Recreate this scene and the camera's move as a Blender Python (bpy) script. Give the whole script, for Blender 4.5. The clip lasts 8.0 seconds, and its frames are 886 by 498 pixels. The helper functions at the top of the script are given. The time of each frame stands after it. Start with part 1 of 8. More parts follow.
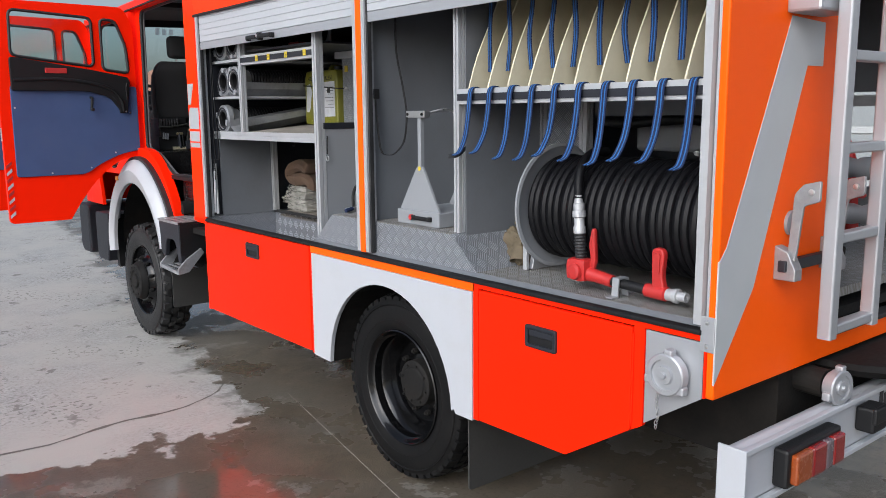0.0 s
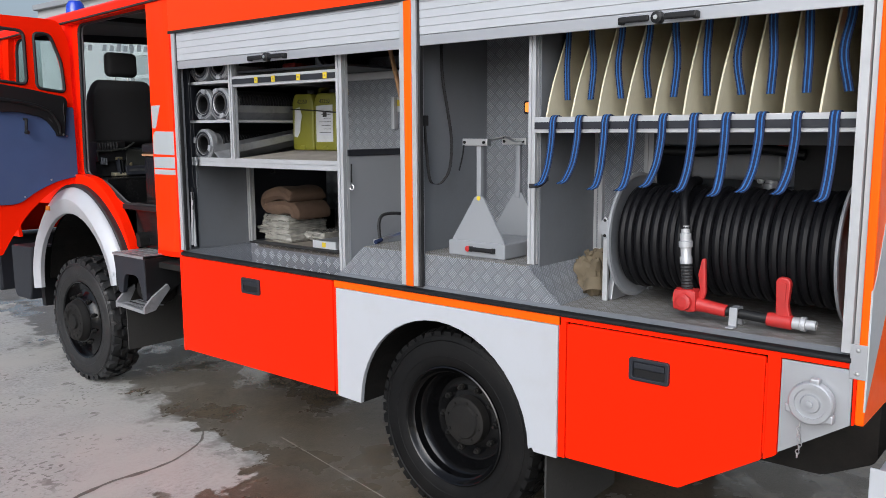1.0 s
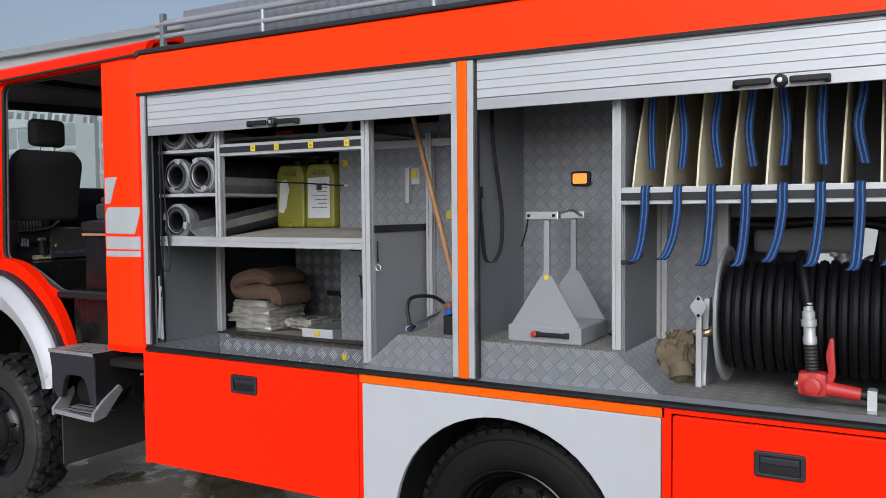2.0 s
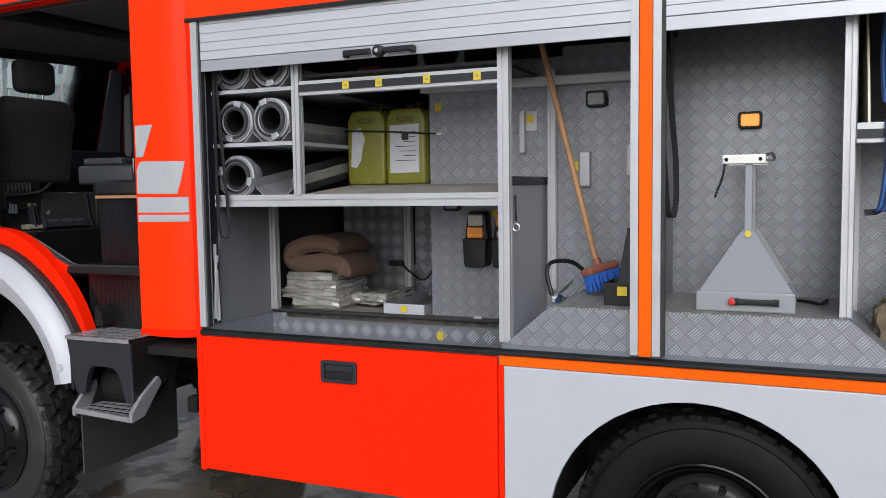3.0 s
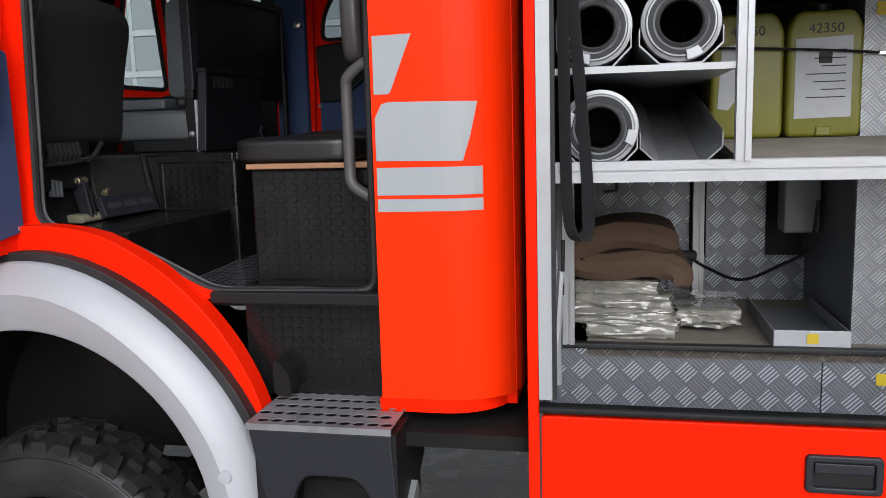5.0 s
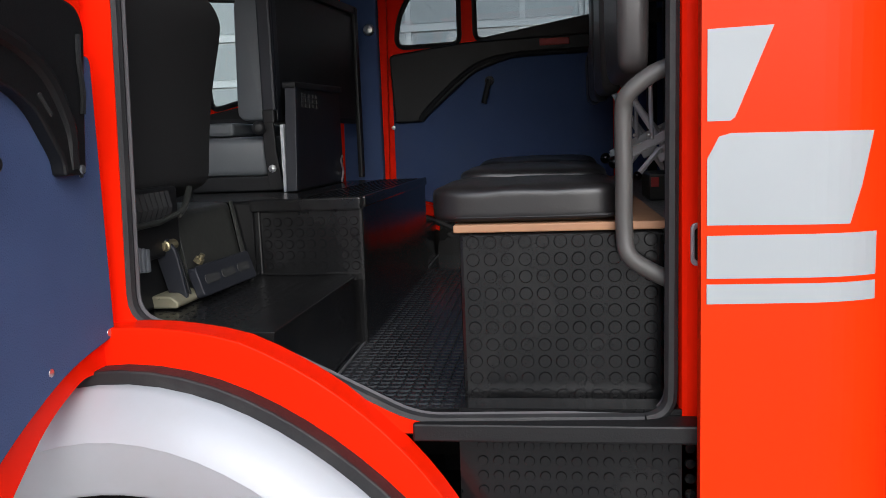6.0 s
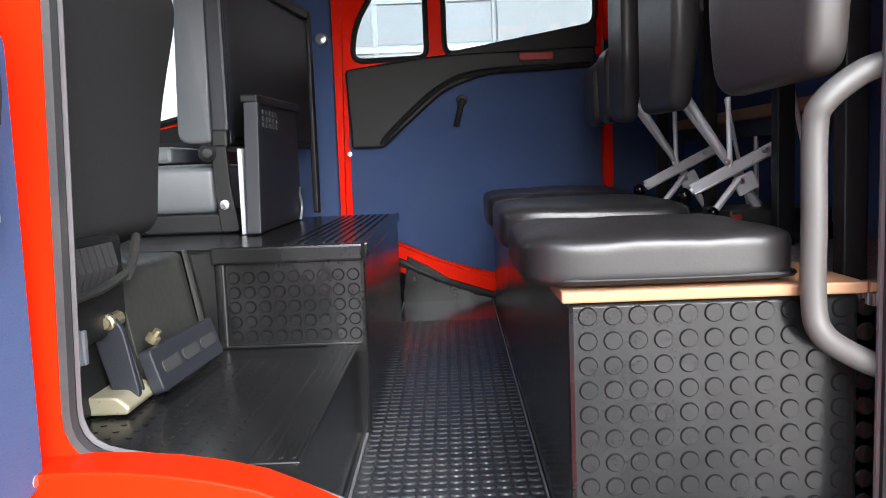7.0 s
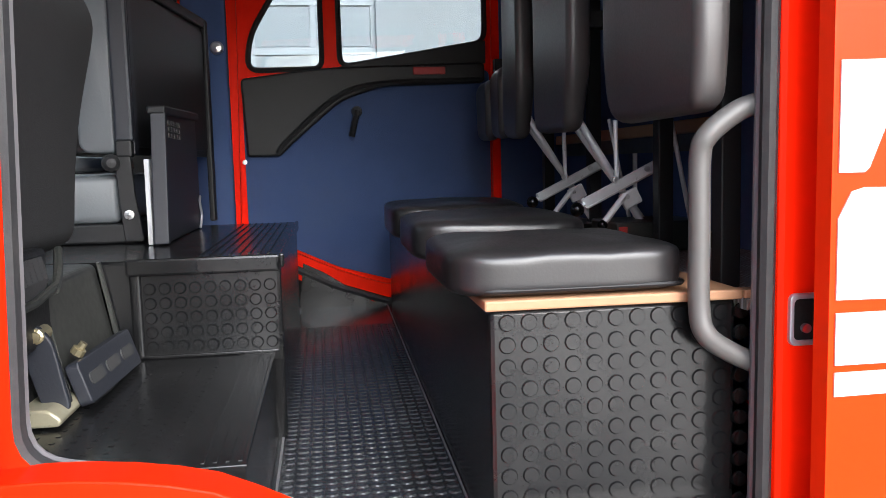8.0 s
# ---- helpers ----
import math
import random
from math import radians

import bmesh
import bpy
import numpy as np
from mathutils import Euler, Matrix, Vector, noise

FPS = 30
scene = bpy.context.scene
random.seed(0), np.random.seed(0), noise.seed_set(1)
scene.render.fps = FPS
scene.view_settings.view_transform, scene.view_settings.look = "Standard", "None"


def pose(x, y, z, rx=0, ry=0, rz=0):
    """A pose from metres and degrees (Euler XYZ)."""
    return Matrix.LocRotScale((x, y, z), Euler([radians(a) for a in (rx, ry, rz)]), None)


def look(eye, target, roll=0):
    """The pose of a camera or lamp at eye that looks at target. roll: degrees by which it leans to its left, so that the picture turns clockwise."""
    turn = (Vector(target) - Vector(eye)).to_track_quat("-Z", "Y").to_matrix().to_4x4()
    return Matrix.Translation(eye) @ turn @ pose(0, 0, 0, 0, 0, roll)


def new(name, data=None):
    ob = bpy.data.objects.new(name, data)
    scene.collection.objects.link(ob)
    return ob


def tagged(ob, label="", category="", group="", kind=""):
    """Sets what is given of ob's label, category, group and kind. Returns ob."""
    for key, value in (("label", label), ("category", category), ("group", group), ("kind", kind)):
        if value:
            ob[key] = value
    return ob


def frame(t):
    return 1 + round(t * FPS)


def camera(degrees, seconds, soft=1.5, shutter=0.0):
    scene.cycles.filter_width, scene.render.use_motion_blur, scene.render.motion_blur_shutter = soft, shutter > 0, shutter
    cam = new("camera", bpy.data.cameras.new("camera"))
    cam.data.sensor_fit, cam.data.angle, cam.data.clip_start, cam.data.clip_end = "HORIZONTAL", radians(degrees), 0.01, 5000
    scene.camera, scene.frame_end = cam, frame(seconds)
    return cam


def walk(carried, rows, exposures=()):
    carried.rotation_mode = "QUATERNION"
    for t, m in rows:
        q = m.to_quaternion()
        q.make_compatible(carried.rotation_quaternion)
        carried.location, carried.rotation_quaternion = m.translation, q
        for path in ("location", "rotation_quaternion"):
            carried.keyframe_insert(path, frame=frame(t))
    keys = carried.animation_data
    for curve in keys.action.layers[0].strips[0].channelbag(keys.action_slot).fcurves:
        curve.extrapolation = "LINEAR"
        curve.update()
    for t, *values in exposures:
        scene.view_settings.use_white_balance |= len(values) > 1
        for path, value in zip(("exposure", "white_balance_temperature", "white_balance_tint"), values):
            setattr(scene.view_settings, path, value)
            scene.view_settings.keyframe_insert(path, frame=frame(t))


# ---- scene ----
cam = camera(56.6, 8.0, soft=0.7)
PATH = [
    (0, (-2.335, -3.308, 1.883), (-1.088, -1.779, 1.557), -0.5),
    (0.5, (-2.751, -2.973, 1.924), (-1.353, -1.58, 1.599), -0.5),
    (1, (-2.951, -2.467, 1.933), (-1.431, -1.2, 1.648), -0.3),
    (1.2, (-3.033, -2.258, 1.94), (-1.471, -1.031, 1.709), -0.3),
    (2.3, (-3.109, -1.113, 1.849), (-1.335, -0.193, 1.768), -0.6),
    (2.5, (-3.092, -0.859, 1.807), (-1.304, 0.035, 1.718), -0.6),
    (3, (-2.965, -0.281, 1.796), (-1.131, 0.502, 1.646), -0.8),
    (3.5, (-2.743, 0.287, 1.772), (-0.875, 0.969, 1.554), -0.7),
    (4, (-2.553, 0.85, 1.798), (-0.623, 1.327, 1.582), -0.8),
    (4.5, (-2.279, 1.401, 1.814), (-0.343, 1.855, 1.601), -1.8),
    (5, (-2.006, 2.002, 1.865), (-0.069, 2.406, 1.576), -1.6),
    (5.2, (-1.884, 2.203, 1.855), (0.055, 2.592, 1.557), -1.7),
    (6.3, (-1.142, 3.025, 1.963), (0.833, 3.252, 1.742), -2.1),
    (6.5, (-1.036, 3.101, 1.95), (0.946, 3.292, 1.76), -2.0),
    (7, (-0.825, 3.211, 1.954), (1.165, 3.235, 1.751), -2.2),
    (7.5, (-0.829, 3.311, 1.965), (1.148, 3.094, 1.749), -1.6),
    (8, (-0.921, 3.298, 1.984), (1.048, 3.017, 1.778), -1.5),
]
EXPOSURES = [(0.0, 0.0, 6020, 10), (1.2, -0.16, 6020, 10), (2.5, -0.40, 6020, 10), (3.5, -0.34, 6020, 10), (5.0, -0.40, 6020, 10), (6.4, 0.42, 6020, 10), (7.0, 1.68, 6020, 10), (7.5, 1.88, 6020, 10), (8.0, 1.36, 6020, 10)]
walk(cam, [(t, look(eye, target, roll)) for t, eye, target, roll in PATH], EXPOSURES)
# world, sun and exposure
world = bpy.data.worlds.new("sky")
scene.world = world
world.use_nodes = True
wn = world.node_tree.nodes
sky = wn.new("ShaderNodeTexSky")
sky.sky_type = "NISHITA"
sky.sun_disc = False
sky.sun_elevation, sky.sun_rotation = radians(31), radians(252)
sky.air_density, sky.dust_density, sky.ozone_density = 1.0, 4.0, 1.0
wn["Background"].inputs["Strength"].default_value = 0.15
haze = wn.new("ShaderNodeHueSaturation")
haze.inputs["Saturation"].default_value = 0.7
world.node_tree.links.new(sky.outputs[0], haze.inputs["Color"])
world.node_tree.links.new(haze.outputs[0], wn["Background"].inputs["Color"])
sun_data = bpy.data.lights.new("sun", "SUN")
sun_data.energy, sun_data.angle, sun_data.color = 2.6, radians(58), (0.94, 0.97, 1.0)
sun = new("sun", sun_data)
sun.matrix_world = look((-9.6, -2.2, 6.1), (0, 1, 0))

# ---- materials ----
MATS = {}


def mat(name, color, rough=0.5, metal=0.0, vary=0.12, scale=6.0, bump=0.0, bscale=60.0, coat=0.0, dirt=None, dscale=3.0, damount=0.4, spec=0.5):
    """A material with blotches at one scale, grain at another, and a fine relief."""
    m = bpy.data.materials.new(name)
    m.use_nodes = True
    nt = m.node_tree
    N, L = nt.nodes, nt.links
    b = N["Principled BSDF"]
    b.inputs["Metallic"].default_value = metal
    b.inputs["Coat Weight"].default_value = coat
    b.inputs["Specular IOR Level"].default_value = spec
    co = N.new("ShaderNodeTexCoord")
    n1 = N.new("ShaderNodeTexNoise")
    n1.inputs["Scale"].default_value, n1.inputs["Detail"].default_value = scale, 6
    n2 = N.new("ShaderNodeTexNoise")
    n2.inputs["Scale"].default_value, n2.inputs["Detail"].default_value = bscale, 3
    L.new(co.outputs["Object"], n1.inputs["Vector"])
    L.new(co.outputs["Object"], n2.inputs["Vector"])
    mx = N.new("ShaderNodeMix")
    mx.data_type = "RGBA"
    mx.inputs[6].default_value = (*[c * (1 - vary) for c in color], 1)
    mx.inputs[7].default_value = (*[min(1, c * (1 + vary)) for c in color], 1)
    L.new(n1.outputs["Fac"], mx.inputs[0])
    out = mx.outputs[2]
    if dirt:
        n3 = N.new("ShaderNodeTexNoise")
        n3.inputs["Scale"].default_value, n3.inputs["Detail"].default_value, n3.inputs["Roughness"].default_value = dscale, 9, 0.7
        L.new(co.outputs["Object"], n3.inputs["Vector"])
        r = N.new("ShaderNodeMapRange")
        r.inputs["From Min"].default_value, r.inputs["From Max"].default_value = 0.48, 0.7
        r.inputs["To Max"].default_value = damount
        L.new(n3.outputs["Fac"], r.inputs["Value"])
        m2 = N.new("ShaderNodeMix")
        m2.data_type = "RGBA"
        L.new(r.outputs[0], m2.inputs[0])
        L.new(out, m2.inputs[6])
        m2.inputs[7].default_value = (*dirt, 1)
        out = m2.outputs[2]
    L.new(out, b.inputs["Base Color"])
    rr = N.new("ShaderNodeMapRange")
    rr.inputs["To Min"].default_value, rr.inputs["To Max"].default_value = max(0.02, rough - 0.08), min(1, rough + 0.1)
    L.new(n2.outputs["Fac"], rr.inputs["Value"])
    L.new(rr.outputs[0], b.inputs["Roughness"])
    if bump:
        bu = N.new("ShaderNodeBump")
        bu.inputs["Strength"].default_value, bu.inputs["Distance"].default_value = 1.0, bump
        L.new(n2.outputs["Fac"], bu.inputs["Height"])
        L.new(bu.outputs[0], b.inputs["Normal"])
    MATS[name] = m
    return m


def glass(name, tint=(0.9, 0.95, 0.95), rough=0.02):
    m = bpy.data.materials.new(name)
    m.use_nodes = True
    N, L = m.node_tree.nodes, m.node_tree.links
    N.remove(N["Principled BSDF"])
    tr, gl, mx, fr = N.new("ShaderNodeBsdfTransparent"), N.new("ShaderNodeBsdfGlossy"), N.new("ShaderNodeMixShader"), N.new("ShaderNodeFresnel")
    tr.inputs[0].default_value = (*tint, 1)
    gl.inputs["Roughness"].default_value = rough
    fr.inputs["IOR"].default_value = 1.45
    L.new(fr.outputs[0], mx.inputs[0])
    L.new(tr.outputs[0], mx.inputs[1])
    L.new(gl.outputs[0], mx.inputs[2])
    L.new(mx.outputs[0], N["Material Output"].inputs[0])
    return m


def tread(name, plane, color=(0.225, 0.239, 0.262), rough=0.36, metal=0.45, cell=0.047, height=0.0019, turn=45, worn=(0.20, 0.30)):
    """Five-bar tread plate: groups of five short ribs, set crosswise in a chequer, as relief. plane: the two axes of
    the sheet. worn: crest brightening, as (light painted on one rib direction, wear on all).
    """
    m = mat(name, color, rough, metal, vary=0.18, scale=5, bscale=90, dirt=(0.16, 0.15, 0.14), dscale=2.5, damount=0.45)
    N, L = m.node_tree.nodes, m.node_tree.links
    b = N["Principled BSDF"]
    co = N.new("ShaderNodeTexCoord")
    sp = N.new("ShaderNodeSeparateXYZ")
    L.new(co.outputs["Object"], sp.inputs[0])

    def op(kind, a, c=None, clamp=False):
        n = N.new("ShaderNodeMath")
        n.operation, n.use_clamp = kind, clamp
        for i, v in enumerate((a, c)):
            if v is None:
                continue
            if isinstance(v, (int, float)):
                n.inputs[i].default_value = v
            else:
                L.new(v, n.inputs[i])
        return n.outputs[0]

    a, c = sp.outputs["XYZ".index(plane[0])], sp.outputs["XYZ".index(plane[1])]
    ca, sa = math.cos(radians(turn)) / cell, math.sin(radians(turn)) / cell
    u = op("ADD", op("MULTIPLY", a, ca), op("MULTIPLY", c, sa))
    v = op("SUBTRACT", op("MULTIPLY", c, ca), op("MULTIPLY", a, sa))
    par = op("PINGPONG", op("ADD", op("FLOOR", u), op("FLOOR", v)), 1)
    fu, fv = op("FRACT", u), op("FRACT", v)

    def bars(s, w):
        rib = op("MULTIPLY", op("SUBTRACT", op("SINE", op("MULTIPLY", op("ADD", s, -0.05), 2 * math.pi * 5 / 0.9)), -0.1), 1.6, True)
        inside = op("MULTIPLY", op("LESS_THAN", op("ABSOLUTE", op("ADD", w, -0.5)), 0.44), op("LESS_THAN", op("ABSOLUTE", op("ADD", s, -0.5)), 0.47))
        return op("MULTIPLY", rib, inside)

    h = op("ADD", op("MULTIPLY", bars(fu, fv), par), op("MULTIPLY", bars(fv, fu), op("SUBTRACT", 1, par)))
    bu = N.new("ShaderNodeBump")
    bu.inputs["Strength"].default_value, bu.inputs["Distance"].default_value = 1.0, height * 1.1
    L.new(h, bu.inputs["Height"])
    L.new(bu.outputs[0], b.inputs["Normal"])
    # worn rib crests are brighter; ribs of one direction get extra painted light
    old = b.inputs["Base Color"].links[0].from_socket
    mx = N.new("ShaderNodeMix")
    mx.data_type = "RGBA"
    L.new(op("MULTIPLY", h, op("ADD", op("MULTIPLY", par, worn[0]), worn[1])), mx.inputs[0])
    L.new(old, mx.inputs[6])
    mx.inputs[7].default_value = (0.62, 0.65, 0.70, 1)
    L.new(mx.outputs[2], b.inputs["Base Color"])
    return m


RED = mat("fluorescent red paint", (0.97, 0.016, 0.0), 0.34, vary=0.02, scale=2, bscale=25, spec=0.06)
REDO = mat("orange-red paint", (0.97, 0.040, 0.001), 0.34, vary=0.03, scale=2, bscale=25, spec=0.12)
# the same red pushed towards orange; the overexposed look is in the colour
RED_GLARE = mat("fluorescent red with overexposed tint", (0.97, 0.032, 0.0), 0.34, vary=0.02, scale=2, bscale=25, spec=0.11)
ORANGE = mat("fluorescent orange film", (0.99, 0.108, 0.001), 0.34, vary=0.05, scale=2, bscale=25, spec=0.09)
WHITE = mat("white paint", (0.43, 0.445, 0.475), 0.4, vary=0.03, scale=3, coat=0.3, dirt=(0.34, 0.32, 0.29), dscale=2, damount=0.25)
REFLECT = mat("silver reflective film", (0.43, 0.45, 0.46), 0.4, vary=0.06)
FLASH = mat("grey-silver reflective film", (0.35, 0.375, 0.385), 0.45, vary=0.06)
ALU = mat("anodised aluminium", (0.40, 0.41, 0.43), 0.40, 0.5, vary=0.08, scale=4, bscale=150)
SLAT = mat("silver slat", (0.47, 0.485, 0.51), 0.42, 0.25, vary=0.05, scale=4, bscale=150, dirt=(0.38, 0.38, 0.38), dscale=3, damount=0.3)
ALUW = mat("pale aluminium profile", (0.45, 0.46, 0.475), 0.42, 0.35, vary=0.08, scale=5, bscale=120, dirt=(0.3, 0.29, 0.28), dscale=4, damount=0.35)
GREYP = mat("grey painted sheet", (0.16, 0.17, 0.185), 0.5, 0.15, vary=0.1, scale=3, bscale=80, dirt=(0.12, 0.12, 0.12), damount=0.4)
GREYL = mat("light grey paint", (0.24, 0.25, 0.265), 0.42, vary=0.06, scale=4, bscale=60)
TREAD_YZ = tread("tread plate upright", "YZ")
# ribs painted brighter than on other plates, standing for stronger light on them
TREAD_LIT = tread("tread plate with lit ribs", "YZ", color=(0.19, 0.20, 0.225), rough=0.34, metal=0.3, cell=0.056, worn=(0.80, 0.16))
TREAD_XZ = tread("tread plate across", "XZ")
TREAD_XY = tread("tread plate flat", "XY", color=(0.17, 0.158, 0.135), rough=0.5, metal=0.2)
TREAD_SLOPE = tread("tread plate sloping", "XY")
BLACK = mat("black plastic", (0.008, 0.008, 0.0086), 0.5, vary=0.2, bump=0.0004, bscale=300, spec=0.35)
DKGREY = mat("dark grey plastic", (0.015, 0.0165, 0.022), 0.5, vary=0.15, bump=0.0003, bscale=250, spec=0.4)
HANDLEG = mat("grey coated tube", (0.082, 0.078, 0.074), 0.45, vary=0.1)
RUBBER = mat("black rubber", (0.014, 0.014, 0.015), 0.62, vary=0.25, bump=0.0006, bscale=120, dirt=(0.06, 0.055, 0.05), dscale=6, damount=0.3)
TYRE = mat("tyre rubber", (0.005, 0.005, 0.0052), 0.6, vary=0.25, scale=8, bump=0.0006, bscale=90, dirt=(0.014, 0.013, 0.012), dscale=4, damount=0.45, spec=0.16)
TYRED = mat("dusty tyre rubber", (0.012, 0.012, 0.0125), 0.5, vary=0.3, scale=8, bump=0.001, bscale=70, dirt=(0.045, 0.043, 0.041), dscale=7, damount=0.5, spec=0.4)
RIMB = mat("black rim paint", (0.003, 0.003, 0.0033), 0.14, vary=0.2, spec=0.32)
CHASSIS = mat("grimy black chassis", (0.008, 0.0075, 0.007), 0.75, vary=0.4, bump=0.001, bscale=60, dirt=(0.028, 0.023, 0.018), spec=0.25)
STEPM = mat("weathered step aluminium", (0.27, 0.275, 0.285), 0.45, 0.35, vary=0.2, scale=12, bscale=120, dirt=(0.12, 0.115, 0.11), dscale=9, damount=0.6)
STEEL = mat("bright steel", (0.6, 0.6, 0.6), 0.3, 0.9, vary=0.12)
CREAM = mat("cream plastic board", (0.62, 0.57, 0.42), 0.45, vary=0.08, scale=5, dirt=(0.4, 0.33, 0.22), dscale=6, damount=0.3)
STRAPB = mat("blue webbing", (0.005, 0.014, 0.055), 0.8, vary=0.15, bump=0.0008, bscale=500)
STRAPL = mat("light blue webbing stripe", (0.022, 0.12, 0.34), 0.8, vary=0.15, bump=0.0008, bscale=500)
STRAPD = mat("black webbing", (0.013, 0.013, 0.014), 0.85, vary=0.2, bump=0.0008, bscale=500)
HOSEM = mat("ribbed black hose rubber", (0.0045, 0.0045, 0.0055), 0.48, vary=0.25, bump=0.0004, bscale=150, spec=0.2)
REDM = mat("red metal enamel", (0.42, 0.02, 0.018), 0.45, vary=0.15, scale=12, bscale=120, dirt=(0.25, 0.05, 0.04), dscale=9)
YELLOW = mat("yellow sticker", (0.6, 0.44, 0.02), 0.45, vary=0.06)
CANM = mat("olive yellow canister", (0.165, 0.162, 0.016), 0.4, vary=0.15, scale=5, dirt=(0.2, 0.19, 0.05), dscale=5)
PAPER = mat("paper label", (0.45, 0.465, 0.49), 0.8, vary=0.06, dirt=(0.35, 0.34, 0.33), dscale=14, damount=0.5)
INK = mat("dark ink", (0.03, 0.03, 0.03), 0.7)
BLANKET = mat("brown wool blanket", (0.125, 0.078, 0.052), 0.95, vary=0.2, scale=14, bump=0.002, bscale=350)
FILM = mat("crinkled clear film", (0.27, 0.262, 0.235), 0.12, vary=0.55, scale=18, bump=0.006, bscale=22, coat=1.0)
WOODL = mat("light wood handle", (0.40, 0.22, 0.10), 0.55, vary=0.2, scale=14, bscale=90, dirt=(0.15, 0.08, 0.04), dscale=8, damount=0.6)
WOODR = mat("red-brown brush wood", (0.26, 0.09, 0.06), 0.6, vary=0.15)
PLY = mat("plywood edge", (0.34, 0.175, 0.09), 0.6, vary=0.2, scale=20)
DUSTB = mat("dusty grey-brown board", (0.21, 0.185, 0.155), 0.85, vary=0.25, scale=7, bump=0.0006, bscale=60, dirt=(0.34, 0.31, 0.27), dscale=5, damount=0.5)
LENSW = mat("cloudy white lens", (0.42, 0.40, 0.36), 0.25, vary=0.1, coat=0.5)
BRISTLE = mat("blue bristles", (0.02, 0.10, 0.42), 0.7, vary=0.25, scale=30)
BLUEV = mat("dark blue felt trim", (0.052, 0.086, 0.20), 0.95, vary=0.2, scale=5, bump=0.001, bscale=300, dirt=(0.06, 0.08, 0.13), dscale=2.5, damount=0.4)
LEATHER = mat("black vinyl", (0.014, 0.013, 0.0135), 0.33, vary=0.2, scale=4, bump=0.00012, bscale=220, dirt=(0.03, 0.028, 0.026), dscale=7, damount=0.4)
PADV = mat("worn grey-black moulded vinyl", (0.044, 0.040, 0.039), 0.36, vary=0.25, scale=5, bump=0.00012, bscale=220, dirt=(0.055, 0.05, 0.047), dscale=6, damount=0.4)
LINER = mat("grey headliner cloth", (0.14, 0.14, 0.138), 0.9, vary=0.08, scale=3, bump=0.0008, bscale=200)
SEATF = mat("dark grey seat fabric", (0.0125, 0.012, 0.0125), 0.85, vary=0.15, bump=0.0008, bscale=350)
SEATG = mat("grey vinyl seat cover", (0.115, 0.125, 0.133), 0.4, vary=0.12, scale=6, bump=0.0003, bscale=160)
FLOORR = mat("black stud rubber", (0.0075, 0.0075, 0.0078), 0.21, vary=0.25, scale=6, bscale=9, dirt=(0.026, 0.025, 0.024), dscale=5, damount=0.4, spec=0.38)
# lighter copy of the stud rubber, standing in for window light on it
FLOOR_LIT = mat("worn floor rubber with window light", (0.030, 0.031, 0.034), 0.22, vary=0.25, scale=6, bscale=9, dirt=(0.07, 0.068, 0.068), dscale=5, damount=0.4)
SEALB = mat("black seal rubber", (0.006, 0.006, 0.0065), 0.55, vary=0.2, dirt=(0.03, 0.028, 0.026), dscale=9, damount=0.4, spec=0.3)
SEALG = mat("worn grey seal rubber", (0.14, 0.132, 0.136), 0.35, vary=0.25, dirt=(0.2, 0.19, 0.19), dscale=9, damount=0.4)
PEDAL = mat("cream painted pedal", (0.30, 0.275, 0.19), 0.3, 0.2, vary=0.15, scale=10, dirt=(0.2, 0.17, 0.1), dscale=12)
CHROME = mat("bright zinc plate", (0.70, 0.71, 0.72), 0.3, 0.15, vary=0.08)
AMBER = mat("amber lens", (0.80, 0.27, 0.015), 0.25, vary=0.1, coat=0.5)
AMBERD = mat("dull amber lens", (0.26, 0.05, 0.006), 0.25, vary=0.1, coat=0.5)
CLEARD = mat("smoky clear lens", (0.10, 0.075, 0.085), 0.25, vary=0.1, coat=0.5)
COUPL = mat("grey cast alloy", (0.33, 0.335, 0.345), 0.42, 0.55, vary=0.15, scale=12, bscale=120, dirt=(0.12, 0.12, 0.12), dscale=9, damount=0.5)
REDL = mat("red lens", (0.2, 0.008, 0.008), 0.2, vary=0.1, coat=0.5)
CLEARL = mat("clear lens", (0.20, 0.205, 0.21), 0.25, vary=0.1, coat=0.5)
BLUEL = mat("blue lens", (0.01, 0.05, 0.5), 0.2, vary=0.1, coat=0.5)
LEATHG = mat("worn work-glove leather", (0.115, 0.09, 0.055), 0.8, vary=0.3, scale=12, bump=0.002, bscale=70)
MUD = mat("grimy rubber flap", (0.030, 0.029, 0.027), 0.7, vary=0.2, scale=4, bump=0.0008, bscale=60)
CABGREY = mat("grey primer metal", (0.036, 0.037, 0.033), 0.36, 0.3, vary=0.15, scale=5, dirt=(0.07, 0.07, 0.06), dscale=5)
BRASS = mat("dull brass", (0.36, 0.31, 0.19), 0.35, 0.8, vary=0.15)
PALEDUST = mat("pale joint filler", (0.24, 0.22, 0.19), 0.85, vary=0.2, scale=8)
WETCRACK = mat("damp crack", (0.13, 0.12, 0.10), 0.5, vary=0.3, scale=20)
GLASS = glass("window glass")
GLASSD = glass("tinted window glass", (0.62, 0.66, 0.68))
MARKW = bpy.data.materials.new("translucent white film")
MARKW.use_nodes = True
mk = MARKW.node_tree
mk_t, mk_m = mk.nodes.new("ShaderNodeBsdfTranslucent"), mk.nodes.new("ShaderNodeMixShader")
mk_t.inputs[0].default_value = (0.85, 0.86, 0.86, 1)
mk_m.inputs[0].default_value = 0.8
mk.nodes["Principled BSDF"].inputs["Base Color"].default_value = (0.8, 0.8, 0.8, 1)
mk.links.new(mk.nodes["Principled BSDF"].outputs[0], mk_m.inputs[1])
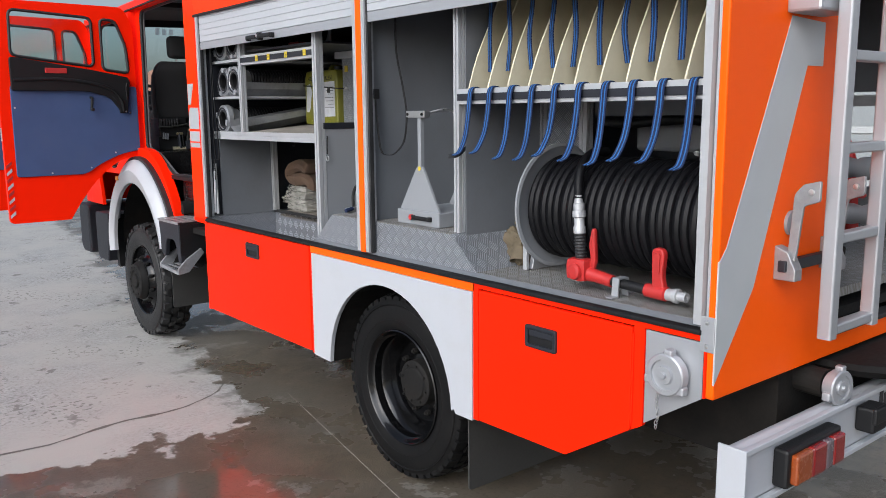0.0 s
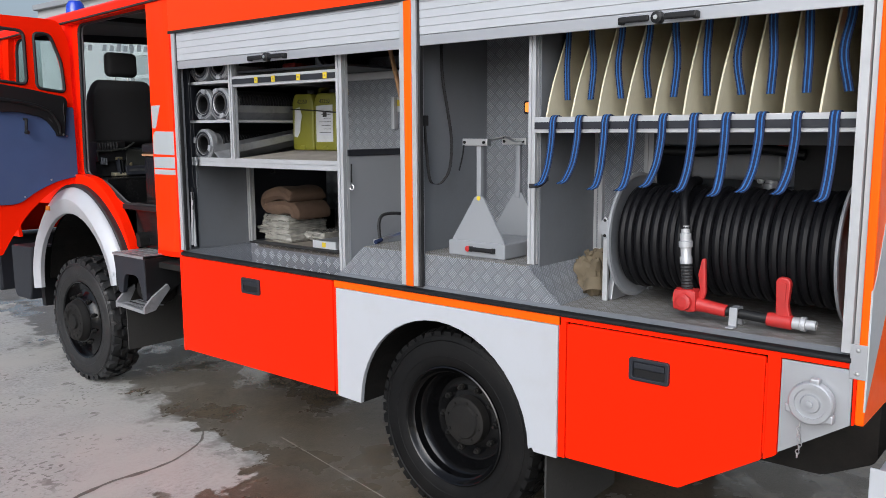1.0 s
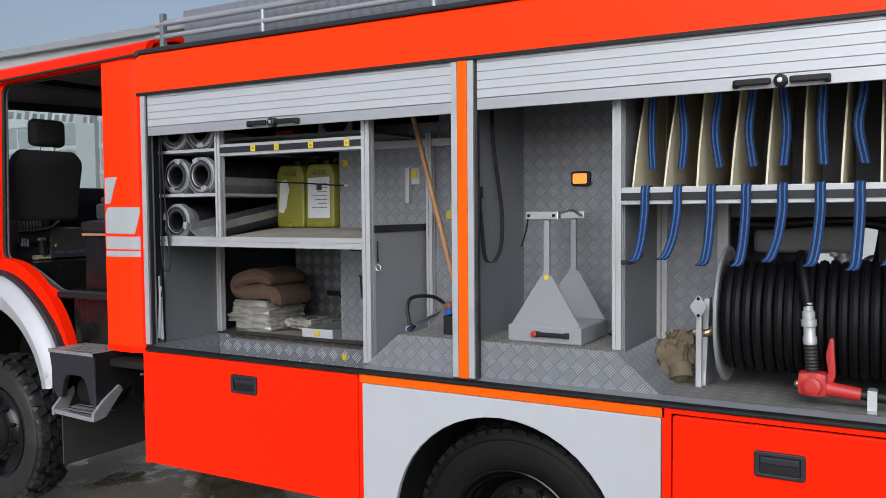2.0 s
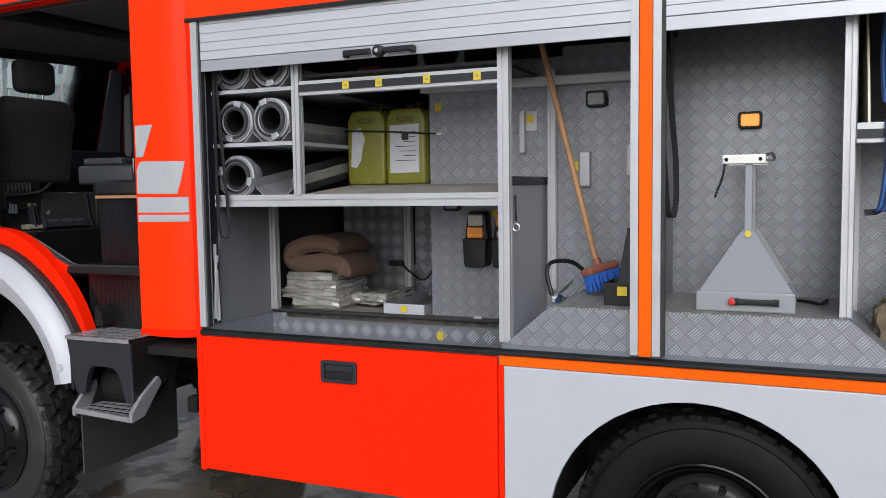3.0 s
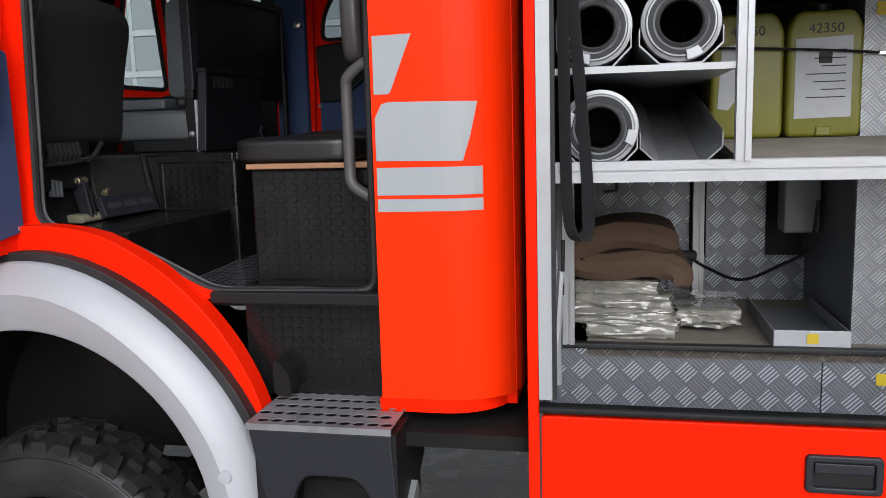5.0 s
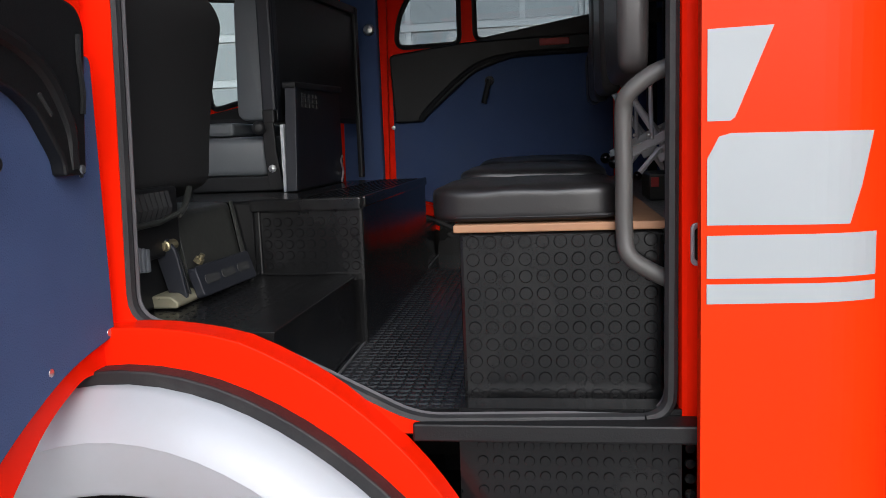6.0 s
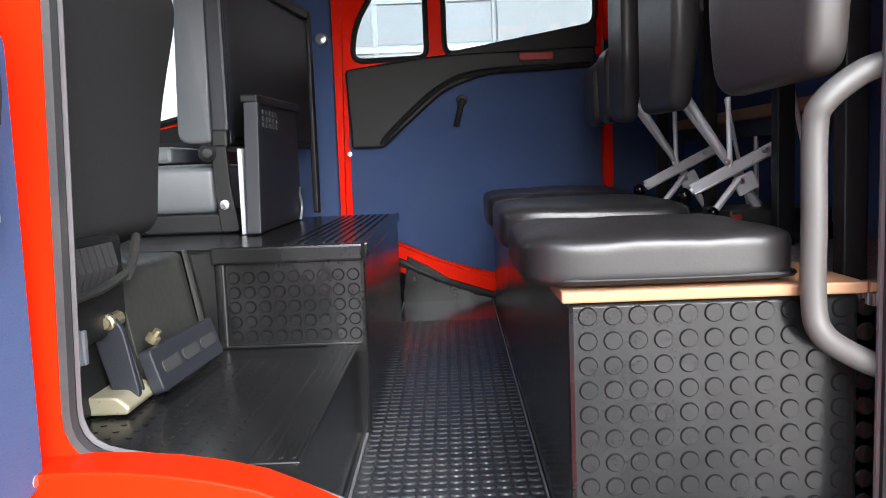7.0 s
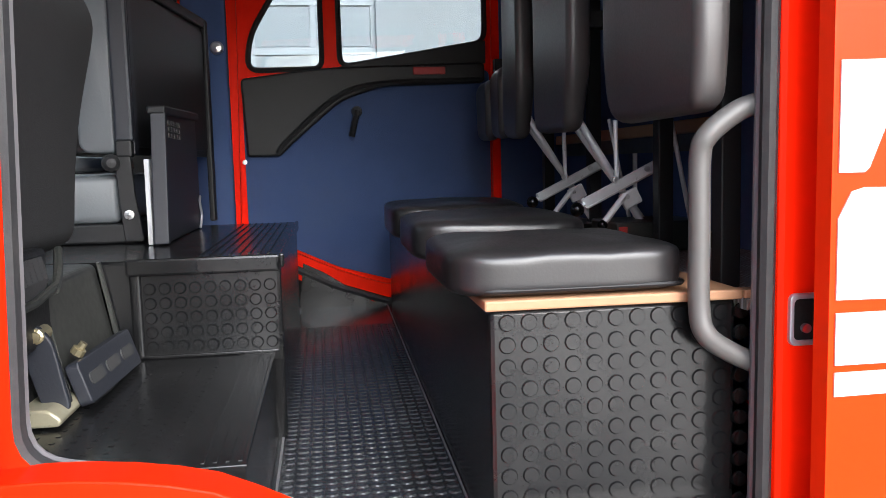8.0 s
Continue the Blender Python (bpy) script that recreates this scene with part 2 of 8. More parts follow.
mk.links.new(mk_t.outputs[0], mk_m.inputs[2])
mk_c, mk_x = mk.nodes.new("ShaderNodeBsdfTransparent"), mk.nodes.new("ShaderNodeMixShader")
mk_x.inputs[0].default_value = 0.45
mk.links.new(mk_m.outputs[0], mk_x.inputs[1])
mk.links.new(mk_c.outputs[0], mk_x.inputs[2])
mk.links.new(mk_x.outputs[0], mk.nodes["Material Output"].inputs[0])
MIRROR = mat("mirror glass", (0.8, 0.8, 0.8), 0.03, 1.0, vary=0.02)

# ---- building tools ----
def thing(name, label, category, group="", at=(0, 0, 0)):
    e = new(name)
    e.location = at
    return tagged(e, label, category, group)


def part(name, bm, material, parent=None, label="", smooth=False):
    """Links a bmesh as one mesh object, under a thing or a part."""
    me = bpy.data.meshes.new(name)
    bmesh.ops.recalc_face_normals(bm, faces=bm.faces)
    bm.to_mesh(me)
    bm.free()
    me.materials.append(material)
    if smooth:
        me.polygons.foreach_set("use_smooth", [True] * len(me.polygons))
        me.set_sharp_from_angle(angle=radians(40))
    ob = new(name, me)
    if parent is not None:
        ob.parent = parent
        base = parent
        shift = Vector((0, 0, 0))
        while base is not None:
            shift += base.location
            base = base.parent
        ob.location = -shift
    if label:
        ob["label"] = label
    return ob


def B():
    return bmesh.new()


def bevel(bm, edges, r, seg=2):
    if r > 0:
        bmesh.ops.bevel(bm, geom=list(edges), offset=r, segments=seg, affect="EDGES", profile=0.5, clamp_overlap=True)
    return bm


def box(x0, x1, y0, y1, z0, z1, r=0.0, seg=2, bm=None):
    """A box with rounded edges; with bm, it is added to that mesh."""
    t = B()
    bmesh.ops.create_cube(t, size=1.0, matrix=Matrix.Translation(((x0 + x1) / 2, (y0 + y1) / 2, (z0 + z1) / 2)) @ Matrix.Diagonal((abs(x1 - x0), abs(y1 - y0), abs(z1 - z0), 1)))
    bevel(t, t.edges, r, seg)
    return join(bm, t)


def join(bm, t, m=None):
    if m is not None:
        bmesh.ops.transform(t, matrix=m, verts=t.verts)
    if bm is None:
        return t
    me = bpy.data.meshes.new("tmp")
    t.to_mesh(me)
    t.free()
    bm.from_mesh(me)
    bpy.data.meshes.remove(me)
    return bm


def prism(poly, axis, a, b, r=0.0, seg=2, holes=(), bm=None):
    """A flat outline pushed along an axis from a to b. Outline points are the two other coordinates, in order (xy, xz or yz)."""
    t = B()

    def at(p, d):
        return {"x": (d, p[0], p[1]), "y": (p[0], d, p[1]), "z": (p[0], p[1], d)}[axis]

    if holes:
        es = []
        for ring in (poly, *holes):
            vs = [t.verts.new(at(p, a)) for p in ring]
            es += [t.edges.new((vs[i], vs[(i + 1) % len(vs)])) for i in range(len(vs))]
        bmesh.ops.triangle_fill(t, use_beauty=True, use_dissolve=False, edges=es)
    else:
        t.faces.new([t.verts.new(at(p, a)) for p in poly])
    res = bmesh.ops.extrude_face_region(t, geom=list(t.faces))
    mv = {"x": (b - a, 0, 0), "y": (0, b - a, 0), "z": (0, 0, b - a)}[axis]
    bmesh.ops.translate(t, vec=mv, verts=[v for v in res["geom"] if isinstance(v, bmesh.types.BMVert)])
    bmesh.ops.recalc_face_normals(t, faces=t.faces)
    if r > 0:
        es = [e for e in t.edges if len(e.link_faces) == 2 and e.calc_face_angle(0) > 0.6]
        bevel(t, es, r, seg)
    return join(bm, t)


def arc(cx, cy, r, a0, a1, n, ry=None):
    return [(cx + r * math.cos(radians(a0 + (a1 - a0) * i / n)), cy + (ry or r) * math.sin(radians(a0 + (a1 - a0) * i / n))) for i in range(n + 1)]


def rrect(a0, a1, b0, b1, r, n=4):
    return arc(a1 - r, b1 - r, r, 0, 90, n) + arc(a0 + r, b1 - r, r, 90, 180, n) + arc(a0 + r, b0 + r, r, 180, 270, n) + arc(a1 - r, b0 + r, r, 270, 360, n)


def rounded(poly, r, n=5):
    """An outline with its corners rounded; r is one radius, or one for each corner."""
    out = []
    k = len(poly)
    for i in range(k):
        ri = r[i] if isinstance(r, (list, tuple)) else r
        p, q, s = Vector(poly[i - 1]), Vector(poly[i]), Vector(poly[(i + 1) % k])
        if ri <= 0:
            out.append(tuple(q))
            continue
        d0, d1 = (p - q), (s - q)
        a = min(ri, d0.length * 0.48, d1.length * 0.48)
        e0, e1 = q + d0.normalized() * a, q + d1.normalized() * a
        for j in range(n + 1):
            t = j / n
            out.append(tuple((1 - t) ** 2 * e0 + 2 * t * (1 - t) * q + t * t * e1))
    return out


def frame_of(d):
    d = Vector(d).normalized()
    u = d.cross(Vector((0, 0, 1)) if abs(d.z) < 0.9 else Vector((1, 0, 0))).normalized()
    return u, d.cross(u)


def cyl(p0, p1, r0, r1=None, seg=20, bm=None, caps=True, r=0.0):
    return lathe(p0, Vector(p1) - Vector(p0), [(0, r0), ((Vector(p1) - Vector(p0)).length, r0 if r1 is None else r1)], seg, bm, caps)


def lathe(p0, d, prof, seg=24, bm=None, caps=True, closed=False):
    """Turned shape: prof holds (distance along d, radius)."""
    t = bm if bm is not None else B()
    u, v = frame_of(d)
    d = Vector(d).normalized()
    p0 = Vector(p0)
    rings = []
    for h, r in prof:
        rings.append([t.verts.new(p0 + d * h + (u * math.cos(2 * math.pi * i / seg) + v * math.sin(2 * math.pi * i / seg)) * max(r, 1e-4)) for i in range(seg)])
    pairs = list(zip(rings, rings[1:])) + ([(rings[-1], rings[0])] if closed else [])
    for a, b in pairs:
        for i in range(seg):
            t.faces.new((a[i], a[(i + 1) % seg], b[(i + 1) % seg], b[i]))
    if caps and not closed:
        t.faces.new(rings[0][::-1])
        t.faces.new(rings[-1])
    return t


def smooth_path(pts, n=6):
    """More points along a soft curve through pts."""
    P = [Vector(p) for p in pts]
    P = [2 * P[0] - P[1]] + P + [2 * P[-1] - P[-2]]
    out = []
    for i in range(1, len(P) - 2):
        for j in range(n):
            t = j / n
            a, b, c, d = P[i - 1], P[i], P[i + 1], P[i + 2]
            out.append(0.5 * ((2 * b) + (c - a) * t + (2 * a - 5 * b + 4 * c - d) * t * t + (3 * b - a - 3 * c + d) * t ** 3))
    out.append(P[-2])
    return out


def tube(pts, r, seg=10, bm=None):
    """A round bar along a line of points."""
    t = bm if bm is not None else B()
    P = [Vector(p) for p in pts]
    u = None
    rings = []
    for i, p in enumerate(P):
        d = (P[min(i + 1, len(P) - 1)] - P[max(i - 1, 0)]).normalized()
        if u is None:
            u, _ = frame_of(d)
        u = (u - d * u.dot(d)).normalized()
        v = d.cross(u)
        rings.append([t.verts.new(p + (u * math.cos(2 * math.pi * k / seg) + v * math.sin(2 * math.pi * k / seg)) * r) for k in range(seg)])
    for a, b in zip(rings, rings[1:]):
        for k in range(seg):
            t.faces.new((a[k], a[(k + 1) % seg], b[(k + 1) % seg], b[k]))
    t.faces.new(rings[0][::-1])
    t.faces.new(rings[-1])
    return t


def ribbon(pts, side, w, th, bm=None, shift=0.0):
    """A flat strap along pts; side is the direction of its width."""
    t = bm if bm is not None else B()
    s = Vector(side).normalized()
    P = [Vector(p) + s * shift for p in pts]
    rings = []
    for i, p in enumerate(P):
        d = (P[min(i + 1, len(P) - 1)] - P[max(i - 1, 0)]).normalized()
        n = d.cross(s).normalized()
        rings.append([t.verts.new(p + s * a * w / 2 + n * c * th / 2) for a, c in ((-1, -1), (1, -1), (1, 1), (-1, 1))])
    for a, b in zip(rings, rings[1:]):
        for k in range(4):
            t.faces.new((a[k], a[(k + 1) % 4], b[(k + 1) % 4], b[k]))
    t.faces.new(rings[0][::-1])
    t.faces.new(rings[-1])
    return t


def profile_bar(axis, a, b, c1, c2, w=0.04, h=0.04, groove=0.008):
    """An aluminium slot profile: a square bar with a groove along each face. c1, c2: the centre in the two other coordinates."""
    hw, hh, g, dp = w / 2, h / 2, groove / 2, 0.006
    poly = [(-hw, -hh), (-g, -hh), (-g, -hh + dp), (g, -hh + dp), (g, -hh), (hw, -hh), (hw, -g), (hw - dp, -g), (hw - dp, g), (hw, g), (hw, hh), (g, hh), (g, hh - dp), (-g, hh - dp), (-g, hh), (-hw, hh), (-hw, g), (-hw + dp, g), (-hw + dp, -g), (-hw, -g)]
    return prism([(c1 + p, c2 + q) for p, q in poly], axis, a, b)

# ---- ground and surroundings ----
def wet_concrete():
    m = bpy.data.materials.new("wet stained concrete")
    m.use_nodes = True
    N, L = m.node_tree.nodes, m.node_tree.links
    b = N["Principled BSDF"]
    co = N.new("ShaderNodeTexCoord")

    def noise_tex(scale, detail, rough=0.6):
        n = N.new("ShaderNodeTexNoise")
        n.inputs["Scale"].default_value, n.inputs["Detail"].default_value, n.inputs["Roughness"].default_value = scale, detail, rough
        L.new(co.outputs["Object"], n.inputs["Vector"])
        return n.outputs["Fac"]

    def ramp(v, a, c):
        r = N.new("ShaderNodeMapRange")
        r.inputs["From Min"].default_value, r.inputs["From Max"].default_value = a, c
        L.new(v, r.inputs["Value"])
        return r.outputs[0]

    def mixc(f, a, c):
        x = N.new("ShaderNodeMix")
        x.data_type = "RGBA"
        L.new(f, x.inputs[0])
        for i, v in ((6, a), (7, c)):
            if isinstance(v, tuple):
                x.inputs[i].default_value = (*v, 1)
            else:
                L.new(v, x.inputs[i])
        return x.outputs[2]

    def math2(kind, p, q):
        n = N.new("ShaderNodeMath")
        n.operation = kind
        for i, v in ((0, p), (1, q)):
            if isinstance(v, (int, float)):
                n.inputs[i].default_value = v
            else:
                L.new(v, n.inputs[i])
        return n.outputs[0]

    grain, fine = noise_tex(90, 4), noise_tex(38, 5, 0.7)
    mid, broad = noise_tex(5, 8, 0.7), noise_tex(0.9, 6, 0.6)
    edge, ragged = noise_tex(1.5, 5, 0.55), noise_tex(7.5, 6, 0.65)
    sp = N.new("ShaderNodeSeparateXYZ")
    L.new(co.outputs["Object"], sp.inputs[0])
    # water that ran off the vehicle: wet from its side outwards, with a ragged edge
    line = math2("ADD", math2("ADD", sp.outputs["X"], math2("MULTIPLY", sp.outputs["Y"], -0.16)), math2("ADD", math2("MULTIPLY", edge, 1.2), math2("MULTIPLY", ragged, 0.55)))
    side = ramp(line, 0.555, 0.575)
    damp = math2("MULTIPLY", ramp(line, 0.36, 0.52), ramp(noise_tex(2.6, 6, 0.65), 0.47, 0.56))
    # a second wet front behind the vehicle
    rear = math2("ADD", sp.outputs["Y"], math2("ADD", math2("MULTIPLY", edge, -1.6), math2("MULTIPLY", ragged, -0.5)))
    back = ramp(rear, 0.25, 0.21)
    # drying islands inside the wet ground, and drips on the dry
    island = ramp(noise_tex(1.9, 7, 0.62), 0.60, 0.615)
    drip = math2("MULTIPLY", ramp(noise_tex(4.2, 5, 0.6), 0.63, 0.65), ramp(broad, 0.42, 0.5))
    # shoe and tyre prints: dark specks in patches
    print_ = math2("MULTIPLY", ramp(noise_tex(26, 2, 0.5), 0.58, 0.62), ramp(noise_tex(1.1, 3, 0.5), 0.50, 0.60))
    puddle = math2("MAXIMUM", side, back)
    dry = mixc(ramp(mid, 0.3, 0.7), (0.30, 0.295, 0.28), (0.46, 0.452, 0.43))
    dry = mixc(ramp(fine, 0.45, 0.62), dry, (0.26, 0.253, 0.235))
    dry = mixc(ramp(broad, 0.62, 0.40), dry, (0.40, 0.385, 0.35))
    dry = mixc(math2("MULTIPLY", math2("MAXIMUM", print_, math2("MAXIMUM", drip, damp)), 0.72), dry, (0.13, 0.122, 0.105))
    wet = mixc(ramp(mid, 0.34, 0.64), (0.058, 0.044, 0.030), (0.150, 0.117, 0.080))
    wet = mixc(ramp(broad, 0.40, 0.62), wet, (0.112, 0.096, 0.075))
    wet = mixc(math2("MULTIPLY", island, 0.55), wet, (0.24, 0.222, 0.19))
    wet = mixc(math2("MULTIPLY", ramp(fine, 0.52, 0.66), 0.5), wet, (0.045, 0.038, 0.03))
    L.new(mixc(puddle, dry, wet), b.inputs["Base Color"])
    # standing water lies in shallow hollows of the wet part
    pool = math2("MULTIPLY", puddle, ramp(noise_tex(1.25, 5, 0.6), 0.50, 0.56))
    rough = math2("SUBTRACT", math2("SUBTRACT", 0.78, math2("MULTIPLY", puddle, 0.40)), math2("MULTIPLY", pool, 0.29))
    L.new(rough, b.inputs["Roughness"])
    bu = N.new("ShaderNodeBump")
    bu.inputs["Distance"].default_value = 0.003
    L.new(math2("SUBTRACT", 0.75, math2("MULTIPLY", pool, 0.68)), bu.inputs["Strength"])
    L.new(math2("ADD", math2("MULTIPLY", grain, 0.6), fine), bu.inputs["Height"])
    L.new(bu.outputs[0], b.inputs["Normal"])
    return m


CONCRETE = wet_concrete()
g = B()
bmesh.ops.create_grid(g, x_segments=2, y_segments=2, size=400)
tagged(part("ground", g, CONCRETE), "wet stained concrete yard with puddles and cracks", "ground", kind="structure")


# saw-cut joint in the slab
seam = prism([(-0.2905, -1.2), (-0.2865, -1.2), (0.2505, 1.55), (0.2465, 1.55)], "z", 0.0006, 0.002)
tagged(part("slab_joint", seam, PALEDUST), "pale saw-cut joint in the concrete", "joint", kind="structure")
# a hairline crack that runs out from the wet edge
line = smooth_path([(CRACK[0], CRACK[1], 0) for CRACK in ((0.02, 2.06), (-0.14, 1.88), (-0.37, 1.77), (-0.60, 1.74), (-0.85, 1.75), (-1.25, 1.66), (-1.7, 1.72))], 6)
bm = B()
prev = None
for i, p in enumerate(line):
    w = 0.005 + 0.030 * abs(noise.noise(Vector((p.x * 7, p.y * 7, 3.1))))
    q = Vector((0, 1, 0)) * w
    j = Vector((0, 0.012 * noise.noise(Vector((p.x * 14, p.y * 14, 0.4))), 0))
    row = [bm.verts.new(p + j - q + Vector((0, 0, 0.0008))), bm.verts.new(p + j + q + Vector((0, 0, 0.0008)))]
    if prev:
        bm.faces.new((prev[0], row[0], row[1], prev[1]))
    prev = row
tagged(part("crack", bm, WETCRACK), "dark damp crack in the concrete", "crack", kind="structure")
# ---- fire engine: body ----
# x: depth from the near side, y: along the vehicle to the cab, z: up; rear axle at y = 0
FX, RY = 2.50, -1.85
truck = thing("fire_truck", "red-orange fire engine with open lockers and open cab door", "fire truck")
T = truck

# lower skin of the near side
part("locker_door", prism(rounded([(2.178, 0.525), (2.178, 1.140), (0.765, 1.140), (0.765, 0.525)], 0.012), "x", -0.004, 0.022, 0.004), RED, T, "flat red locker door")
part("side_skin", box(0.0, 0.02, 2.184, 2.212, 0.515, 2.56, 0.004), RED, T)
part("side_skin", box(0.0, 0.02, -0.662, 0.755, 1.108, 1.146, 0.002), ORANGE, T, "orange strip over the wheel panel")
part("side_skin", box(0.0, 0.02, 0.738, 0.760, 0.515, 1.108, 0.002), RED, T)
arch = [(0.735, 1.106), (0.735, 0.512), (0.56, 0.505)] + [(0.03 + 0.53 * math.cos(radians(a)), 0.50 + 0.525 * math.sin(radians(a))) for a in range(2, 179, 8)] + [(-0.52, 0.53), (-0.53, 0.512), (-0.648, 0.512), (-0.648, 1.106)]
part("wheel_panel", prism(arch, "x", -0.006, 0.020, 0.003), WHITE, T, "white painted wheel-arch panel with worn edges")
part("arch_liner", prism([(0.03 + 0.54 * math.cos(radians(a)), 0.50 + 0.535 * math.sin(radians(a))) for a in range(0, 181, 9)] + [(0.03 + 0.56 * math.cos(radians(a)), 0.50 + 0.555 * math.sin(radians(a))) for a in range(180, -1, -9)], "x", 0.02, 0.65), CHASSIS, T)
part("arch_inner", prism(arc(0.03, 0.50, 0.552, 0, 180, 20), "x", 0.652, 0.662), CHASSIS, T)
part("side_skin", prism([(-0.652, 1.146), (-0.652, 0.522), (-0.685, 0.522), (-0.685, 1.128), (-1.525, 1.128), (-1.525, 0.737), (-1.56, 0.757), (-1.57, 0.765), (-1.57, 1.128), (-1.81, 1.128), (-1.812, 0.93), (-1.8195, 0.933), (-1.8195, 1.146)], "x", 0.0, 0.02), RED, T)
part("locker_door", prism(rounded([(-0.692, 1.120), (-1.518, 1.120), (-1.518, 0.732), (-1.205, 0.534), (-0.692, 0.526)], 0.01), "x", -0.004, 0.022, 0.004), RED, T, "flat red locker door with a slanting lower edge")
part("connector_plate", prism([(-1.574, 1.122), (-1.574, 0.775), (-1.806, 0.928), (-1.806, 1.122)], "x", 0.004, 0.016), ALU, T, "bare aluminium connector plate")
# hinge strip beside the slanting locker door
part("hinge", box(-0.006, 0.002, -1.528, -1.521, 0.76, 1.10, 0.002), RED, T)


def recess_handle(y, z):
    h = part("locker_handle", prism(rrect(y - 0.086, y + 0.086, z - 0.047, z + 0.047, 0.012), "x", -0.016, 0.004, 0.004, holes=[rrect(y - 0.068, y + 0.068, z - 0.032, z + 0.030, 0.006)]), DKGREY, T, "black recessed pull handle")
    part("cup", box(-0.005, 0.003, y - 0.070, y + 0.070, z - 0.034, z + 0.032), BLACK, h)
    part("pull", box(-0.013, -0.006, y - 0.066, y + 0.066, z + 0.002, z + 0.028, 0.003), DKGREY, h)


recess_handle(1.465, 1.028)
recess_handle(-1.072, 0.985)

# rail under the lockers, inner floor, roof, end walls
part("door_seal_rail", prism(rounded([(-0.010, 1.149), (-0.010, 1.160), (-0.004, 1.166), (0.014, 1.172), (0.014, 1.149)], 0.003), "y", -1.80, 2.182), SEALB, T, "black rubber sill rail")
part("sill_ledge", prism([(0.0145, 1.149), (0.0145, 1.171), (0.0400, 1.1855), (0.0400, 1.149)], "y", -1.80, 0.751), GREYP, T, "worn grey sill edge")
part("door_inner_face", box(0.0225, 0.0345, 0.757, 2.170, 0.905, 1.158), GREYP, T)
part("locker_floor", box(0.53, FX - 0.03, 0.75, 2.08, 1.150, 1.190), DUSTB, T, "dusty brown locker floor board")
part("locker_floor", box(0.0405, FX - 0.03, -1.83, -0.47, 1.150, 1.186), TREAD_XY, T, "dusty tread-plate floor")
part("upper_skin", prism([(0.0, 2.545), (0.0, 2.74), (0.012, 2.758), (0.06, 2.77), (0.06, 2.545)], "y", RY + 0.031, 2.21, 0.003), REDO, T, "orange-red upper side skin")
part("upper_skin", prism([(FX, 2.545), (FX, 2.74), (FX - 0.012, 2.758), (FX - 0.06, 2.77), (FX - 0.06, 2.545)], "y", RY, 2.21), RED, T)
part("drip_rail", box(-0.008, 0.0, RY, 2.21, 2.535, 2.552, 0.002), BLACK, T)
part("roof_plate", box(0.06, FX - 0.06, RY, 2.21, 2.715, 2.75), TREAD_XY, T)
part("locker_ceiling", box(0.02, FX - 0.02, RY + 0.03, 2.18, 2.555, 2.575), GREYP, T)
part("front_wall", box(0.02, FX - 0.02, 2.176, 2.206, 0.60, 2.71), GREYP, T)
part("roof_edge", box(0.0, FX, 2.196, 2.226, 2.745, 2.785, 0.01), DKGREY, T, "grey roof edge trim")
# roof rail and box at the front of the roof
rl = part("roof_rail", tube([(0.11, 2.17, 2.935), (0.11, -1.7, 2.935)], 0.016, 10), ALU, T, "aluminium roof rail")
part("lower_rail", tube([(0.11, 2.17, 2.865), (0.11, -1.7, 2.865)], 0.014, 10), ALU, rl)
part("end_post", box(0.095, 0.125, 2.10, 2.13, 2.75, 2.99, 0.004), GREYP, rl)
for yy in (1.4, 0.4, -0.6, -1.6):
    part("post", cyl((0.11, yy, 2.75), (0.11, yy, 2.935), 0.012), ALU, rl)
part("roof_edge", box(-0.004, 0.05, RY, 2.196, 2.760, 2.785, 0.006), DKGREY, T)
part("roof_box", box(0.20, 1.0, 0.2, 2.06, 2.75, 3.02, 0.01), TREAD_YZ, T, "tread-plate roof box")
# far side: closed front half, open rear bay
part("far_skin", box(FX - 0.02, FX, -0.95, 2.21, 0.55, 2.56), GREYP, T)
part("far_skin", box(FX - 0.02, FX, RY, -0.95, 0.75, 1.45), GREYP, T)
part("far_skin", box(FX - 0.02, FX, RY, -0.95, 1.98, 2.56), GREYP, T)
part("far_skin", box(FX - 0.02, FX, RY, -1.75, 1.45, 1.98), GREYP, T)
part("bay_wall", box(1.55, 1.57, -0.95, -0.47, 1.19, 2.55), GREYP, T)
part("bay_frame", profile_bar("y", -1.74, -0.5, FX - 0.1, 1.93, 0.04, 0.06), ALUW, T)

# rear face
part("rear_panel", prism(rounded([(0.0, 0.932), (0.0, 2.56), (0.775, 2.56), (0.775, 1.02), (1.73, 1.02), (1.73, 2.56), (FX, 2.56), (FX, 0.932)], [0.012, 0, 0, 0.02, 0.02, 0, 0, 0.01]), "y", RY, RY + 0.03, 0.006), ORANGE, T, "fluorescent orange rear panel")
part("upper_skin", box(0.0, FX, RY, RY + 0.03, 2.56, 2.75, 0.006), ORANGE, T)
part("rear_sill", box(0.78, 1.725, RY - 0.012, RY + 0.05, 1.012, 1.032, 0.003), RUBBER, T)
part("reflective_stripe", prism([(0.371, 2.195), (0.60, 2.185), (0.60, 2.035), (0.49, 2.035), (0.213, 1.287), (0.0, 0.985), (0.0, 1.40), (0.039, 1.443)], "y", RY - 0.002, RY + 0.004), REFLECT, T, "silver diagonal reflective stripe")
part("rear_jamb", box(0.775, 0.80, RY + 0.002, RY + 0.5, 1.02, 2.56), BLACK, T)
part("rear_cap", lathe((0.44, RY, 1.49), (0, -1, 0), [(0, 0.045), (0.012, 0.045), (0.014, 0.035), (0.018, 0.0)], 20), GREYL, T, "round grey cap")
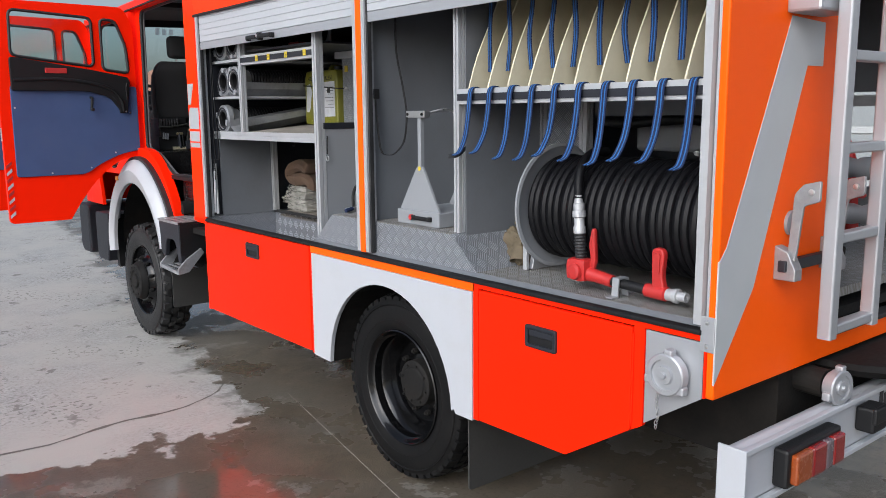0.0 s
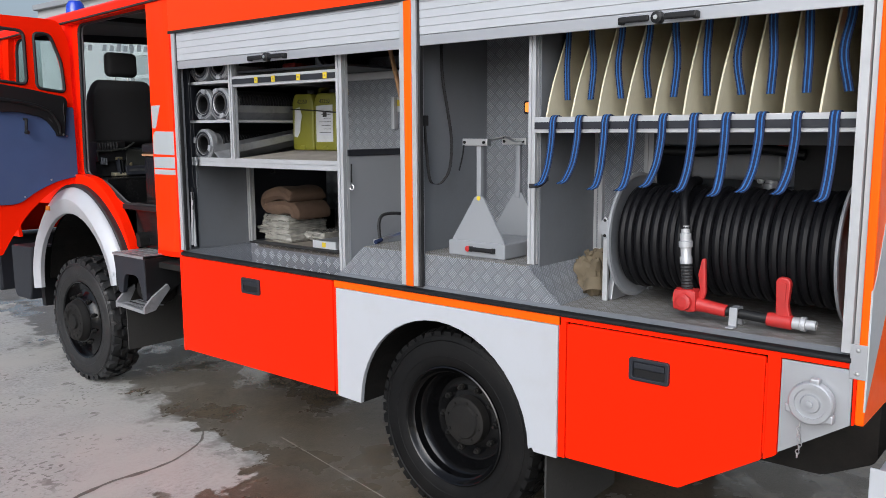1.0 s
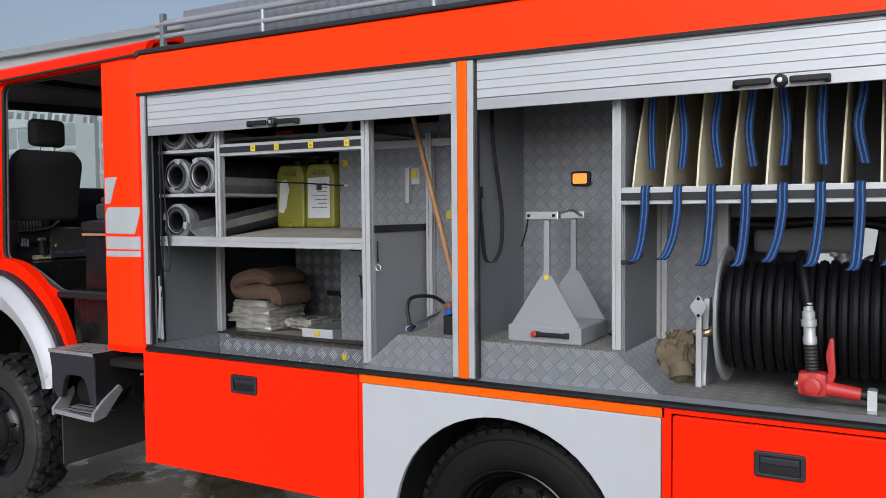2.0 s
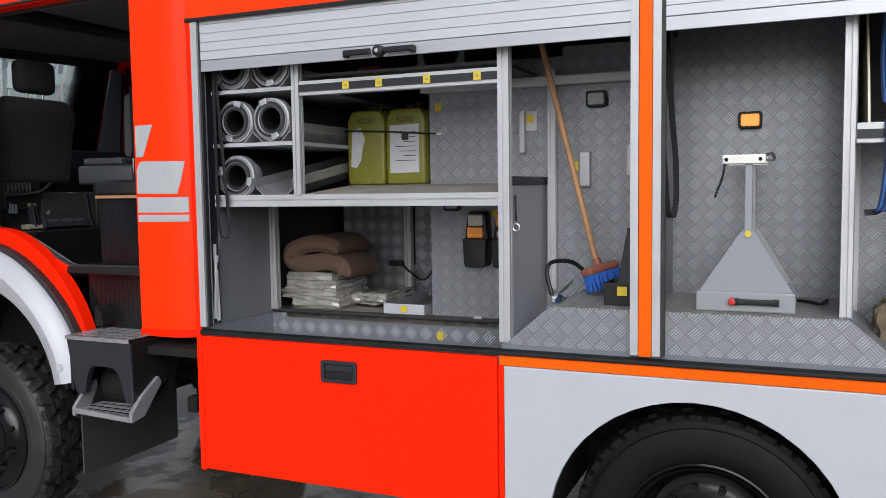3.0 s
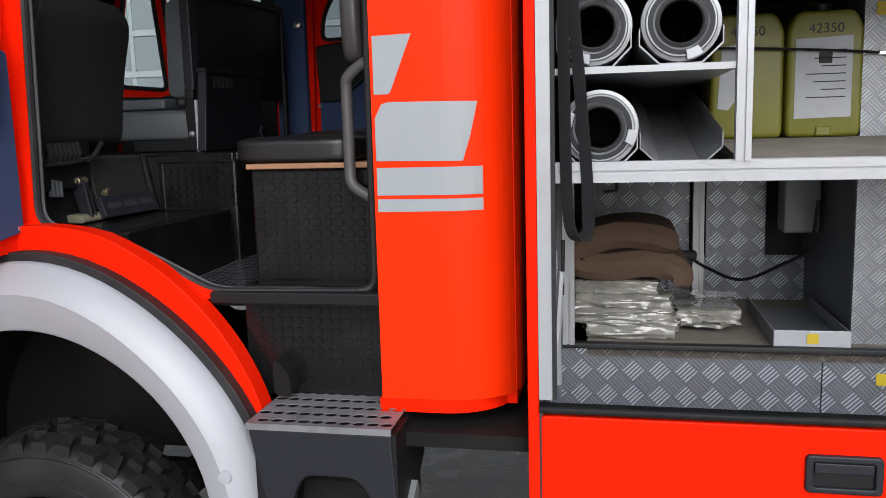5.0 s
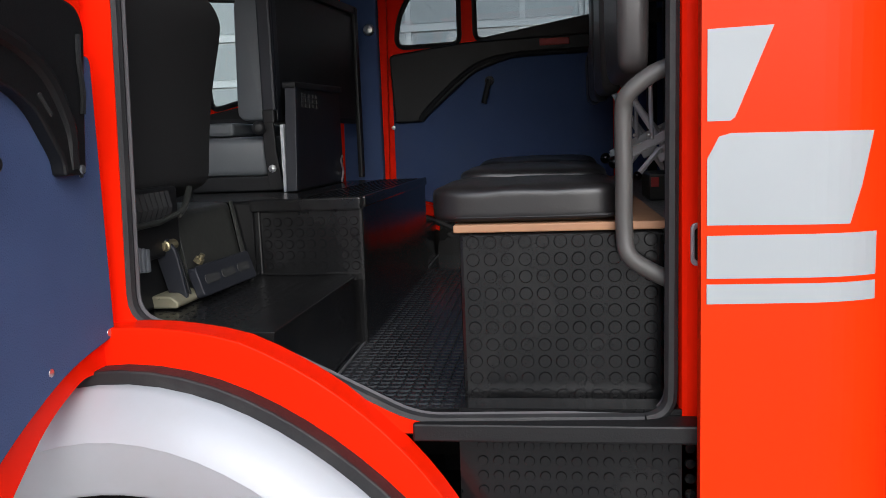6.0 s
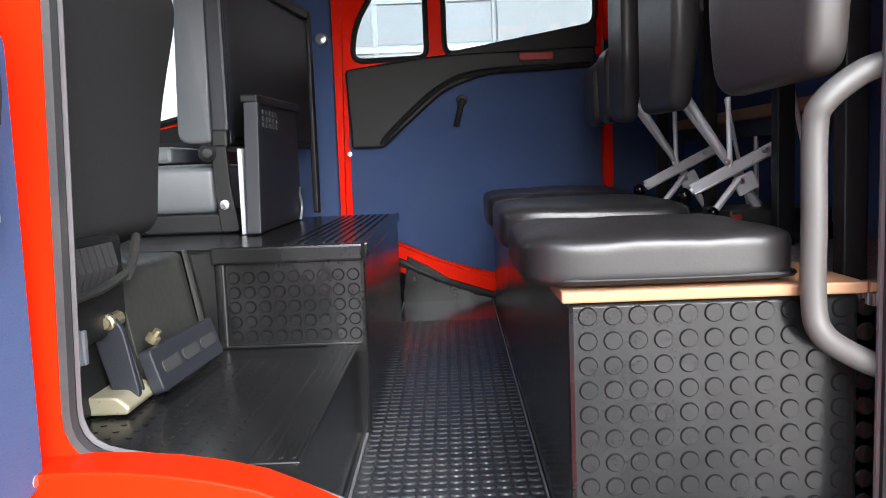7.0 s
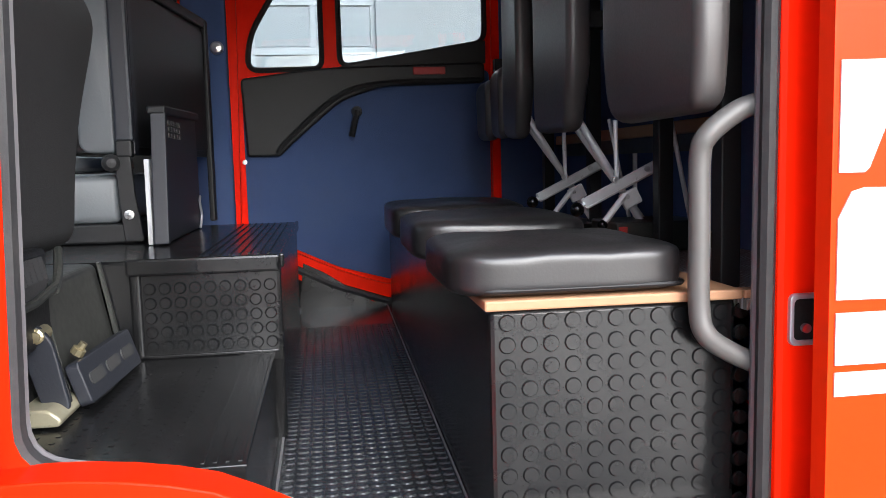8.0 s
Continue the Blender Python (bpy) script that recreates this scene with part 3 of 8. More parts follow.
part("corner_plate", box(-0.004, 0.002, -1.848, -1.795, 1.095, 1.215, 0.002), ALU, T, "riveted aluminium corner plate")
for zz in (1.115, 1.195):
    part("rivet", lathe((-0.004, -1.82, zz), (-1, 0, 0), [(0, 0.008), (0.003, 0.006), (0.004, 0)], 10), STEEL, T)

# shutter guides and pillars of the near side
def guide(y0, y1, z0=1.182, z1=2.545):
    part("shutter_guide", prism([(-0.003, y0), (-0.003, y1), (0.05, y1), (0.05, y0 + (y1 - y0) * 0.7), (0.012, y0 + (y1 - y0) * 0.7), (0.012, y0 + (y1 - y0) * 0.3), (0.05, y0 + (y1 - y0) * 0.3), (0.05, y0)], "z", z0, z1), ALUW, T, "pale aluminium shutter guide")


guide(2.150, 2.183)
guide(0.228, 0.256)
guide(0.150, 0.178)
guide(-1.796, -1.766)
part("pillar", box(-0.006, 0.05, 0.180, 0.226, 1.178, 2.545, 0.004), ORANGE, T, "orange pillar between the lockers")
part("guide_seal", box(0.008, 0.03, 2.140, 2.150, 1.18, 2.54), RUBBER, T)
part("guide_seal", box(0.008, 0.03, 0.136, 0.150, 1.18, 2.54), RUBBER, T)
part("rear_corner_inner", box(0.02, 0.10, RY + 0.03, -1.80, 1.19, 2.55), ALUW, T)
part("pillar_inner", box(0.05, 0.62, 0.186, 0.206, 1.19, 2.555), GREYP, T, "grey partition")


def shutter(y0, y1, z0, z1, yh):
    s = part("roller_shutter", prism([(0.010, z0), (0.010, z0 + 0.048), (0.018, z0 + 0.048), (0.018, z0)], "y", y0, y1, 0.002), ALU, T, "rolled-up silver slat shutter")
    n = max(1, round((z1 - z0 - 0.05) / 0.036))
    hgt = (z1 - z0 - 0.05) / n
    for i in range(n):
        za = z0 + 0.05 + i * hgt
        part("slat", prism([(0.0108, za), (0.009, za + 0.0015), (0.009, za + hgt - 0.0025), (0.0115, za + hgt - 0.0008), (0.022, za + hgt), (0.022, za)], "y", y0, y1), SLAT, s)
    zh = z0 + 0.022
    for d in (-1, 1):
        part("bar_handle", box(-0.022, -0.008, yh + d * 0.03, yh + d * 0.155, zh - 0.012, zh + 0.012, 0.006), BLACK, s)
        part("foot", box(-0.016, 0.012, yh + d * 0.14, yh + d * 0.16, zh - 0.016, zh + 0.012, 0.005), BLACK, s)
    part("lock", lathe((0.012, yh, zh), (-1, 0, 0), [(0, 0.024), (0.03, 0.022), (0.034, 0.014), (0.036, 0.0)], 16), BLACK, s)
    part("lock_barrel", lathe((-0.024, yh, zh), (-1, 0, 0), [(0, 0.009), (0.003, 0.008), (0.0035, 0)], 12), STEEL, s)


shutter(0.256, 2.150, 2.318, 2.56, 1.25)
shutter(-1.766, 0.150, 2.325, 2.56, -1.06)

# ---- lockers, first bay ----
def frame_bar(axis, a, b, c1, c2, w=0.045, h=0.045, label=""):
    return part("frame_profile", profile_bar(axis, a, b, c1, c2, w, h), ALUW, T, label)


def plate(name, x0, x1, y0, y1, z0, z1, m, label="", r=0.0):
    return part(name, box(x0, x1, y0, y1, z0, z1, r), m, T, label)


frame_bar("z", 1.186, 2.55, 0.09, 0.755)
frame_bar("z", 1.77, 2.55, 0.09, 1.697, 0.036, 0.036)
frame_bar("y", 0.777, 2.145, 0.10, 1.747, 0.04, 0.052, "silver shelf edge profile")
part("shelf", prism([(0.122, 1.750), (0.122, 1.774), (0.54, 1.811), (1.20, 1.811), (1.20, 1.787), (0.54, 1.787)], "y", 0.777, 1.70), DUSTB, T, "dusty grey shelf board")
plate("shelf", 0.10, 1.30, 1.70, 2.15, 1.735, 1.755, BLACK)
for zz in (1.996, 2.232):
    plate("shelf", 0.085, 1.30, 1.716, 2.15, zz - 0.008, zz + 0.008, ALUW, "thin aluminium hose shelf")
# label rail over the canisters
rail = part("label_rail", box(0.075, 0.115, 0.778, 1.679, 2.194, 2.256, 0.003), ALUW, T, "aluminium rail with yellow location stickers")
part("insert", box(0.070, 0.076, 0.780, 1.677, 2.210, 2.240), DKGREY, rail)
for yy in (1.445, 1.29, 1.075, 0.86):
    part("sticker", box(0.067, 0.071, yy - 0.015, yy + 0.015, 2.210, 2.244), YELLOW, rail)
    part("sticker_mark", box(0.066, 0.0672, yy - 0.006, yy + 0.006, 2.222, 2.231), BRASS, rail)
# deck coloured dark to stand for the shade behind the rail
plate("upper_deck", 0.116, 1.2, 0.777, 1.68, 2.276, 2.288, DKGREY)
# left partition of the lower bay, and strap space
plate("partition", 0.12, 0.56, 2.156, 2.166, 1.18, 1.725, GREYP, "grey partition sheet")
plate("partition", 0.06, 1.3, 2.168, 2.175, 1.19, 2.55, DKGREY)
frame_bar("z", 1.19, 1.73, 0.525, 2.136, 0.036, 0.036)
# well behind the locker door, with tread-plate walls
plate("well_wall", 0.530, 0.545, 1.395, 2.168, 0.93, 1.176, TREAD_LIT, "bright tread-plate well wall")
plate("well_wall", 0.530, 0.545, 0.752, 1.391, 0.93, 1.176, TREAD_LIT, "bright tread-plate well wall")
plate("well_side", 0.04, 0.53, 2.160, 2.168, 0.93, 1.179, TREAD_XZ)
plate("well_side", 0.04, 0.53, 0.752, 0.760, 0.93, 1.18, TREAD_XZ)
plate("well_floor", 0.03, 0.55, 0.75, 2.17, 0.91, 0.93, GREYP)
part("edge_trim", box(0.515, 0.55, 0.76, 2.160, 1.176, 1.194, 0.005), RUBBER, T, "black rubber edge trim")
part("well_sticker", box(0.526, 0.531, 1.215, 1.245, 1.085, 1.12), YELLOW, T)
part("well_sticker", box(0.526, 0.531, 0.822, 0.85, 1.125, 1.165), YELLOW, T)
# tank housing at the back, right half of the first bay
plate("tank_wall", 0.60, 0.62, 0.66, 1.30, 1.19, 2.36, TREAD_YZ, "tread-plate tank housing")
plate("tank_side", 0.62, 1.30, 1.285, 1.30, 1.19, 2.36, GREYP)
part("tank_top_trim", box(0.56, 0.66, 0.20, 1.33, 2.232, 2.274, 0.004), ALUW, T, "worn aluminium cover strip")
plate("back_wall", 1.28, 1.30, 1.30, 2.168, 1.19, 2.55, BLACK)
plate("inner_plate", 1.20, 1.215, 1.72, 2.12, 1.36, 1.70, TREAD_LIT, "tread-plate inner cover")
plate("inner_plate", 1.19, 1.205, 1.45, 1.66, 1.36, 1.69, TREAD_LIT, "tread-plate inner cover")
plate("inner_plate", 1.24, 1.25, 1.30, 2.08, 1.19, 1.36, TREAD_LIT)
frame_bar("z", 1.19, 1.74, 1.17, 1.69, 0.04, 0.04)
# divider beside the broom bay
plate("partition", 0.115, 0.60, 0.735, 0.747, 1.19, 1.80, GREYL, "grey divider sheet with a safety pin")
part("divider_cap", box(0.10, 0.60, 0.728, 0.756, 1.80, 1.835, 0.004), DKGREY, T)
plate("tank_wall", 0.60, 0.62, 0.17, 0.66, 1.30, 2.40, TREAD_YZ, "tread-plate back wall")
frame_bar("z", 1.34, 2.30, 0.575, 0.700, 0.035, 0.035)
frame_bar("z", 1.34, 2.30, 0.575, 0.225, 0.035, 0.035)
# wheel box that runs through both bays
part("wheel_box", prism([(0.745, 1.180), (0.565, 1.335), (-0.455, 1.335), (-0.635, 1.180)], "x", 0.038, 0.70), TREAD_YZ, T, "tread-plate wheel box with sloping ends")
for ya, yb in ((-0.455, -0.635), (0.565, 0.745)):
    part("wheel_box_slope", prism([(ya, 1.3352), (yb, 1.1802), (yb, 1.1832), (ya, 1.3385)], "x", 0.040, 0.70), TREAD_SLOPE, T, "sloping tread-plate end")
part("wheel_box_top", box(0.042, 0.60, -0.453, 0.563, 1.335, 1.339), TREAD_XY, T)
# yellow-and-steel brackets on the back wall
for yy, zz, hh in ((0.555, 1.865, 0.15), (0.355, 1.90, 0.13)):
    part("tool_bracket", box(0.565, 0.60, yy - 0.022, yy + 0.022, zz - hh / 2, zz + hh / 2, 0.004), ALUW, T, "aluminium tool bracket")
part("tool_bracket", box(0.565, 0.60, 0.826, 0.850, 1.943, 2.128, 0.003), ALUW, T)
part("tool_bracket", box(0.590, 0.60, 0.775, 0.8255, 2.04, 2.128, 0.002), ALUW, T)
part("wall_sticker", box(0.587, 0.5902, 0.790, 0.822, 2.075, 2.11), YELLOW, T)
part("wall_sticker", box(0.596, 0.60, 0.59, 0.62, 1.86, 1.90), YELLOW, T)
part("wall_sticker", box(0.596, 0.60, 1.238, 1.27, 2.15, 2.187), YELLOW, T)
part("wall_sticker", box(0.596, 0.60, 0.965, 0.995, 1.655, 1.69), YELLOW, T)


def locker_lamp(x, y, z, lens, w=0.085, h=0.065, label=""):
    l = part("locker_lamp", prism(rrect(y - w / 2, y + w / 2, z - h / 2, z + h / 2, 0.012), "x", x - 0.028, x, 0.004), BLACK, T, label)
    part("lens", prism(rrect(y - w / 2 + 0.010, y + w / 2 - 0.010, z - h / 2 + 0.010, z + h / 2 - 0.010, 0.008), "x", x - 0.034, x - 0.027, 0.003), lens, l)


LIT = mat("lit amber lens", (0.8, 0.3, 0.05), 0.3)
LIT.node_tree.nodes["Principled BSDF"].inputs["Emission Color"].default_value = (1.0, 0.30, 0.04, 1)
LIT.node_tree.nodes["Principled BSDF"].inputs["Emission Strength"].default_value = 1.1
locker_lamp(0.60, -0.114, 2.047, LIT, 0.09, 0.068, "small amber locker lamp, lit")
locker_lamp(0.60, 0.507, 2.165, CLEARL, 0.09, 0.07, "small clear locker lamp")
locker_lamp(0.60, 1.185, 1.71, CLEARL, 0.08, 0.05, "small clear locker lamp")

# ---- second bay ----
plate("tank_wall", 0.60, 0.62, -0.50, 0.17, 1.30, 2.56, TREAD_YZ, "tread-plate back wall")
frame_bar("z", 1.34, 2.55, 0.10, -0.446, 0.036, 0.036)
plate("partition", 0.12, 0.60, -0.470, -0.458, 1.19, 2.55, GREYP, "grey partition sheet")
frame_bar("z", 1.19, 2.55, 0.62, -0.49, 0.05, 0.05)
plate("tank_wall", 0.62, 0.635, -0.735, -0.516, 1.19, 1.95, TREAD_YZ, "tread-plate back wall")
frame_bar("z", 1.19, 1.95, 0.60, -0.760, 0.045, 0.045)
plate("cross_beam", 0.63, 0.66, -1.79, -0.784, 1.865, 1.930, GREYP, "grimy cross beam behind the reel")
part("bay_pipe", tube(smooth_path([(0.66, -0.80, 1.835), (0.68, -0.95, 1.83), (0.70, -1.10, 1.842), (0.72, -1.25, 1.845), (0.74, -1.40, 1.82)], 5), 0.022, 10), BLACK, T, "thick black suction pipe", smooth=True)
part("cassette_rail", box(0.075, 0.115, -1.766, -0.466, 1.920, 1.988, 0.003), ALUW, T, "white and black cassette rail")
part("rail_insert", box(0.070, 0.076, -1.764, -0.468, 1.936, 1.966), DKGREY, T)
plate("cassette_floor", 0.115, 0.85, -1.766, -0.470, 1.955, 1.975, GREYP)
plate("cassette_back", 0.84, 0.86, -1.79, -0.47, 1.955, 2.555, GREYP)

# ---- wheels ----
def tyre(name, cx, cy, cz, width, R, parent, blocks=46, rubber=TYRE, depth=0.014):
    """A lorry tyre with its outer face at x = cx: rounded walls and a tread of blocks in four rows."""
    w = width
    prof = [(0.012, 0.302), (0.0, 0.325), (-0.004, 0.36), (0.0, 0.41), (0.012, R - 0.021 - depth), (0.028, R - 0.004 - depth), (0.05, R - depth), (w - 0.05, R - depth), (w - 0.028, R - 0.004 - depth), (w - 0.012, R - 0.021 - depth), (w, 0.41), (w, 0.33), (w - 0.015, 0.302)]
    t = part(name, lathe((cx, cy, cz), (1, 0, 0), prof, 64, caps=False, closed=True), rubber, parent, "black all-terrain lorry tyre", smooth=True)
    bm = B()
    for row, (xa, xb, off) in enumerate(((0.012, 0.066, 0.0), (0.078, 0.126, 0.5), (w - 0.126, w - 0.078, 0.0), (w - 0.066, w - 0.012, 0.5))):
        edge = row in (0, 3)
        for i in range(blocks):
            a = 2 * math.pi * (i + off) / blocks
            da = 2 * math.pi / blocks * (0.36 if depth < 0.02 else 0.31)
            sk = (0.010 if depth < 0.02 else 0.022) * (1 if i % 2 else -1)
            vs = []
            for rr, k in ((R - 0.036 - depth if edge else R - 0.006 - depth, 1.08), (R, 0.92)):
                for x, s in ((xa, -1), (xa, 1), (xb, 1), (xb, -1)):
                    ang = a + s * da * k + (sk / R if x == xb else 0)
                    r2 = rr - (0.012 if edge and ((row == 0 and x == xa) or (row == 3 and x == xb)) and rr == R else 0)
                    vs.append(bm.verts.new((cx + x, cy + r2 * math.cos(ang), cz + r2 * math.sin(ang))))
            for f in ((0, 1, 2, 3), (7, 6, 5, 4), (0, 4, 5, 1), (1, 5, 6, 2), (2, 6, 7, 3), (3, 7, 4, 0)):
                bm.faces.new([vs[j] for j in f])
    part("tread", bm, rubber, t)
    bm = lathe((cx - 0.002, cy, cz), (1, 0, 0), [(0.0, 0.352), (-0.003, 0.356), (0.0, 0.360), (0.004, 0.358), (0.004, 0.354)], 64, caps=False, closed=True)
    lathe((cx + 0.004, cy, cz), (1, 0, 0), [(0.0, 0.428), (-0.004, 0.433), (0.0, 0.438), (0.004, 0.436), (0.004, 0.43)], 64, bm, caps=False, closed=True)
    part("sidewall_ring", bm, rubber, t, smooth=True)
    return t


def front_wheel(cx, cy, cz):
    w = part("wheel", lathe((cx, cy, cz), (1, 0, 0), [(0.02, 0.303), (0.006, 0.300), (0.012, 0.290), (0.05, 0.282), (0.055, 0.235), (0.035, 0.205), (0.02, 0.19), (-0.005, 0.178), (-0.010, 0.165), (-0.008, 0.02), (0.2, 0.02), (0.2, 0.303)], 48, caps=False, closed=True), RIMB, T, "black front wheel with a planetary hub", smooth=True)
    tyre("tyre", cx, cy, cz, 0.26, 0.488, w, 36, TYRED, 0.026)
    part("hub", lathe((cx - 0.01, cy, cz), (-1, 0, 0), [(0, 0.165), (0.02, 0.163), (0.035, 0.15), (0.05, 0.148), (0.056, 0.14), (0.056, 0.095), (0.045, 0.085), (0.045, 0.06), (0.06, 0.055), (0.06, 0)], 36), CHASSIS, w, smooth=True)
    for i in range(12):
        a = 2 * math.pi * i / 12
        part("hub_bolt", lathe((cx - 0.06, cy + 0.117 * math.cos(a), cz + 0.117 * math.sin(a)), (-1, 0, 0), [(0, 0.011), (0.010, 0.011), (0.011, 0)], 6), CHASSIS, w)
    for i in range(10):
        a = 2 * math.pi * (i + 0.5) / 10
        part("wheel_nut", lathe((cx + 0.018, cy + 0.195 * math.cos(a), cz + 0.195 * math.sin(a)), (-1, 0, 0), [(0, 0.017), (0.02, 0.016), (0.021, 0.010), (0.035, 0.009), (0.036, 0)], 6), CHASSIS, w)
    return w


def rear_wheel(cx, cy, cz):
    w = part("wheel", lathe((cx, cy, cz), (1, 0, 0), [(0.02, 0.304), (0.002, 0.302), (-0.002, 0.296), (0.004, 0.288), (0.02, 0.283), (0.03, 0.268), (0.07, 0.262), (0.085, 0.245), (0.115, 0.240), (0.135, 0.225), (0.16, 0.215), (0.165, 0.19), (0.158, 0.165), (0.150, 0.14), (0.150, 0.02), (0.24, 0.02), (0.24, 0.304)], 56, caps=False, closed=True), RIMB, T, "black dished rear wheel", smooth=True)
    tyre("tyre", cx, cy, cz, 0.26, 0.488, w)
    part("hub", lathe((cx + 0.15, cy, cz), (-1, 0, 0), [(0, 0.125), (0.05, 0.122), (0.056, 0.112), (0.056, 0.09), (0.066, 0.082), (0.07, 0.05), (0.07, 0.0)], 36), CHASSIS, w, smooth=True)
    for i in range(10):
        a = 2 * math.pi * i / 10
        part("wheel_nut", lathe((cx + 0.156, cy + 0.165 * math.cos(a), cz + 0.165 * math.sin(a)), (-1, 0, 0), [(0, 0.016), (0.022, 0.016), (0.023, 0.010), (0.034, 0.009), (0.035, 0)], 6), CHASSIS, w)
    for i in range(8):
        a = 2 * math.pi * (i + 0.3) / 8
        part("hub_bolt", lathe((cx + 0.094, cy + 0.1 * math.cos(a), cz + 0.1 * math.sin(a)), (-1, 0, 0), [(0, 0.008), (0.008, 0.008), (0.009, 0)], 6), CHASSIS, w)
    return w


front_wheel(0.045, 3.69, 0.492)
rear_wheel(0.065, 0.0, 0.485)
for cy in (3.69, 0.0):
    w = part("wheel", lathe((FX - 0.07, cy, 0.485), (-1, 0, 0), [(0.02, 0.303), (0.006, 0.30), (0.05, 0.28), (0.06, 0.02), (0.24, 0.02), (0.24, 0.303)], 32, caps=False, closed=True), RIMB, T)
    tyre("tyre", FX - 0.33, cy, 0.485, 0.26, 0.488, w, 36)
# axles, frame rails, tank and driveline under the body
part("axle", cyl((0.2, 0, 0.485), (FX - 0.2, 0, 0.485), 0.075), CHASSIS, T)
part("axle", cyl((0.2, 3.69, 0.485), (FX - 0.2, 3.69, 0.485), 0.07), CHASSIS, T)
part("differential", lathe((1.25, -0.18, 0.485), (0, 1, 0), [(0, 0.06), (0.06, 0.16), (0.2, 0.2), (0.32, 0.15), (0.4, 0.07)], 20), CHASSIS, T)
for xx in (0.82, 1.60):
    part("frame_rail", prism([(xx, 0.78), (xx + 0.08, 0.78), (xx + 0.08, 0.79), (xx + 0.01, 0.79), (xx + 0.01, 1.0), (xx + 0.08, 1.0), (xx + 0.08, 1.01), (xx, 1.01)], "y", -1.8, 4.6), CHASSIS, T)
part("driveshaft", cyl((1.25, 0.2, 0.55), (1.25, 3.4, 0.62), 0.05), CHASSIS, T)
part("fuel_tank", box(0.55, 0.80, 1.05, 1.9, 0.55, 0.95, 0.05), CHASSIS, T)
part("underfloor", box(0.05, FX - 0.05, 2.2, 3.0, 1.02, 1.06), CHASSIS, T)
part("underfloor", box(0.56, FX - 0.05, -1.82, 2.17, 1.06, 1.10), CHASSIS, T)
part("locker_box", box(0.03, 0.5, -1.15, -0.70, 0.56, 1.14), CHASSIS, T)
part("locker_box", box(0.03, 0.55, 0.78, 2.15, 0.54, 0.90), CHASSIS, T)
part("spring", box(0.62, 0.72, -0.6, 0.6, 0.58, 0.66, 0.01), CHASSIS, T)
part("spring", box(0.62, 0.72, 3.1, 4.3, 0.58, 0.66, 0.01), CHASSIS, T)
part("mud_flap", prism(rounded([(0.05, 0.13), (0.05, 0.80), (0.70, 0.80), (0.70, 0.13)], 0.02), "y", -0.565, -0.555), MUD, T, "grey dusty mud flap")
part("mud_flap", prism(rounded([(0.03, 0.38), (0.03, 0.82), (0.71, 0.82), (0.71, 0.38)], 0.02), "y", 2.965, 2.975), MUD, T, "grey dusty mud flap")

# ---- rear of the vehicle ----
lad = part("rear_ladder", prism(rrect(0.415, 0.467, -2.03, -1.98, 0.008), "z", 1.10, 2.95), ALU, T, "aluminium roof ladder")
part("rail", prism(rrect(0.735, 0.787, -2.03, -1.98, 0.008), "z", 1.10, 2.95), ALU, lad)
for zz in (1.13, 1.45, 1.755, 2.06, 2.37, 2.68):
    part("rung", box(0.465, 0.737, -2.028, -1.982, zz - 0.018, zz + 0.018, 0.006), ALU, lad)
for xx in (0.36, 0.685):
    a = part("bracket_arm", prism(rounded([(-1.99, 1.58), (-1.99, 1.65), (-1.93, 1.635), (-1.90, 1.60), (-1.885, 1.36), (-1.915, 1.355), (-1.935, 1.56)], 0.01), "x", xx, xx + 0.014, 0.003), COUPL, lad)
    part("bracket_foot", prism([(-1.85, 1.30), (-1.85, 1.42), (-1.90, 1.40), (-1.93, 1.34), (-1.93, 1.30)], "x", xx - 0.02, xx + 0.03, 0.004), COUPL, lad)
    for yy, zz in ((-1.96, 1.61), (-1.905, 1.37)):
        part("bolt", lathe((xx, yy, zz), (-1, 0, 0), [(0, 0.011), (0.006, 0.010), (0.007, 0)], 10), STEEL, lad)
part("cross_bar", box(0.33, 0.68, -1.90, -1.87, 1.33, 1.37, 0.004), DKGREY, lad)
part("ladder_hinge", box(0.33, 0.56, -1.97, -1.85, 2.20, 2.28, 0.01), ALU, lad)
# bumper with tail lamps and plug
bp = part("rear_bumper", prism(rounded([(-1.90, 0.575), (-1.90, 0.79), (-1.93, 0.80), (-1.96, 0.79), (-1.962, 0.60), (-1.945, 0.575)], 0.01), "x", 0.0, FX, 0.004), WHITE, T, "white steel rear bumper")
part("bumper_lip", prism(rounded([(-1.962, 0.77), (-1.962, 0.80), (-1.985, 0.80), (-1.985, 0.78)], 0.004), "x", 0.0, FX), WHITE, bp)
part("bumper_lip", prism(rounded([(-1.962, 0.575), (-1.962, 0.60), (-1.985, 0.60), (-1.985, 0.58)], 0.004), "x", 0.0, FX), WHITE, bp)
part("bumper_end", box(-0.006, 0.004, -1.985, -1.88, 0.575, 0.80, 0.003), WHITE, bp)
for side in (0, 1):
    x0 = 0.20 if side == 0 else FX - 0.58
    tl = part("tail_lamp", box(x0, x0 + 0.38, -2.02, -1.962, 0.615, 0.755, 0.012), BLACK, T, "rectangular tail lamp with amber and red lenses")
    for k, (a, b_, m) in enumerate(((0.02, 0.125, AMBERD), (0.13, 0.225, REDL), (0.23, 0.275, CLEARD), (0.28, 0.36, REDL))):
        if side:
            a, b_ = 0.38 - b_, 0.38 - a
        part("lens", box(x0 + a, x0 + b_, -2.045, -2.015, 0.632, 0.738, 0.008), m, tl)
pl = part("trailer_socket", box(0.80, 0.92, -2.04, -1.965, 0.66, 0.76, 0.012), BLACK, T, "black trailer socket")
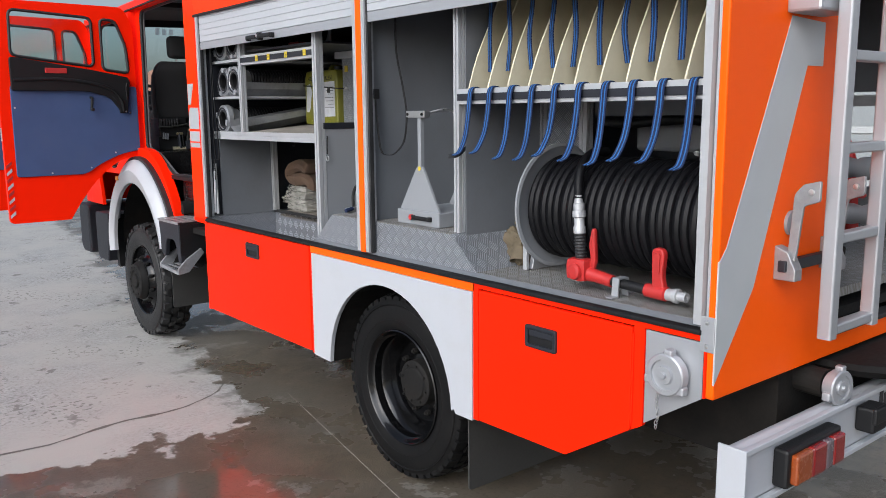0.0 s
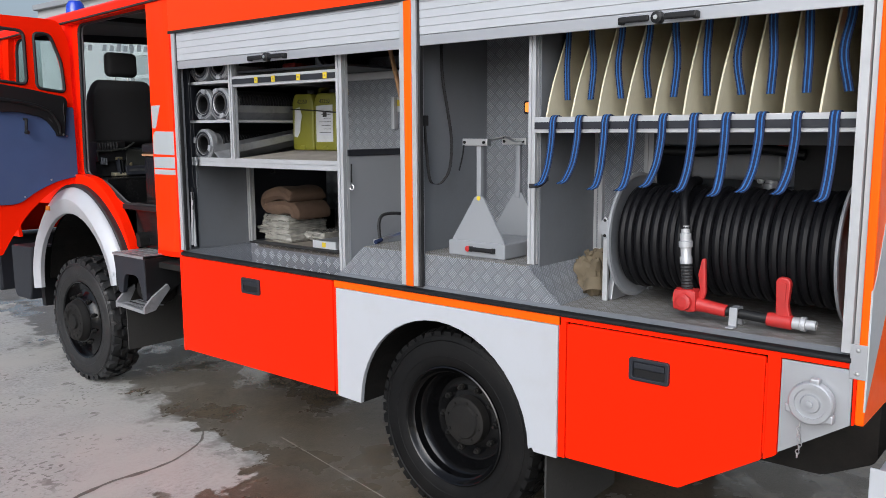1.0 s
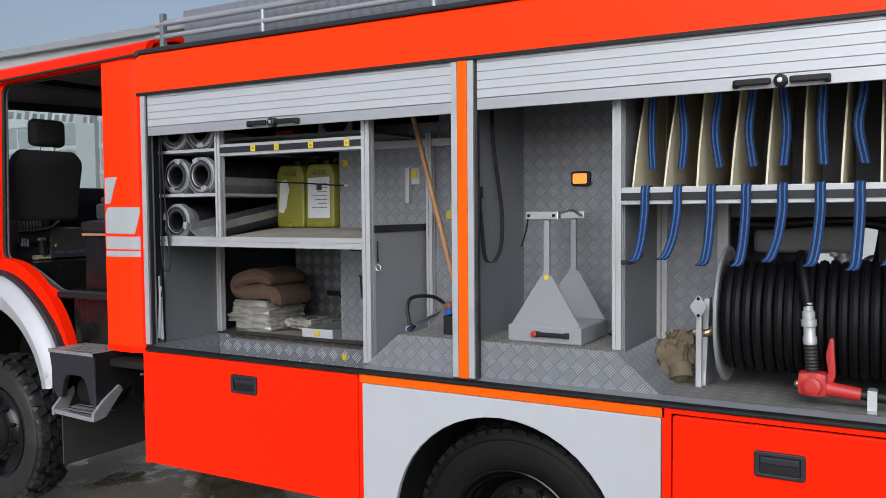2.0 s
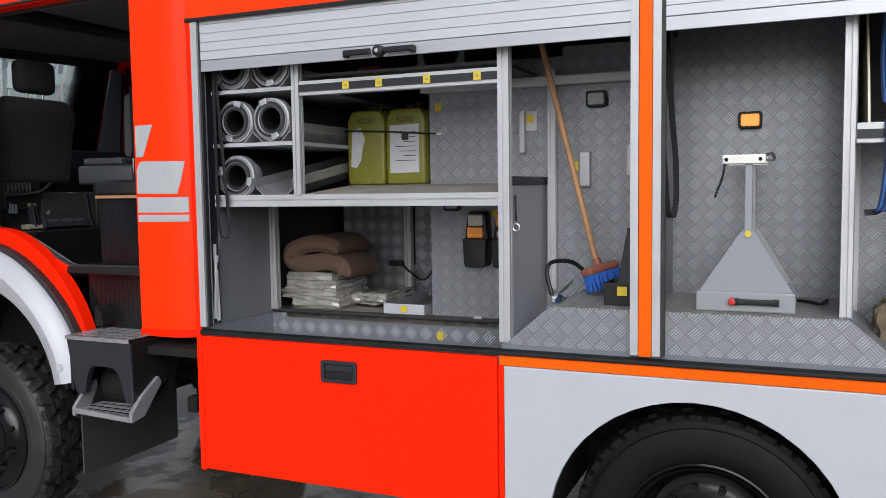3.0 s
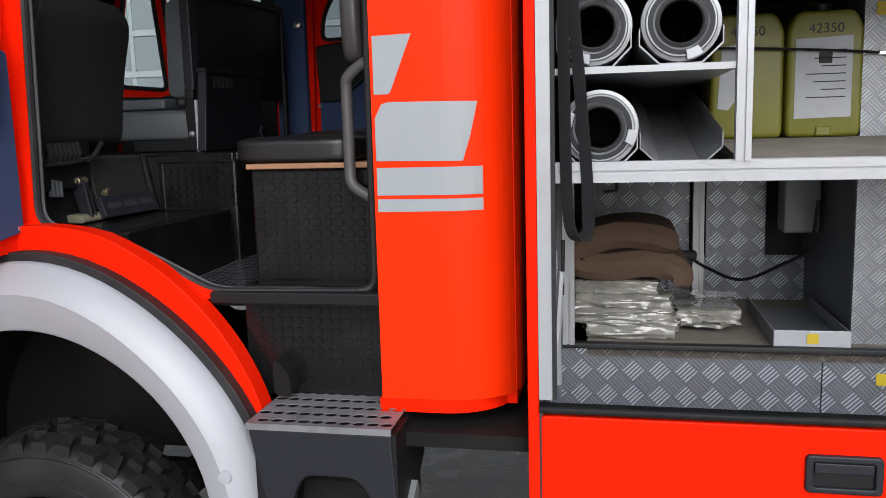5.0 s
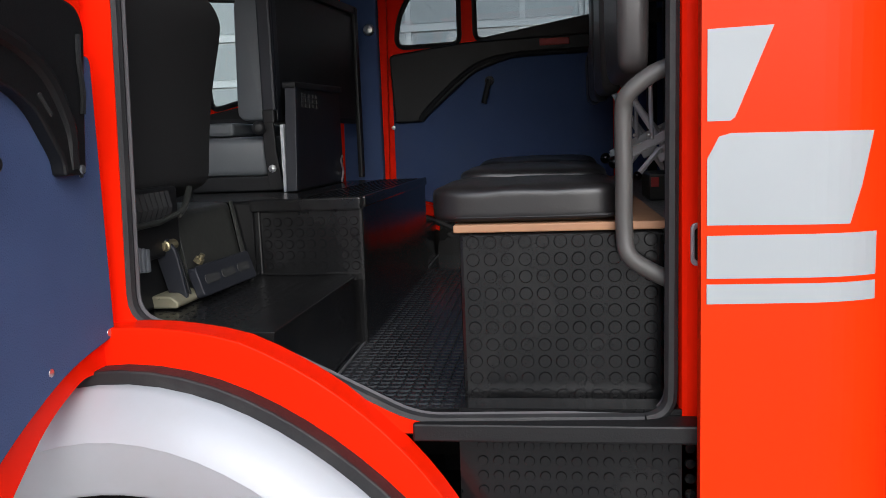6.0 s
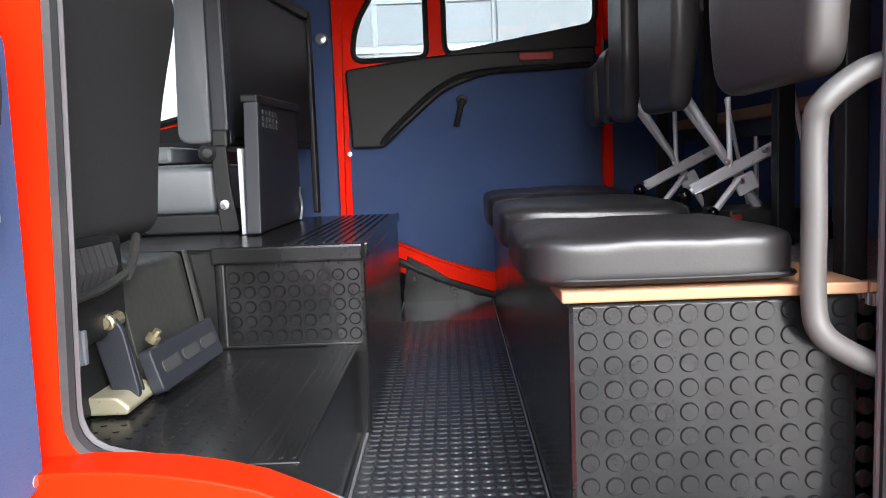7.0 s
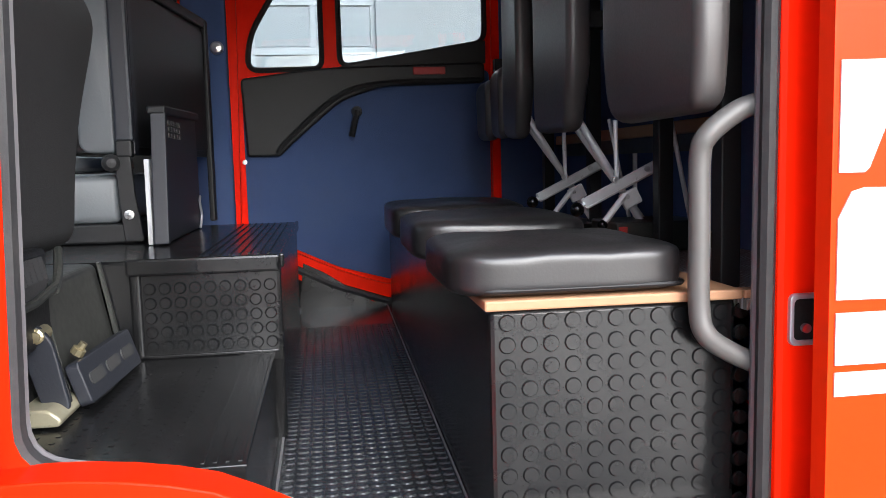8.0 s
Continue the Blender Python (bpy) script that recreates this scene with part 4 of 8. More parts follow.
part("socket_lid", box(0.795, 0.925, -2.05, -2.03, 0.70, 0.765, 0.008), BLACK, pl)
for k, (xa, xb, za, zb) in enumerate(((1.02, 1.05, 0.68, 0.77), (1.06, 1.10, 0.68, 0.75), (1.11, 1.14, 0.68, 0.77), (1.16, 1.19, 0.68, 0.75), (1.21, 1.25, 0.68, 0.73), (1.27, 1.31, 0.68, 0.73), (1.33, 1.36, 0.68, 0.75), (1.38, 1.43, 0.68, 0.73))):
    part("mark", box(xa, xb, -1.9645, -1.962, za, zb), INK, bp)


def storz_cap(name, p, d, r, parent, label):
    """A blind cap of a hose coupling with a ribbed collar."""
    c = part(name, lathe(p, d, [(0, r * 0.82), (0.012, r * 0.82), (0.014, r), (0.045, r), (0.050, r * 0.93), (0.050, r * 0.72), (0.042, r * 0.70), (0.042, r * 0.45), (0.052, r * 0.40), (0.052, r * 0.16), (0.062, r * 0.14), (0.063, 0)], 36), ALU, parent, label, smooth=True)
    u, v = frame_of(d)
    dd = Vector(d).normalized()
    for i in range(3):
        a = 2 * math.pi * i / 3 + 0.4
        q = Vector(p) + (u * math.cos(a) + v * math.sin(a)) * r + dd * 0.03
        part("lug", box(q.x - 0.016, q.x + 0.016, q.y - 0.016, q.y + 0.016, q.z - 0.016, q.z + 0.016, 0.006), ALU, c)
    return c


cp = storz_cap("coupling_cap", (0.004, -1.688, 0.992), (-1, 0, 0), 0.075, T, "aluminium blind cap on the inlet")
bm = B()
for i in range(9):
    q = Vector((-0.03 - 0.002 * (i % 2), -1.655 + 0.004 * math.sin(i), 0.905 - i * 0.014))
    ring = [q + Vector((0, 0.006 * math.cos(a), 0.009 * math.sin(a))) if i % 2 else q + Vector((0.006 * math.cos(a), 0, 0.009 * math.sin(a))) for a in [k * math.pi / 4 for k in range(9)]]
    tube(ring, 0.0018, 6, bm)
part("chain", bm, STEEL, cp)
storz_cap("outlet_cap", (0.66, -1.93, 0.865), (-0.15, -1, 0), 0.066, T, "aluminium outlet coupling")
# pipe coloured black, for the shade it lies in
part("outlet_pipe", cyl((0.66, -1.92, 0.865), (0.70, -1.5, 0.86), 0.055, None, 20), CHASSIS, T)
# black block added to darken the space under the rear body
part("rear_crossmember", prism(rounded([(-1.80, 0.62), (-1.80, 0.90), (-1.70, 0.99), (-1.05, 0.99), (-1.05, 0.52), (-1.60, 0.52)], 0.03), "x", 0.52, 2.25), CHASSIS, T)
part("spare_guard", lathe((1.15, -1.82, 0.86), (0, 0, 1), [(0, 0.33), (0.03, 0.36), (0.05, 0.34), (0.055, 0.1)], 28), CHASSIS, T)
# pump in the rear bay
pump = thing("fire_pump", "cast aluminium fire pump with valves behind the ladder", "pump", at=(1.25, -1.4, 1.19))
part("housing", lathe((1.05, -1.25, 1.42), (1, 0, 0), [(0, 0.08), (0.02, 0.2), (0.14, 0.24), (0.26, 0.2), (0.3, 0.08)], 24), GREYL, pump, smooth=True)
part("base", box(0.98, 1.55, -1.55, -0.95, 1.186, 1.25, 0.01), CHASSIS, pump)
part("inlet", lathe((1.2, -1.45, 1.42), (0, -1, 0), [(0, 0.09), (0.1, 0.08), (0.12, 0.1), (0.18, 0.1), (0.18, 0.05)], 24), ALU, pump, smooth=True)
for k, (xx, zz) in enumerate(((0.95, 1.62), (1.5, 1.62), (0.9, 1.4), (1.58, 1.4))):
    v = part("valve", lathe((xx, -1.5, zz), (0, -1, 0), [(0, 0.045), (0.05, 0.05), (0.09, 0.04), (0.12, 0.052), (0.17, 0.052), (0.17, 0.03)], 18), ALU, pump, smooth=True)
    part("pipe", tube(smooth_path([(xx, -1.5, zz), (xx, -1.3, zz + 0.01), (1.2, -1.2, 1.5)], 4), 0.035, 10), STEEL, pump)
    part("hand_wheel", lathe((xx, -1.56, zz + 0.09), (0, -0.4, 1), [(0, 0.04), (0.012, 0.045), (0.02, 0.04)], 16), REDM, v)
part("gauge_panel", box(0.9, 1.62, -1.42, -1.38, 1.78, 2.02, 0.008), GREYL, pump)
for xx in (1.02, 1.2, 1.38):
    gq = part("gauge", lathe((xx, -1.42, 1.9), (0, -1, 0), [(0, 0.06), (0.02, 0.06), (0.022, 0.052), (0.012, 0.05), (0.012, 0)], 24), BLACK, pump)
    part("dial", lathe((xx, -1.434, 1.9), (0, -1, 0), [(0, 0.048), (0.001, 0)], 20), PAPER, gq)
part("foam_tank", box(0.86, 1.02, -1.27, -0.84, 1.70, 1.83, 0.02, 3), GREYL, pump, "pale grey plastic tank")
part("riser_pipe", lathe((0.90, -1.212, 1.60), (0, 0, 1), [(0, 0.048), (0.012, 0.048), (0.014, 0.034), (0.06, 0.032), (0.062, 0.040), (0.085, 0.040), (0.087, 0.026), (0.20, 0.026), (0.202, 0.036), (0.235, 0.036)], 18), ALU, pump, "cast riser pipe with flanges", smooth=True)
part("riser_pipe", lathe((0.90, -1.400, 1.58), (0, 0, 1), [(0, 0.034), (0.05, 0.034), (0.16, 0.030), (0.20, 0.024), (0.24, 0.022)], 16), BRASS, pump, "dull brass valve body", smooth=True)
part("valve_loop", tube(smooth_path([(0.88, -1.455, 1.70), (0.88, -1.490, 1.71), (0.88, -1.512, 1.75), (0.88, -1.510, 1.82), (0.88, -1.52, 1.87)], 5), 0.008, 8), PEDAL, pump, smooth=True)
part("valve_loop", tube(smooth_path([(0.90, -1.33, 1.64), (0.89, -1.345, 1.72), (0.90, -1.355, 1.80), (0.93, -1.36, 1.88)], 5), 0.012, 8), BLACK, pump, smooth=True)
for zz in (1.70, 1.735, 1.768):
    part("gland", lathe((0.89, -1.165 - zz * 0.003, zz), (-1, 0, 0), [(0, 0.016), (0.02, 0.016), (0.022, 0.010), (0.03, 0)], 10), CHROME, pump)
part("hand_lever", box(0.885, 0.905, -1.335, -1.225, 1.890, 1.915, 0.006), REDM, pump, "red valve lever")
part("red_pipe", tube(smooth_path([(1.7, -1.5, 1.3), (1.7, -1.45, 1.7), (1.62, -1.3, 1.85), (1.4, -0.9, 1.85)], 5), 0.03, 12), REDM, pump)

# ---- cab ----
CX = 0.10
WC = (3.665, 0.75)          # centre of the front wheel arch


def warc(r, a0, a1, n):
    return arc(WC[0], WC[1], r, a0, a1, n)


def swell(a):
    """The flare stands higher over the crown of the wheel than at its ends."""
    return 0.05 * max(0.0, math.sin(a)) ** 8


def high_arc(r, a0, a1, n):
    out = []
    for i in range(n + 1):
        a = radians(a0 + (a1 - a0) * i / n)
        q = r + swell(a)
        out.append((WC[0] + q * math.cos(a), WC[1] + q * math.sin(a)))
    return out


def lean(bm):
    """The near roof edge falls a little towards the front."""
    for v in bm.verts:
        v.co.z -= 0.033 * max(0.0, v.co.y - 2.3) * max(0.0, 1 - (v.co.x - 0.1) / 2.2)
    return bm


# corner pillar behind the door, rounded to the rear
part("corner_pillar", prism([(CX, 2.623), (CX, 2.46)] + [(0.26 - 0.16 * math.cos(radians(a)), 2.45 - 0.20 * math.sin(radians(a))) for a in range(6, 91, 6)] + [(0.30, 2.25), (0.30, 2.275), (0.135, 2.36), (0.135, 2.623)], "z", 1.135, 2.80), RED_GLARE, T, "red rounded rear cab corner")
part("corner_pillar_foot", prism([(CX, 2.630), (CX, 2.47)] + [(0.26 - 0.16 * math.cos(radians(a)), 2.46 - 0.18 * math.sin(radians(a))) for a in range(6, 91, 6)] + [(0.30, 2.28), (0.30, 2.632), (0.135, 2.632)], "z", 1.098, 1.134), RED, T)
part("cab_rear_wall", box(0.20, 2.36, 2.262, 2.29, 1.10, 2.87), RED, T)
part("cab_rear_trim", box(0.20, 2.36, 2.29, 2.31, 1.40, 2.865), BLUEV, T, "dark blue felt rear trim")
# silver flashes on the corner pillar
for pts in ([(2.614, 2.107), (2.510, 2.109), (2.572, 1.958), (2.614, 1.958)],
            [(2.592, 1.938), (2.614, 1.896), (2.614, 1.785), (2.378, 1.782), (2.345, 1.934)],
            [(2.614, 1.767), (2.614, 1.694), (2.335, 1.694), (2.335, 1.767)],
            [(2.614, 1.684), (2.614, 1.650), (2.335, 1.652), (2.335, 1.684)]):
    bm = B()
    n = 14
    ys = [min(p[0] for p in pts) + (max(p[0] for p in pts) - min(p[0] for p in pts)) * i / n for i in range(n + 1)]

    def skin_x(y):
        if y >= 2.45:
            return CX
        s = min(1.0, (2.45 - y) / 0.20)
        return 0.26 - 0.16 * math.sqrt(max(0.0, 1 - s * s)) 

    def span(y):
        zs = []
        for i in range(len(pts)):
            (y0, z0), (y1, z1) = pts[i], pts[(i + 1) % len(pts)]
            if (y0 - y) * (y1 - y) <= 0 and y0 != y1:
                zs.append(z0 + (z1 - z0) * (y - y0) / (y1 - y0))
        return min(zs), max(zs)

    prev = None
    for y in ys:
        yy = min(max(y, ys[0] + 1e-4), ys[-1] - 1e-4)
        a, b_ = span(yy)
        row = [bm.verts.new((skin_x(y) - d, y, z)) for d, z in ((0.0025, a), (0.0025, b_), (-0.002, b_), (-0.002, a))]
        if prev:
            for k in range(4):
                bm.faces.new((prev[k], prev[(k + 1) % 4], row[(k + 1) % 4], row[k]))
        else:
            bm.faces.new(row)
        prev = row
    bm.faces.new(prev[::-1])
    part("reflective_flash", bm, FLASH, T, "silver reflective flash")

# door opening: jamb frame, arch band, sill
opening = rounded([(2.660, 1.415), (2.652, 2.762), (3.66, 2.730), (3.70, 1.610), (3.45, 1.568), (3.27, 1.480), (3.14, 1.415)], [0.05, 0.06, 0.08, 0.06, 0.1, 0.1, 0.05])
opening2 = rounded([(3.865, 1.620), (3.865, 2.720), (4.72, 2.69), (4.80, 2.0), (4.80, 1.42), (4.52, 1.40), (4.36, 1.50), (4.15, 1.595)], [0.06, 0.06, 0.1, 0.1, 0.05, 0.05, 0.1, 0.1])
outer = [(2.560, 1.395), (2.560, 2.787), (4.80, 2.712), (4.92, 2.0), (4.92, 1.36), (4.48, 1.36)] + warc(0.80, 50, 126, 10) + [(3.12, 1.395)]
jamb_hole = rounded([(2.592, 1.415), (2.592, 2.764), (3.66, 2.730), (3.70, 1.610), (3.45, 1.568), (3.27, 1.480), (3.14, 1.415)], [0.01, 0.01, 0.08, 0.06, 0.1, 0.1, 0.05])
part("door_jamb", prism(outer, "x", 0.150, 0.172, 0.0, holes=[jamb_hole, opening2]), RED, T, "red door jamb")
part("rear_jamb", prism([(0.196, 2.45), (0.196, 2.632), (0.200, 2.640), (0.212, 2.644), (0.262, 2.644), (0.262, 2.45)], "z", 1.404, 2.77), RED, T, "red rear door jamb")
seal = [Vector((0.166 + 0.036 * min(1.0, max(0.0, (2.76 - p[0]) / 0.09)), p[0], p[1])) for p in opening]
part("door_seal", tube(seal + seal[:1], 0.013, 8), RUBBER, T, "black rubber door seal", smooth=True)
part("door_seal_lip", tube([v + Vector((0.022, 0, 0)) for v in seal + seal[:1]], 0.010, 8), SEALG, T, "grey worn sealing lip", smooth=True)
seal2 = [Vector((0.166, p[0], p[1])) for p in opening2]
part("door_seal", tube(seal2 + seal2[:1], 0.013, 8), RUBBER, T, "black rubber door seal", smooth=True)
part("door_header", lean(prism([(0.10, 2.776), (0.10, 2.80), (0.20, 2.80), (0.20, 2.782), (0.174, 2.776)], "y", 2.626, 4.96)), RED, T)
part("post_trim", box(0.176, 0.215, 3.735, 3.85, 1.60, 2.74, 0.008), BLUEV, T)
part("hinge_post", prism(rounded([(0.098, 3.76), (0.098, 3.83), (0.20, 3.83), (0.20, 3.73), (0.172, 3.73)], 0.012), "z", 1.50, 2.76), RED, T, "red hinge post")
for zz in (1.78, 2.42):
    part("hinge", box(0.070, 0.12, 3.745, 3.79, zz - 0.05, zz + 0.05, 0.008), RED, T)
for zz in (1.66, 1.71, 2.05, 2.10):
    part("jamb_bolt", lathe((0.150, 3.745, zz), (-1, 0, 0), [(0, 0.011), (0.004, 0.010), (0.005, 0)], 10), RED, T)
# latch plate on the jamb
lt = part("striker", prism(rrect(2.574, 2.626, 1.702, 1.780, 0.010), "x", 0.188, 0.198, 0.002, holes=[rrect(2.581, 2.619, 1.710, 1.772, 0.008)]), ALU, T, "steel door striker")
part("striker_pocket", box(0.193, 0.1955, 2.577, 2.623, 1.706, 1.776), CHASSIS, lt)
part("striker_pin", cyl((0.186, 2.60, 1.728), (0.194, 2.60, 1.728), 0.007), STEEL, lt)
# arch band and white flare
def band_edge(a):
    """The upper edge of the band draws in towards its rear foot."""
    r = 0.868 - 0.100 * min(1.0, max(0.0, (a - 104) / 50))
    return (WC[0] + r * math.cos(radians(a)), WC[1] + r * math.sin(radians(a)))


part("arch_band", prism(high_arc(0.742, 55, 154, 28) + [band_edge(154 - i * 99 / 28) for i in range(29)], "x", 0.088, 0.16, 0.003), RED, T, "red arch band of the cab")
part("arch_trim", prism(high_arc(0.708, 50, 156, 24) + high_arc(0.748, 156, 50, 24), "x", 0.045, 0.105, 0.004), RUBBER, T, "black rubber arch strip")
bm = B()
n = 40
sec = [(0.10, 0.722), (0.04, 0.722), (0.022, 0.716), (-0.020, 0.648), (-0.024, 0.636), (-0.020, 0.628), (-0.008, 0.572), (0.002, 0.562), (0.03, 0.560), (0.034, 0.570), (0.02, 0.58), (0.01, 0.64), (0.05, 0.70), (0.10, 0.705)]
prev = None
for i in range(n + 1):
    a = radians(-6 + (171 + 6) * i / n)
    row = [bm.verts.new((x, WC[0] + (r + swell(a) * (1.0 if r > 0.6 else 0.3)) * math.cos(a), WC[1] + (r + swell(a) * (1.0 if r > 0.6 else 0.3)) * math.sin(a))) for x, r in sec]
    if prev:
        for k in range(len(sec)):
            bm.faces.new((prev[k], prev[(k + 1) % len(sec)], row[(k + 1) % len(sec)], row[k]))
    else:
        bm.faces.new(row)
    prev = row
bm.faces.new(prev[::-1])
fl = part("wheel_flare", bm, WHITE, T, "white plastic wheel-arch flare", smooth=True)
part("side_marker", box(-0.030, -0.018, 3.93, 3.99, 1.335, 1.37, 0.004), AMBER, fl)
part("flare_screw", lathe((-0.018, 3.05, 0.93), (-1, 0, 0), [(0, 0.022), (0.006, 0.018), (0.007, 0)], 16), WHITE, fl)
part("arch_liner", prism(warc(0.60, 0, 180, 20) + warc(0.62, 180, 0, 20), "x", 0.10, 0.62), CHASSIS, T)
part("arch_liner_wall", prism(warc(0.62, 0, 180, 20), "x", 0.60, 0.63), CHASSIS, T)

# front end, windscreen, roof and floor of the cab
part("front_quarter", prism([(4.86, 1.30), (4.86, 2.12), (5.18, 2.12), (5.28, 1.6), (5.30, 1.05), (4.80, 1.05)], "x", 0.10, 0.13), RED, T, "red front quarter panel")
part("windscreen_post", prism([(4.80, 2.10), (4.72, 2.72), (4.96, 2.77), (5.17, 2.10)], "x", 0.10, 0.16), RED, T)
part("front_quarter", prism([(4.86, 1.05), (4.86, 2.12), (5.18, 2.12), (5.28, 1.6), (5.30, 1.05)], "x", 2.39, 2.42), RED, T)
part("windscreen_post", prism([(4.90, 2.10), (4.84, 2.80), (4.97, 2.86), (5.18, 2.10)], "x", 2.36, 2.42), RED, T)
part("post_trim", prism([(4.90, 2.10), (4.84, 2.76), (4.95, 2.82), (5.15, 2.12)], "x", 2.33, 2.36), DKGREY, T)
part("front_panel", prism([(5.18, 2.12), (5.28, 1.6), (5.30, 1.05), (5.27, 1.05), (5.25, 1.6), (5.15, 2.12)], "x", 0.12, 2.40), RED, T)
ws = part("windscreen", lean(prism([(5.180, 2.12), (4.975, 2.85), (4.982, 2.85), (5.187, 2.12)], "x", 0.16, 2.36)), GLASS, T, "laminated windscreen")
ws.visible_shadow = False
part("screen_header", lean(prism([(4.985, 2.83), (4.95, 2.90), (4.86, 2.90), (4.93, 2.80)], "x", 0.14, 2.38)), DKGREY, T)
# lettering band along the top of the screen, as plain bars
for k in range(16):
    x0 = 0.78 + k * 0.070
    if k in (3, 13):
        continue
    hh = 0.052 + 0.014 * (k % 3 == 0)
    drop = 0.033 * 2.7 * (1 - (x0 - 0.08) / 2.2)
    ya = 5.180 - (2.735 - 2.12) * 0.205 / 0.73
    yb = 5.180 - (2.735 + hh - 2.12) * 0.205 / 0.73
    part("screen_mark", prism([(ya - 0.006, 2.735 - drop), (yb - 0.006, 2.735 + hh - drop), (yb - 0.003, 2.735 + hh - drop), (ya - 0.003, 2.735 - drop)], "x", x0, x0 + 0.040), MARKW, ws)
part("cab_roof", lean(prism(rounded([(0.10, 2.775), (0.09, 2.80), (0.12, 2.86), (0.30, 2.925), (2.22, 2.925), (2.40, 2.86), (2.43, 2.80), (2.42, 2.775), (2.39, 2.79), (2.36, 2.855), (2.20, 2.893), (0.32, 2.893), (0.16, 2.855), (0.13, 2.79)], 0.02), "y", 2.25, 4.97)), RED, T, "red cab roof")
part("gutter", lean(prism(rounded([(0.085, 2.782), (0.085, 2.795), (0.11, 2.795), (0.11, 2.782)], 0.003), "y", 2.255, 4.97)), RUBBER, T)
part("headliner", lean(box(0.18, 2.34, 2.30, 4.90, 2.862, 2.876)), LINER, T, "grey cloth headliner")
part("headliner_bar", lean(box(0.20, 2.34, 3.66, 3.84, 2.815, 2.864, 0.01)), BLACK, T)
bl = part("blue_beacon", lathe((0.60, 4.55, 2.855), (0, 0, 1), [(0, 0.09), (0.03, 0.09), (0.032, 0.08), (0.15, 0.072), (0.18, 0.05), (0.185, 0)], 24), BLUEL, T, "blue flashing beacon on the cab roof", smooth=True)
# front bumper
part("front_bumper", prism(rounded([(5.10, 0.55), (5.12, 1.02), (5.36, 1.04), (5.40, 0.98), (5.40, 0.62), (5.34, 0.55)], 0.04), "x", 0.04, 2.46, 0.02), DKGREY, T, "dark grey front bumper")
fs = part("front_step_housing", prism(rounded([(4.36, 1.01), (4.74, 1.00), (4.74, 0.62), (4.70, 0.56), (4.44, 0.56), (4.42, 0.64), (4.38, 0.80)], [0.02, 0.03, 0.03, 0.03, 0.02, 0.03, 0.05]), "x", 0.0, 0.22, 0.012), DKGREY, T, "dark grey front step housing")
part("splash_guard", prism([(4.30, 0.52), (4.36, 0.52), (4.40, 1.0), (4.34, 1.0)], "x", 0.06, 0.5), BLACK, T)

# step housing below the door
sh = part("step_housing", prism(rounded([(2.955, 1.088), (2.905, 0.83), (2.85, 0.82), (2.83, 0.92), (2.80, 0.965), (2.66, 0.965), (2.625, 0.92), (2.595, 0.80), (2.545, 0.80), (2.560, 1.088)], [0.01, 0.02, 0.02, 0.04, 0.05, 0.05, 0.04, 0.02, 0.02, 0.01]), "x", -0.055, -0.02, 0.008), DKGREY, T, "dark grey plastic step housing")
part("housing_side", prism([(-0.05, 1.088), (-0.05, 0.82), (0.05, 0.80), (0.26, 0.92), (0.26, 1.088)], "y", 2.548, 2.566), BLACK, sh)
part("housing_side", prism([(-0.05, 1.088), (-0.05, 0.84), (0.05, 0.82), (0.26, 0.92), (0.26, 1.088)], "y", 2.92, 2.94), BLACK, sh)
part("housing_back", box(0.22, 0.25, 2.56, 2.94, 0.80, 1.088), BLACK, sh)


def hole_tread(x0, x1, y0, y1, z, nx, ny, parent, label):
    """A step plate with rows of round holes, every other row shifted by half a hole."""
    bm = B()
    dx, dy, th, k = (x1 - x0) / nx, (y1 - y0) / (ny + 0.5), 0.0025, 16

    def slab(ya, yb, xa, xb):
        box(xa, xb, ya, yb, z - th, z, 0, bm=bm)

    for i in range(nx):
        xa, xb = x0 + i * dx, x0 + (i + 1) * dx
        off = dy / 2 if i % 2 else 0.0
        if off:
            slab(y0, y0 + off, xa, xb)
        else:
            slab(y1 - dy / 2, y1, xa, xb)
        for j in range(ny):
            cx, cy = (xa + xb) / 2, y0 + off + (j + 0.5) * dy
            r = min(dx, dy) * 0.35
            rings = []
            for zz in (z, z - th):
                hole, rim = [], []
                for q in range(k):
                    a = 2 * math.pi * q / k
                    c, d = math.cos(a), math.sin(a)
                    f = 1 / max(abs(c), abs(d))
                    hole.append(bm.verts.new((cx + r * c, cy + 1.25 * r * d, zz)))
                    rim.append(bm.verts.new((cx + c * f * dx / 2, cy + d * f * dy / 2, zz)))
                rings.append((hole, rim))
            (h0, r0), (h1, r1) = rings
            for q in range(k):
                p = (q + 1) % k
                bm.faces.new((h0[q], r0[q], r0[p], h0[p]))
                bm.faces.new((h1[q], h1[p], r1[p], r1[q]))
                bm.faces.new((h0[q], h0[p], h1[p], h1[q]))
    bmesh.ops.remove_doubles(bm, verts=bm.verts, dist=0.0002)
    return part("step_plate", bm, STEPM, parent, label)


hole_tread(-0.058, 0.235, 2.558, 2.958, 1.106, 5, 10, sh, "perforated aluminium step")
part("step_edge", box(-0.060, -0.0575, 2.558, 2.958, 1.088, 1.106), STEPM, sh)
# black sheet added under the step plate, as the shade seen in its holes
part("housing_inner", box(-0.04, 0.22, 2.568, 2.92, 1.055, 1.080), BLACK, sh)
part("step_lip", box(0.232, 0.24, 2.558, 2.93, 1.10, 1.135), STEPM, sh)
lo = part("lower_step", prism(rounded([(2.895, 0.735), (2.890, 0.76), (2.540, 0.745), (2.545, 0.72)], 0.008), "x", -0.085, -0.06, 0.003), STEPM, T, "pale aluminium lower step")
hole_tread(-0.08, 0.085, 2.565, 2.88, 0.755, 3, 6, lo, "perforated lower step")
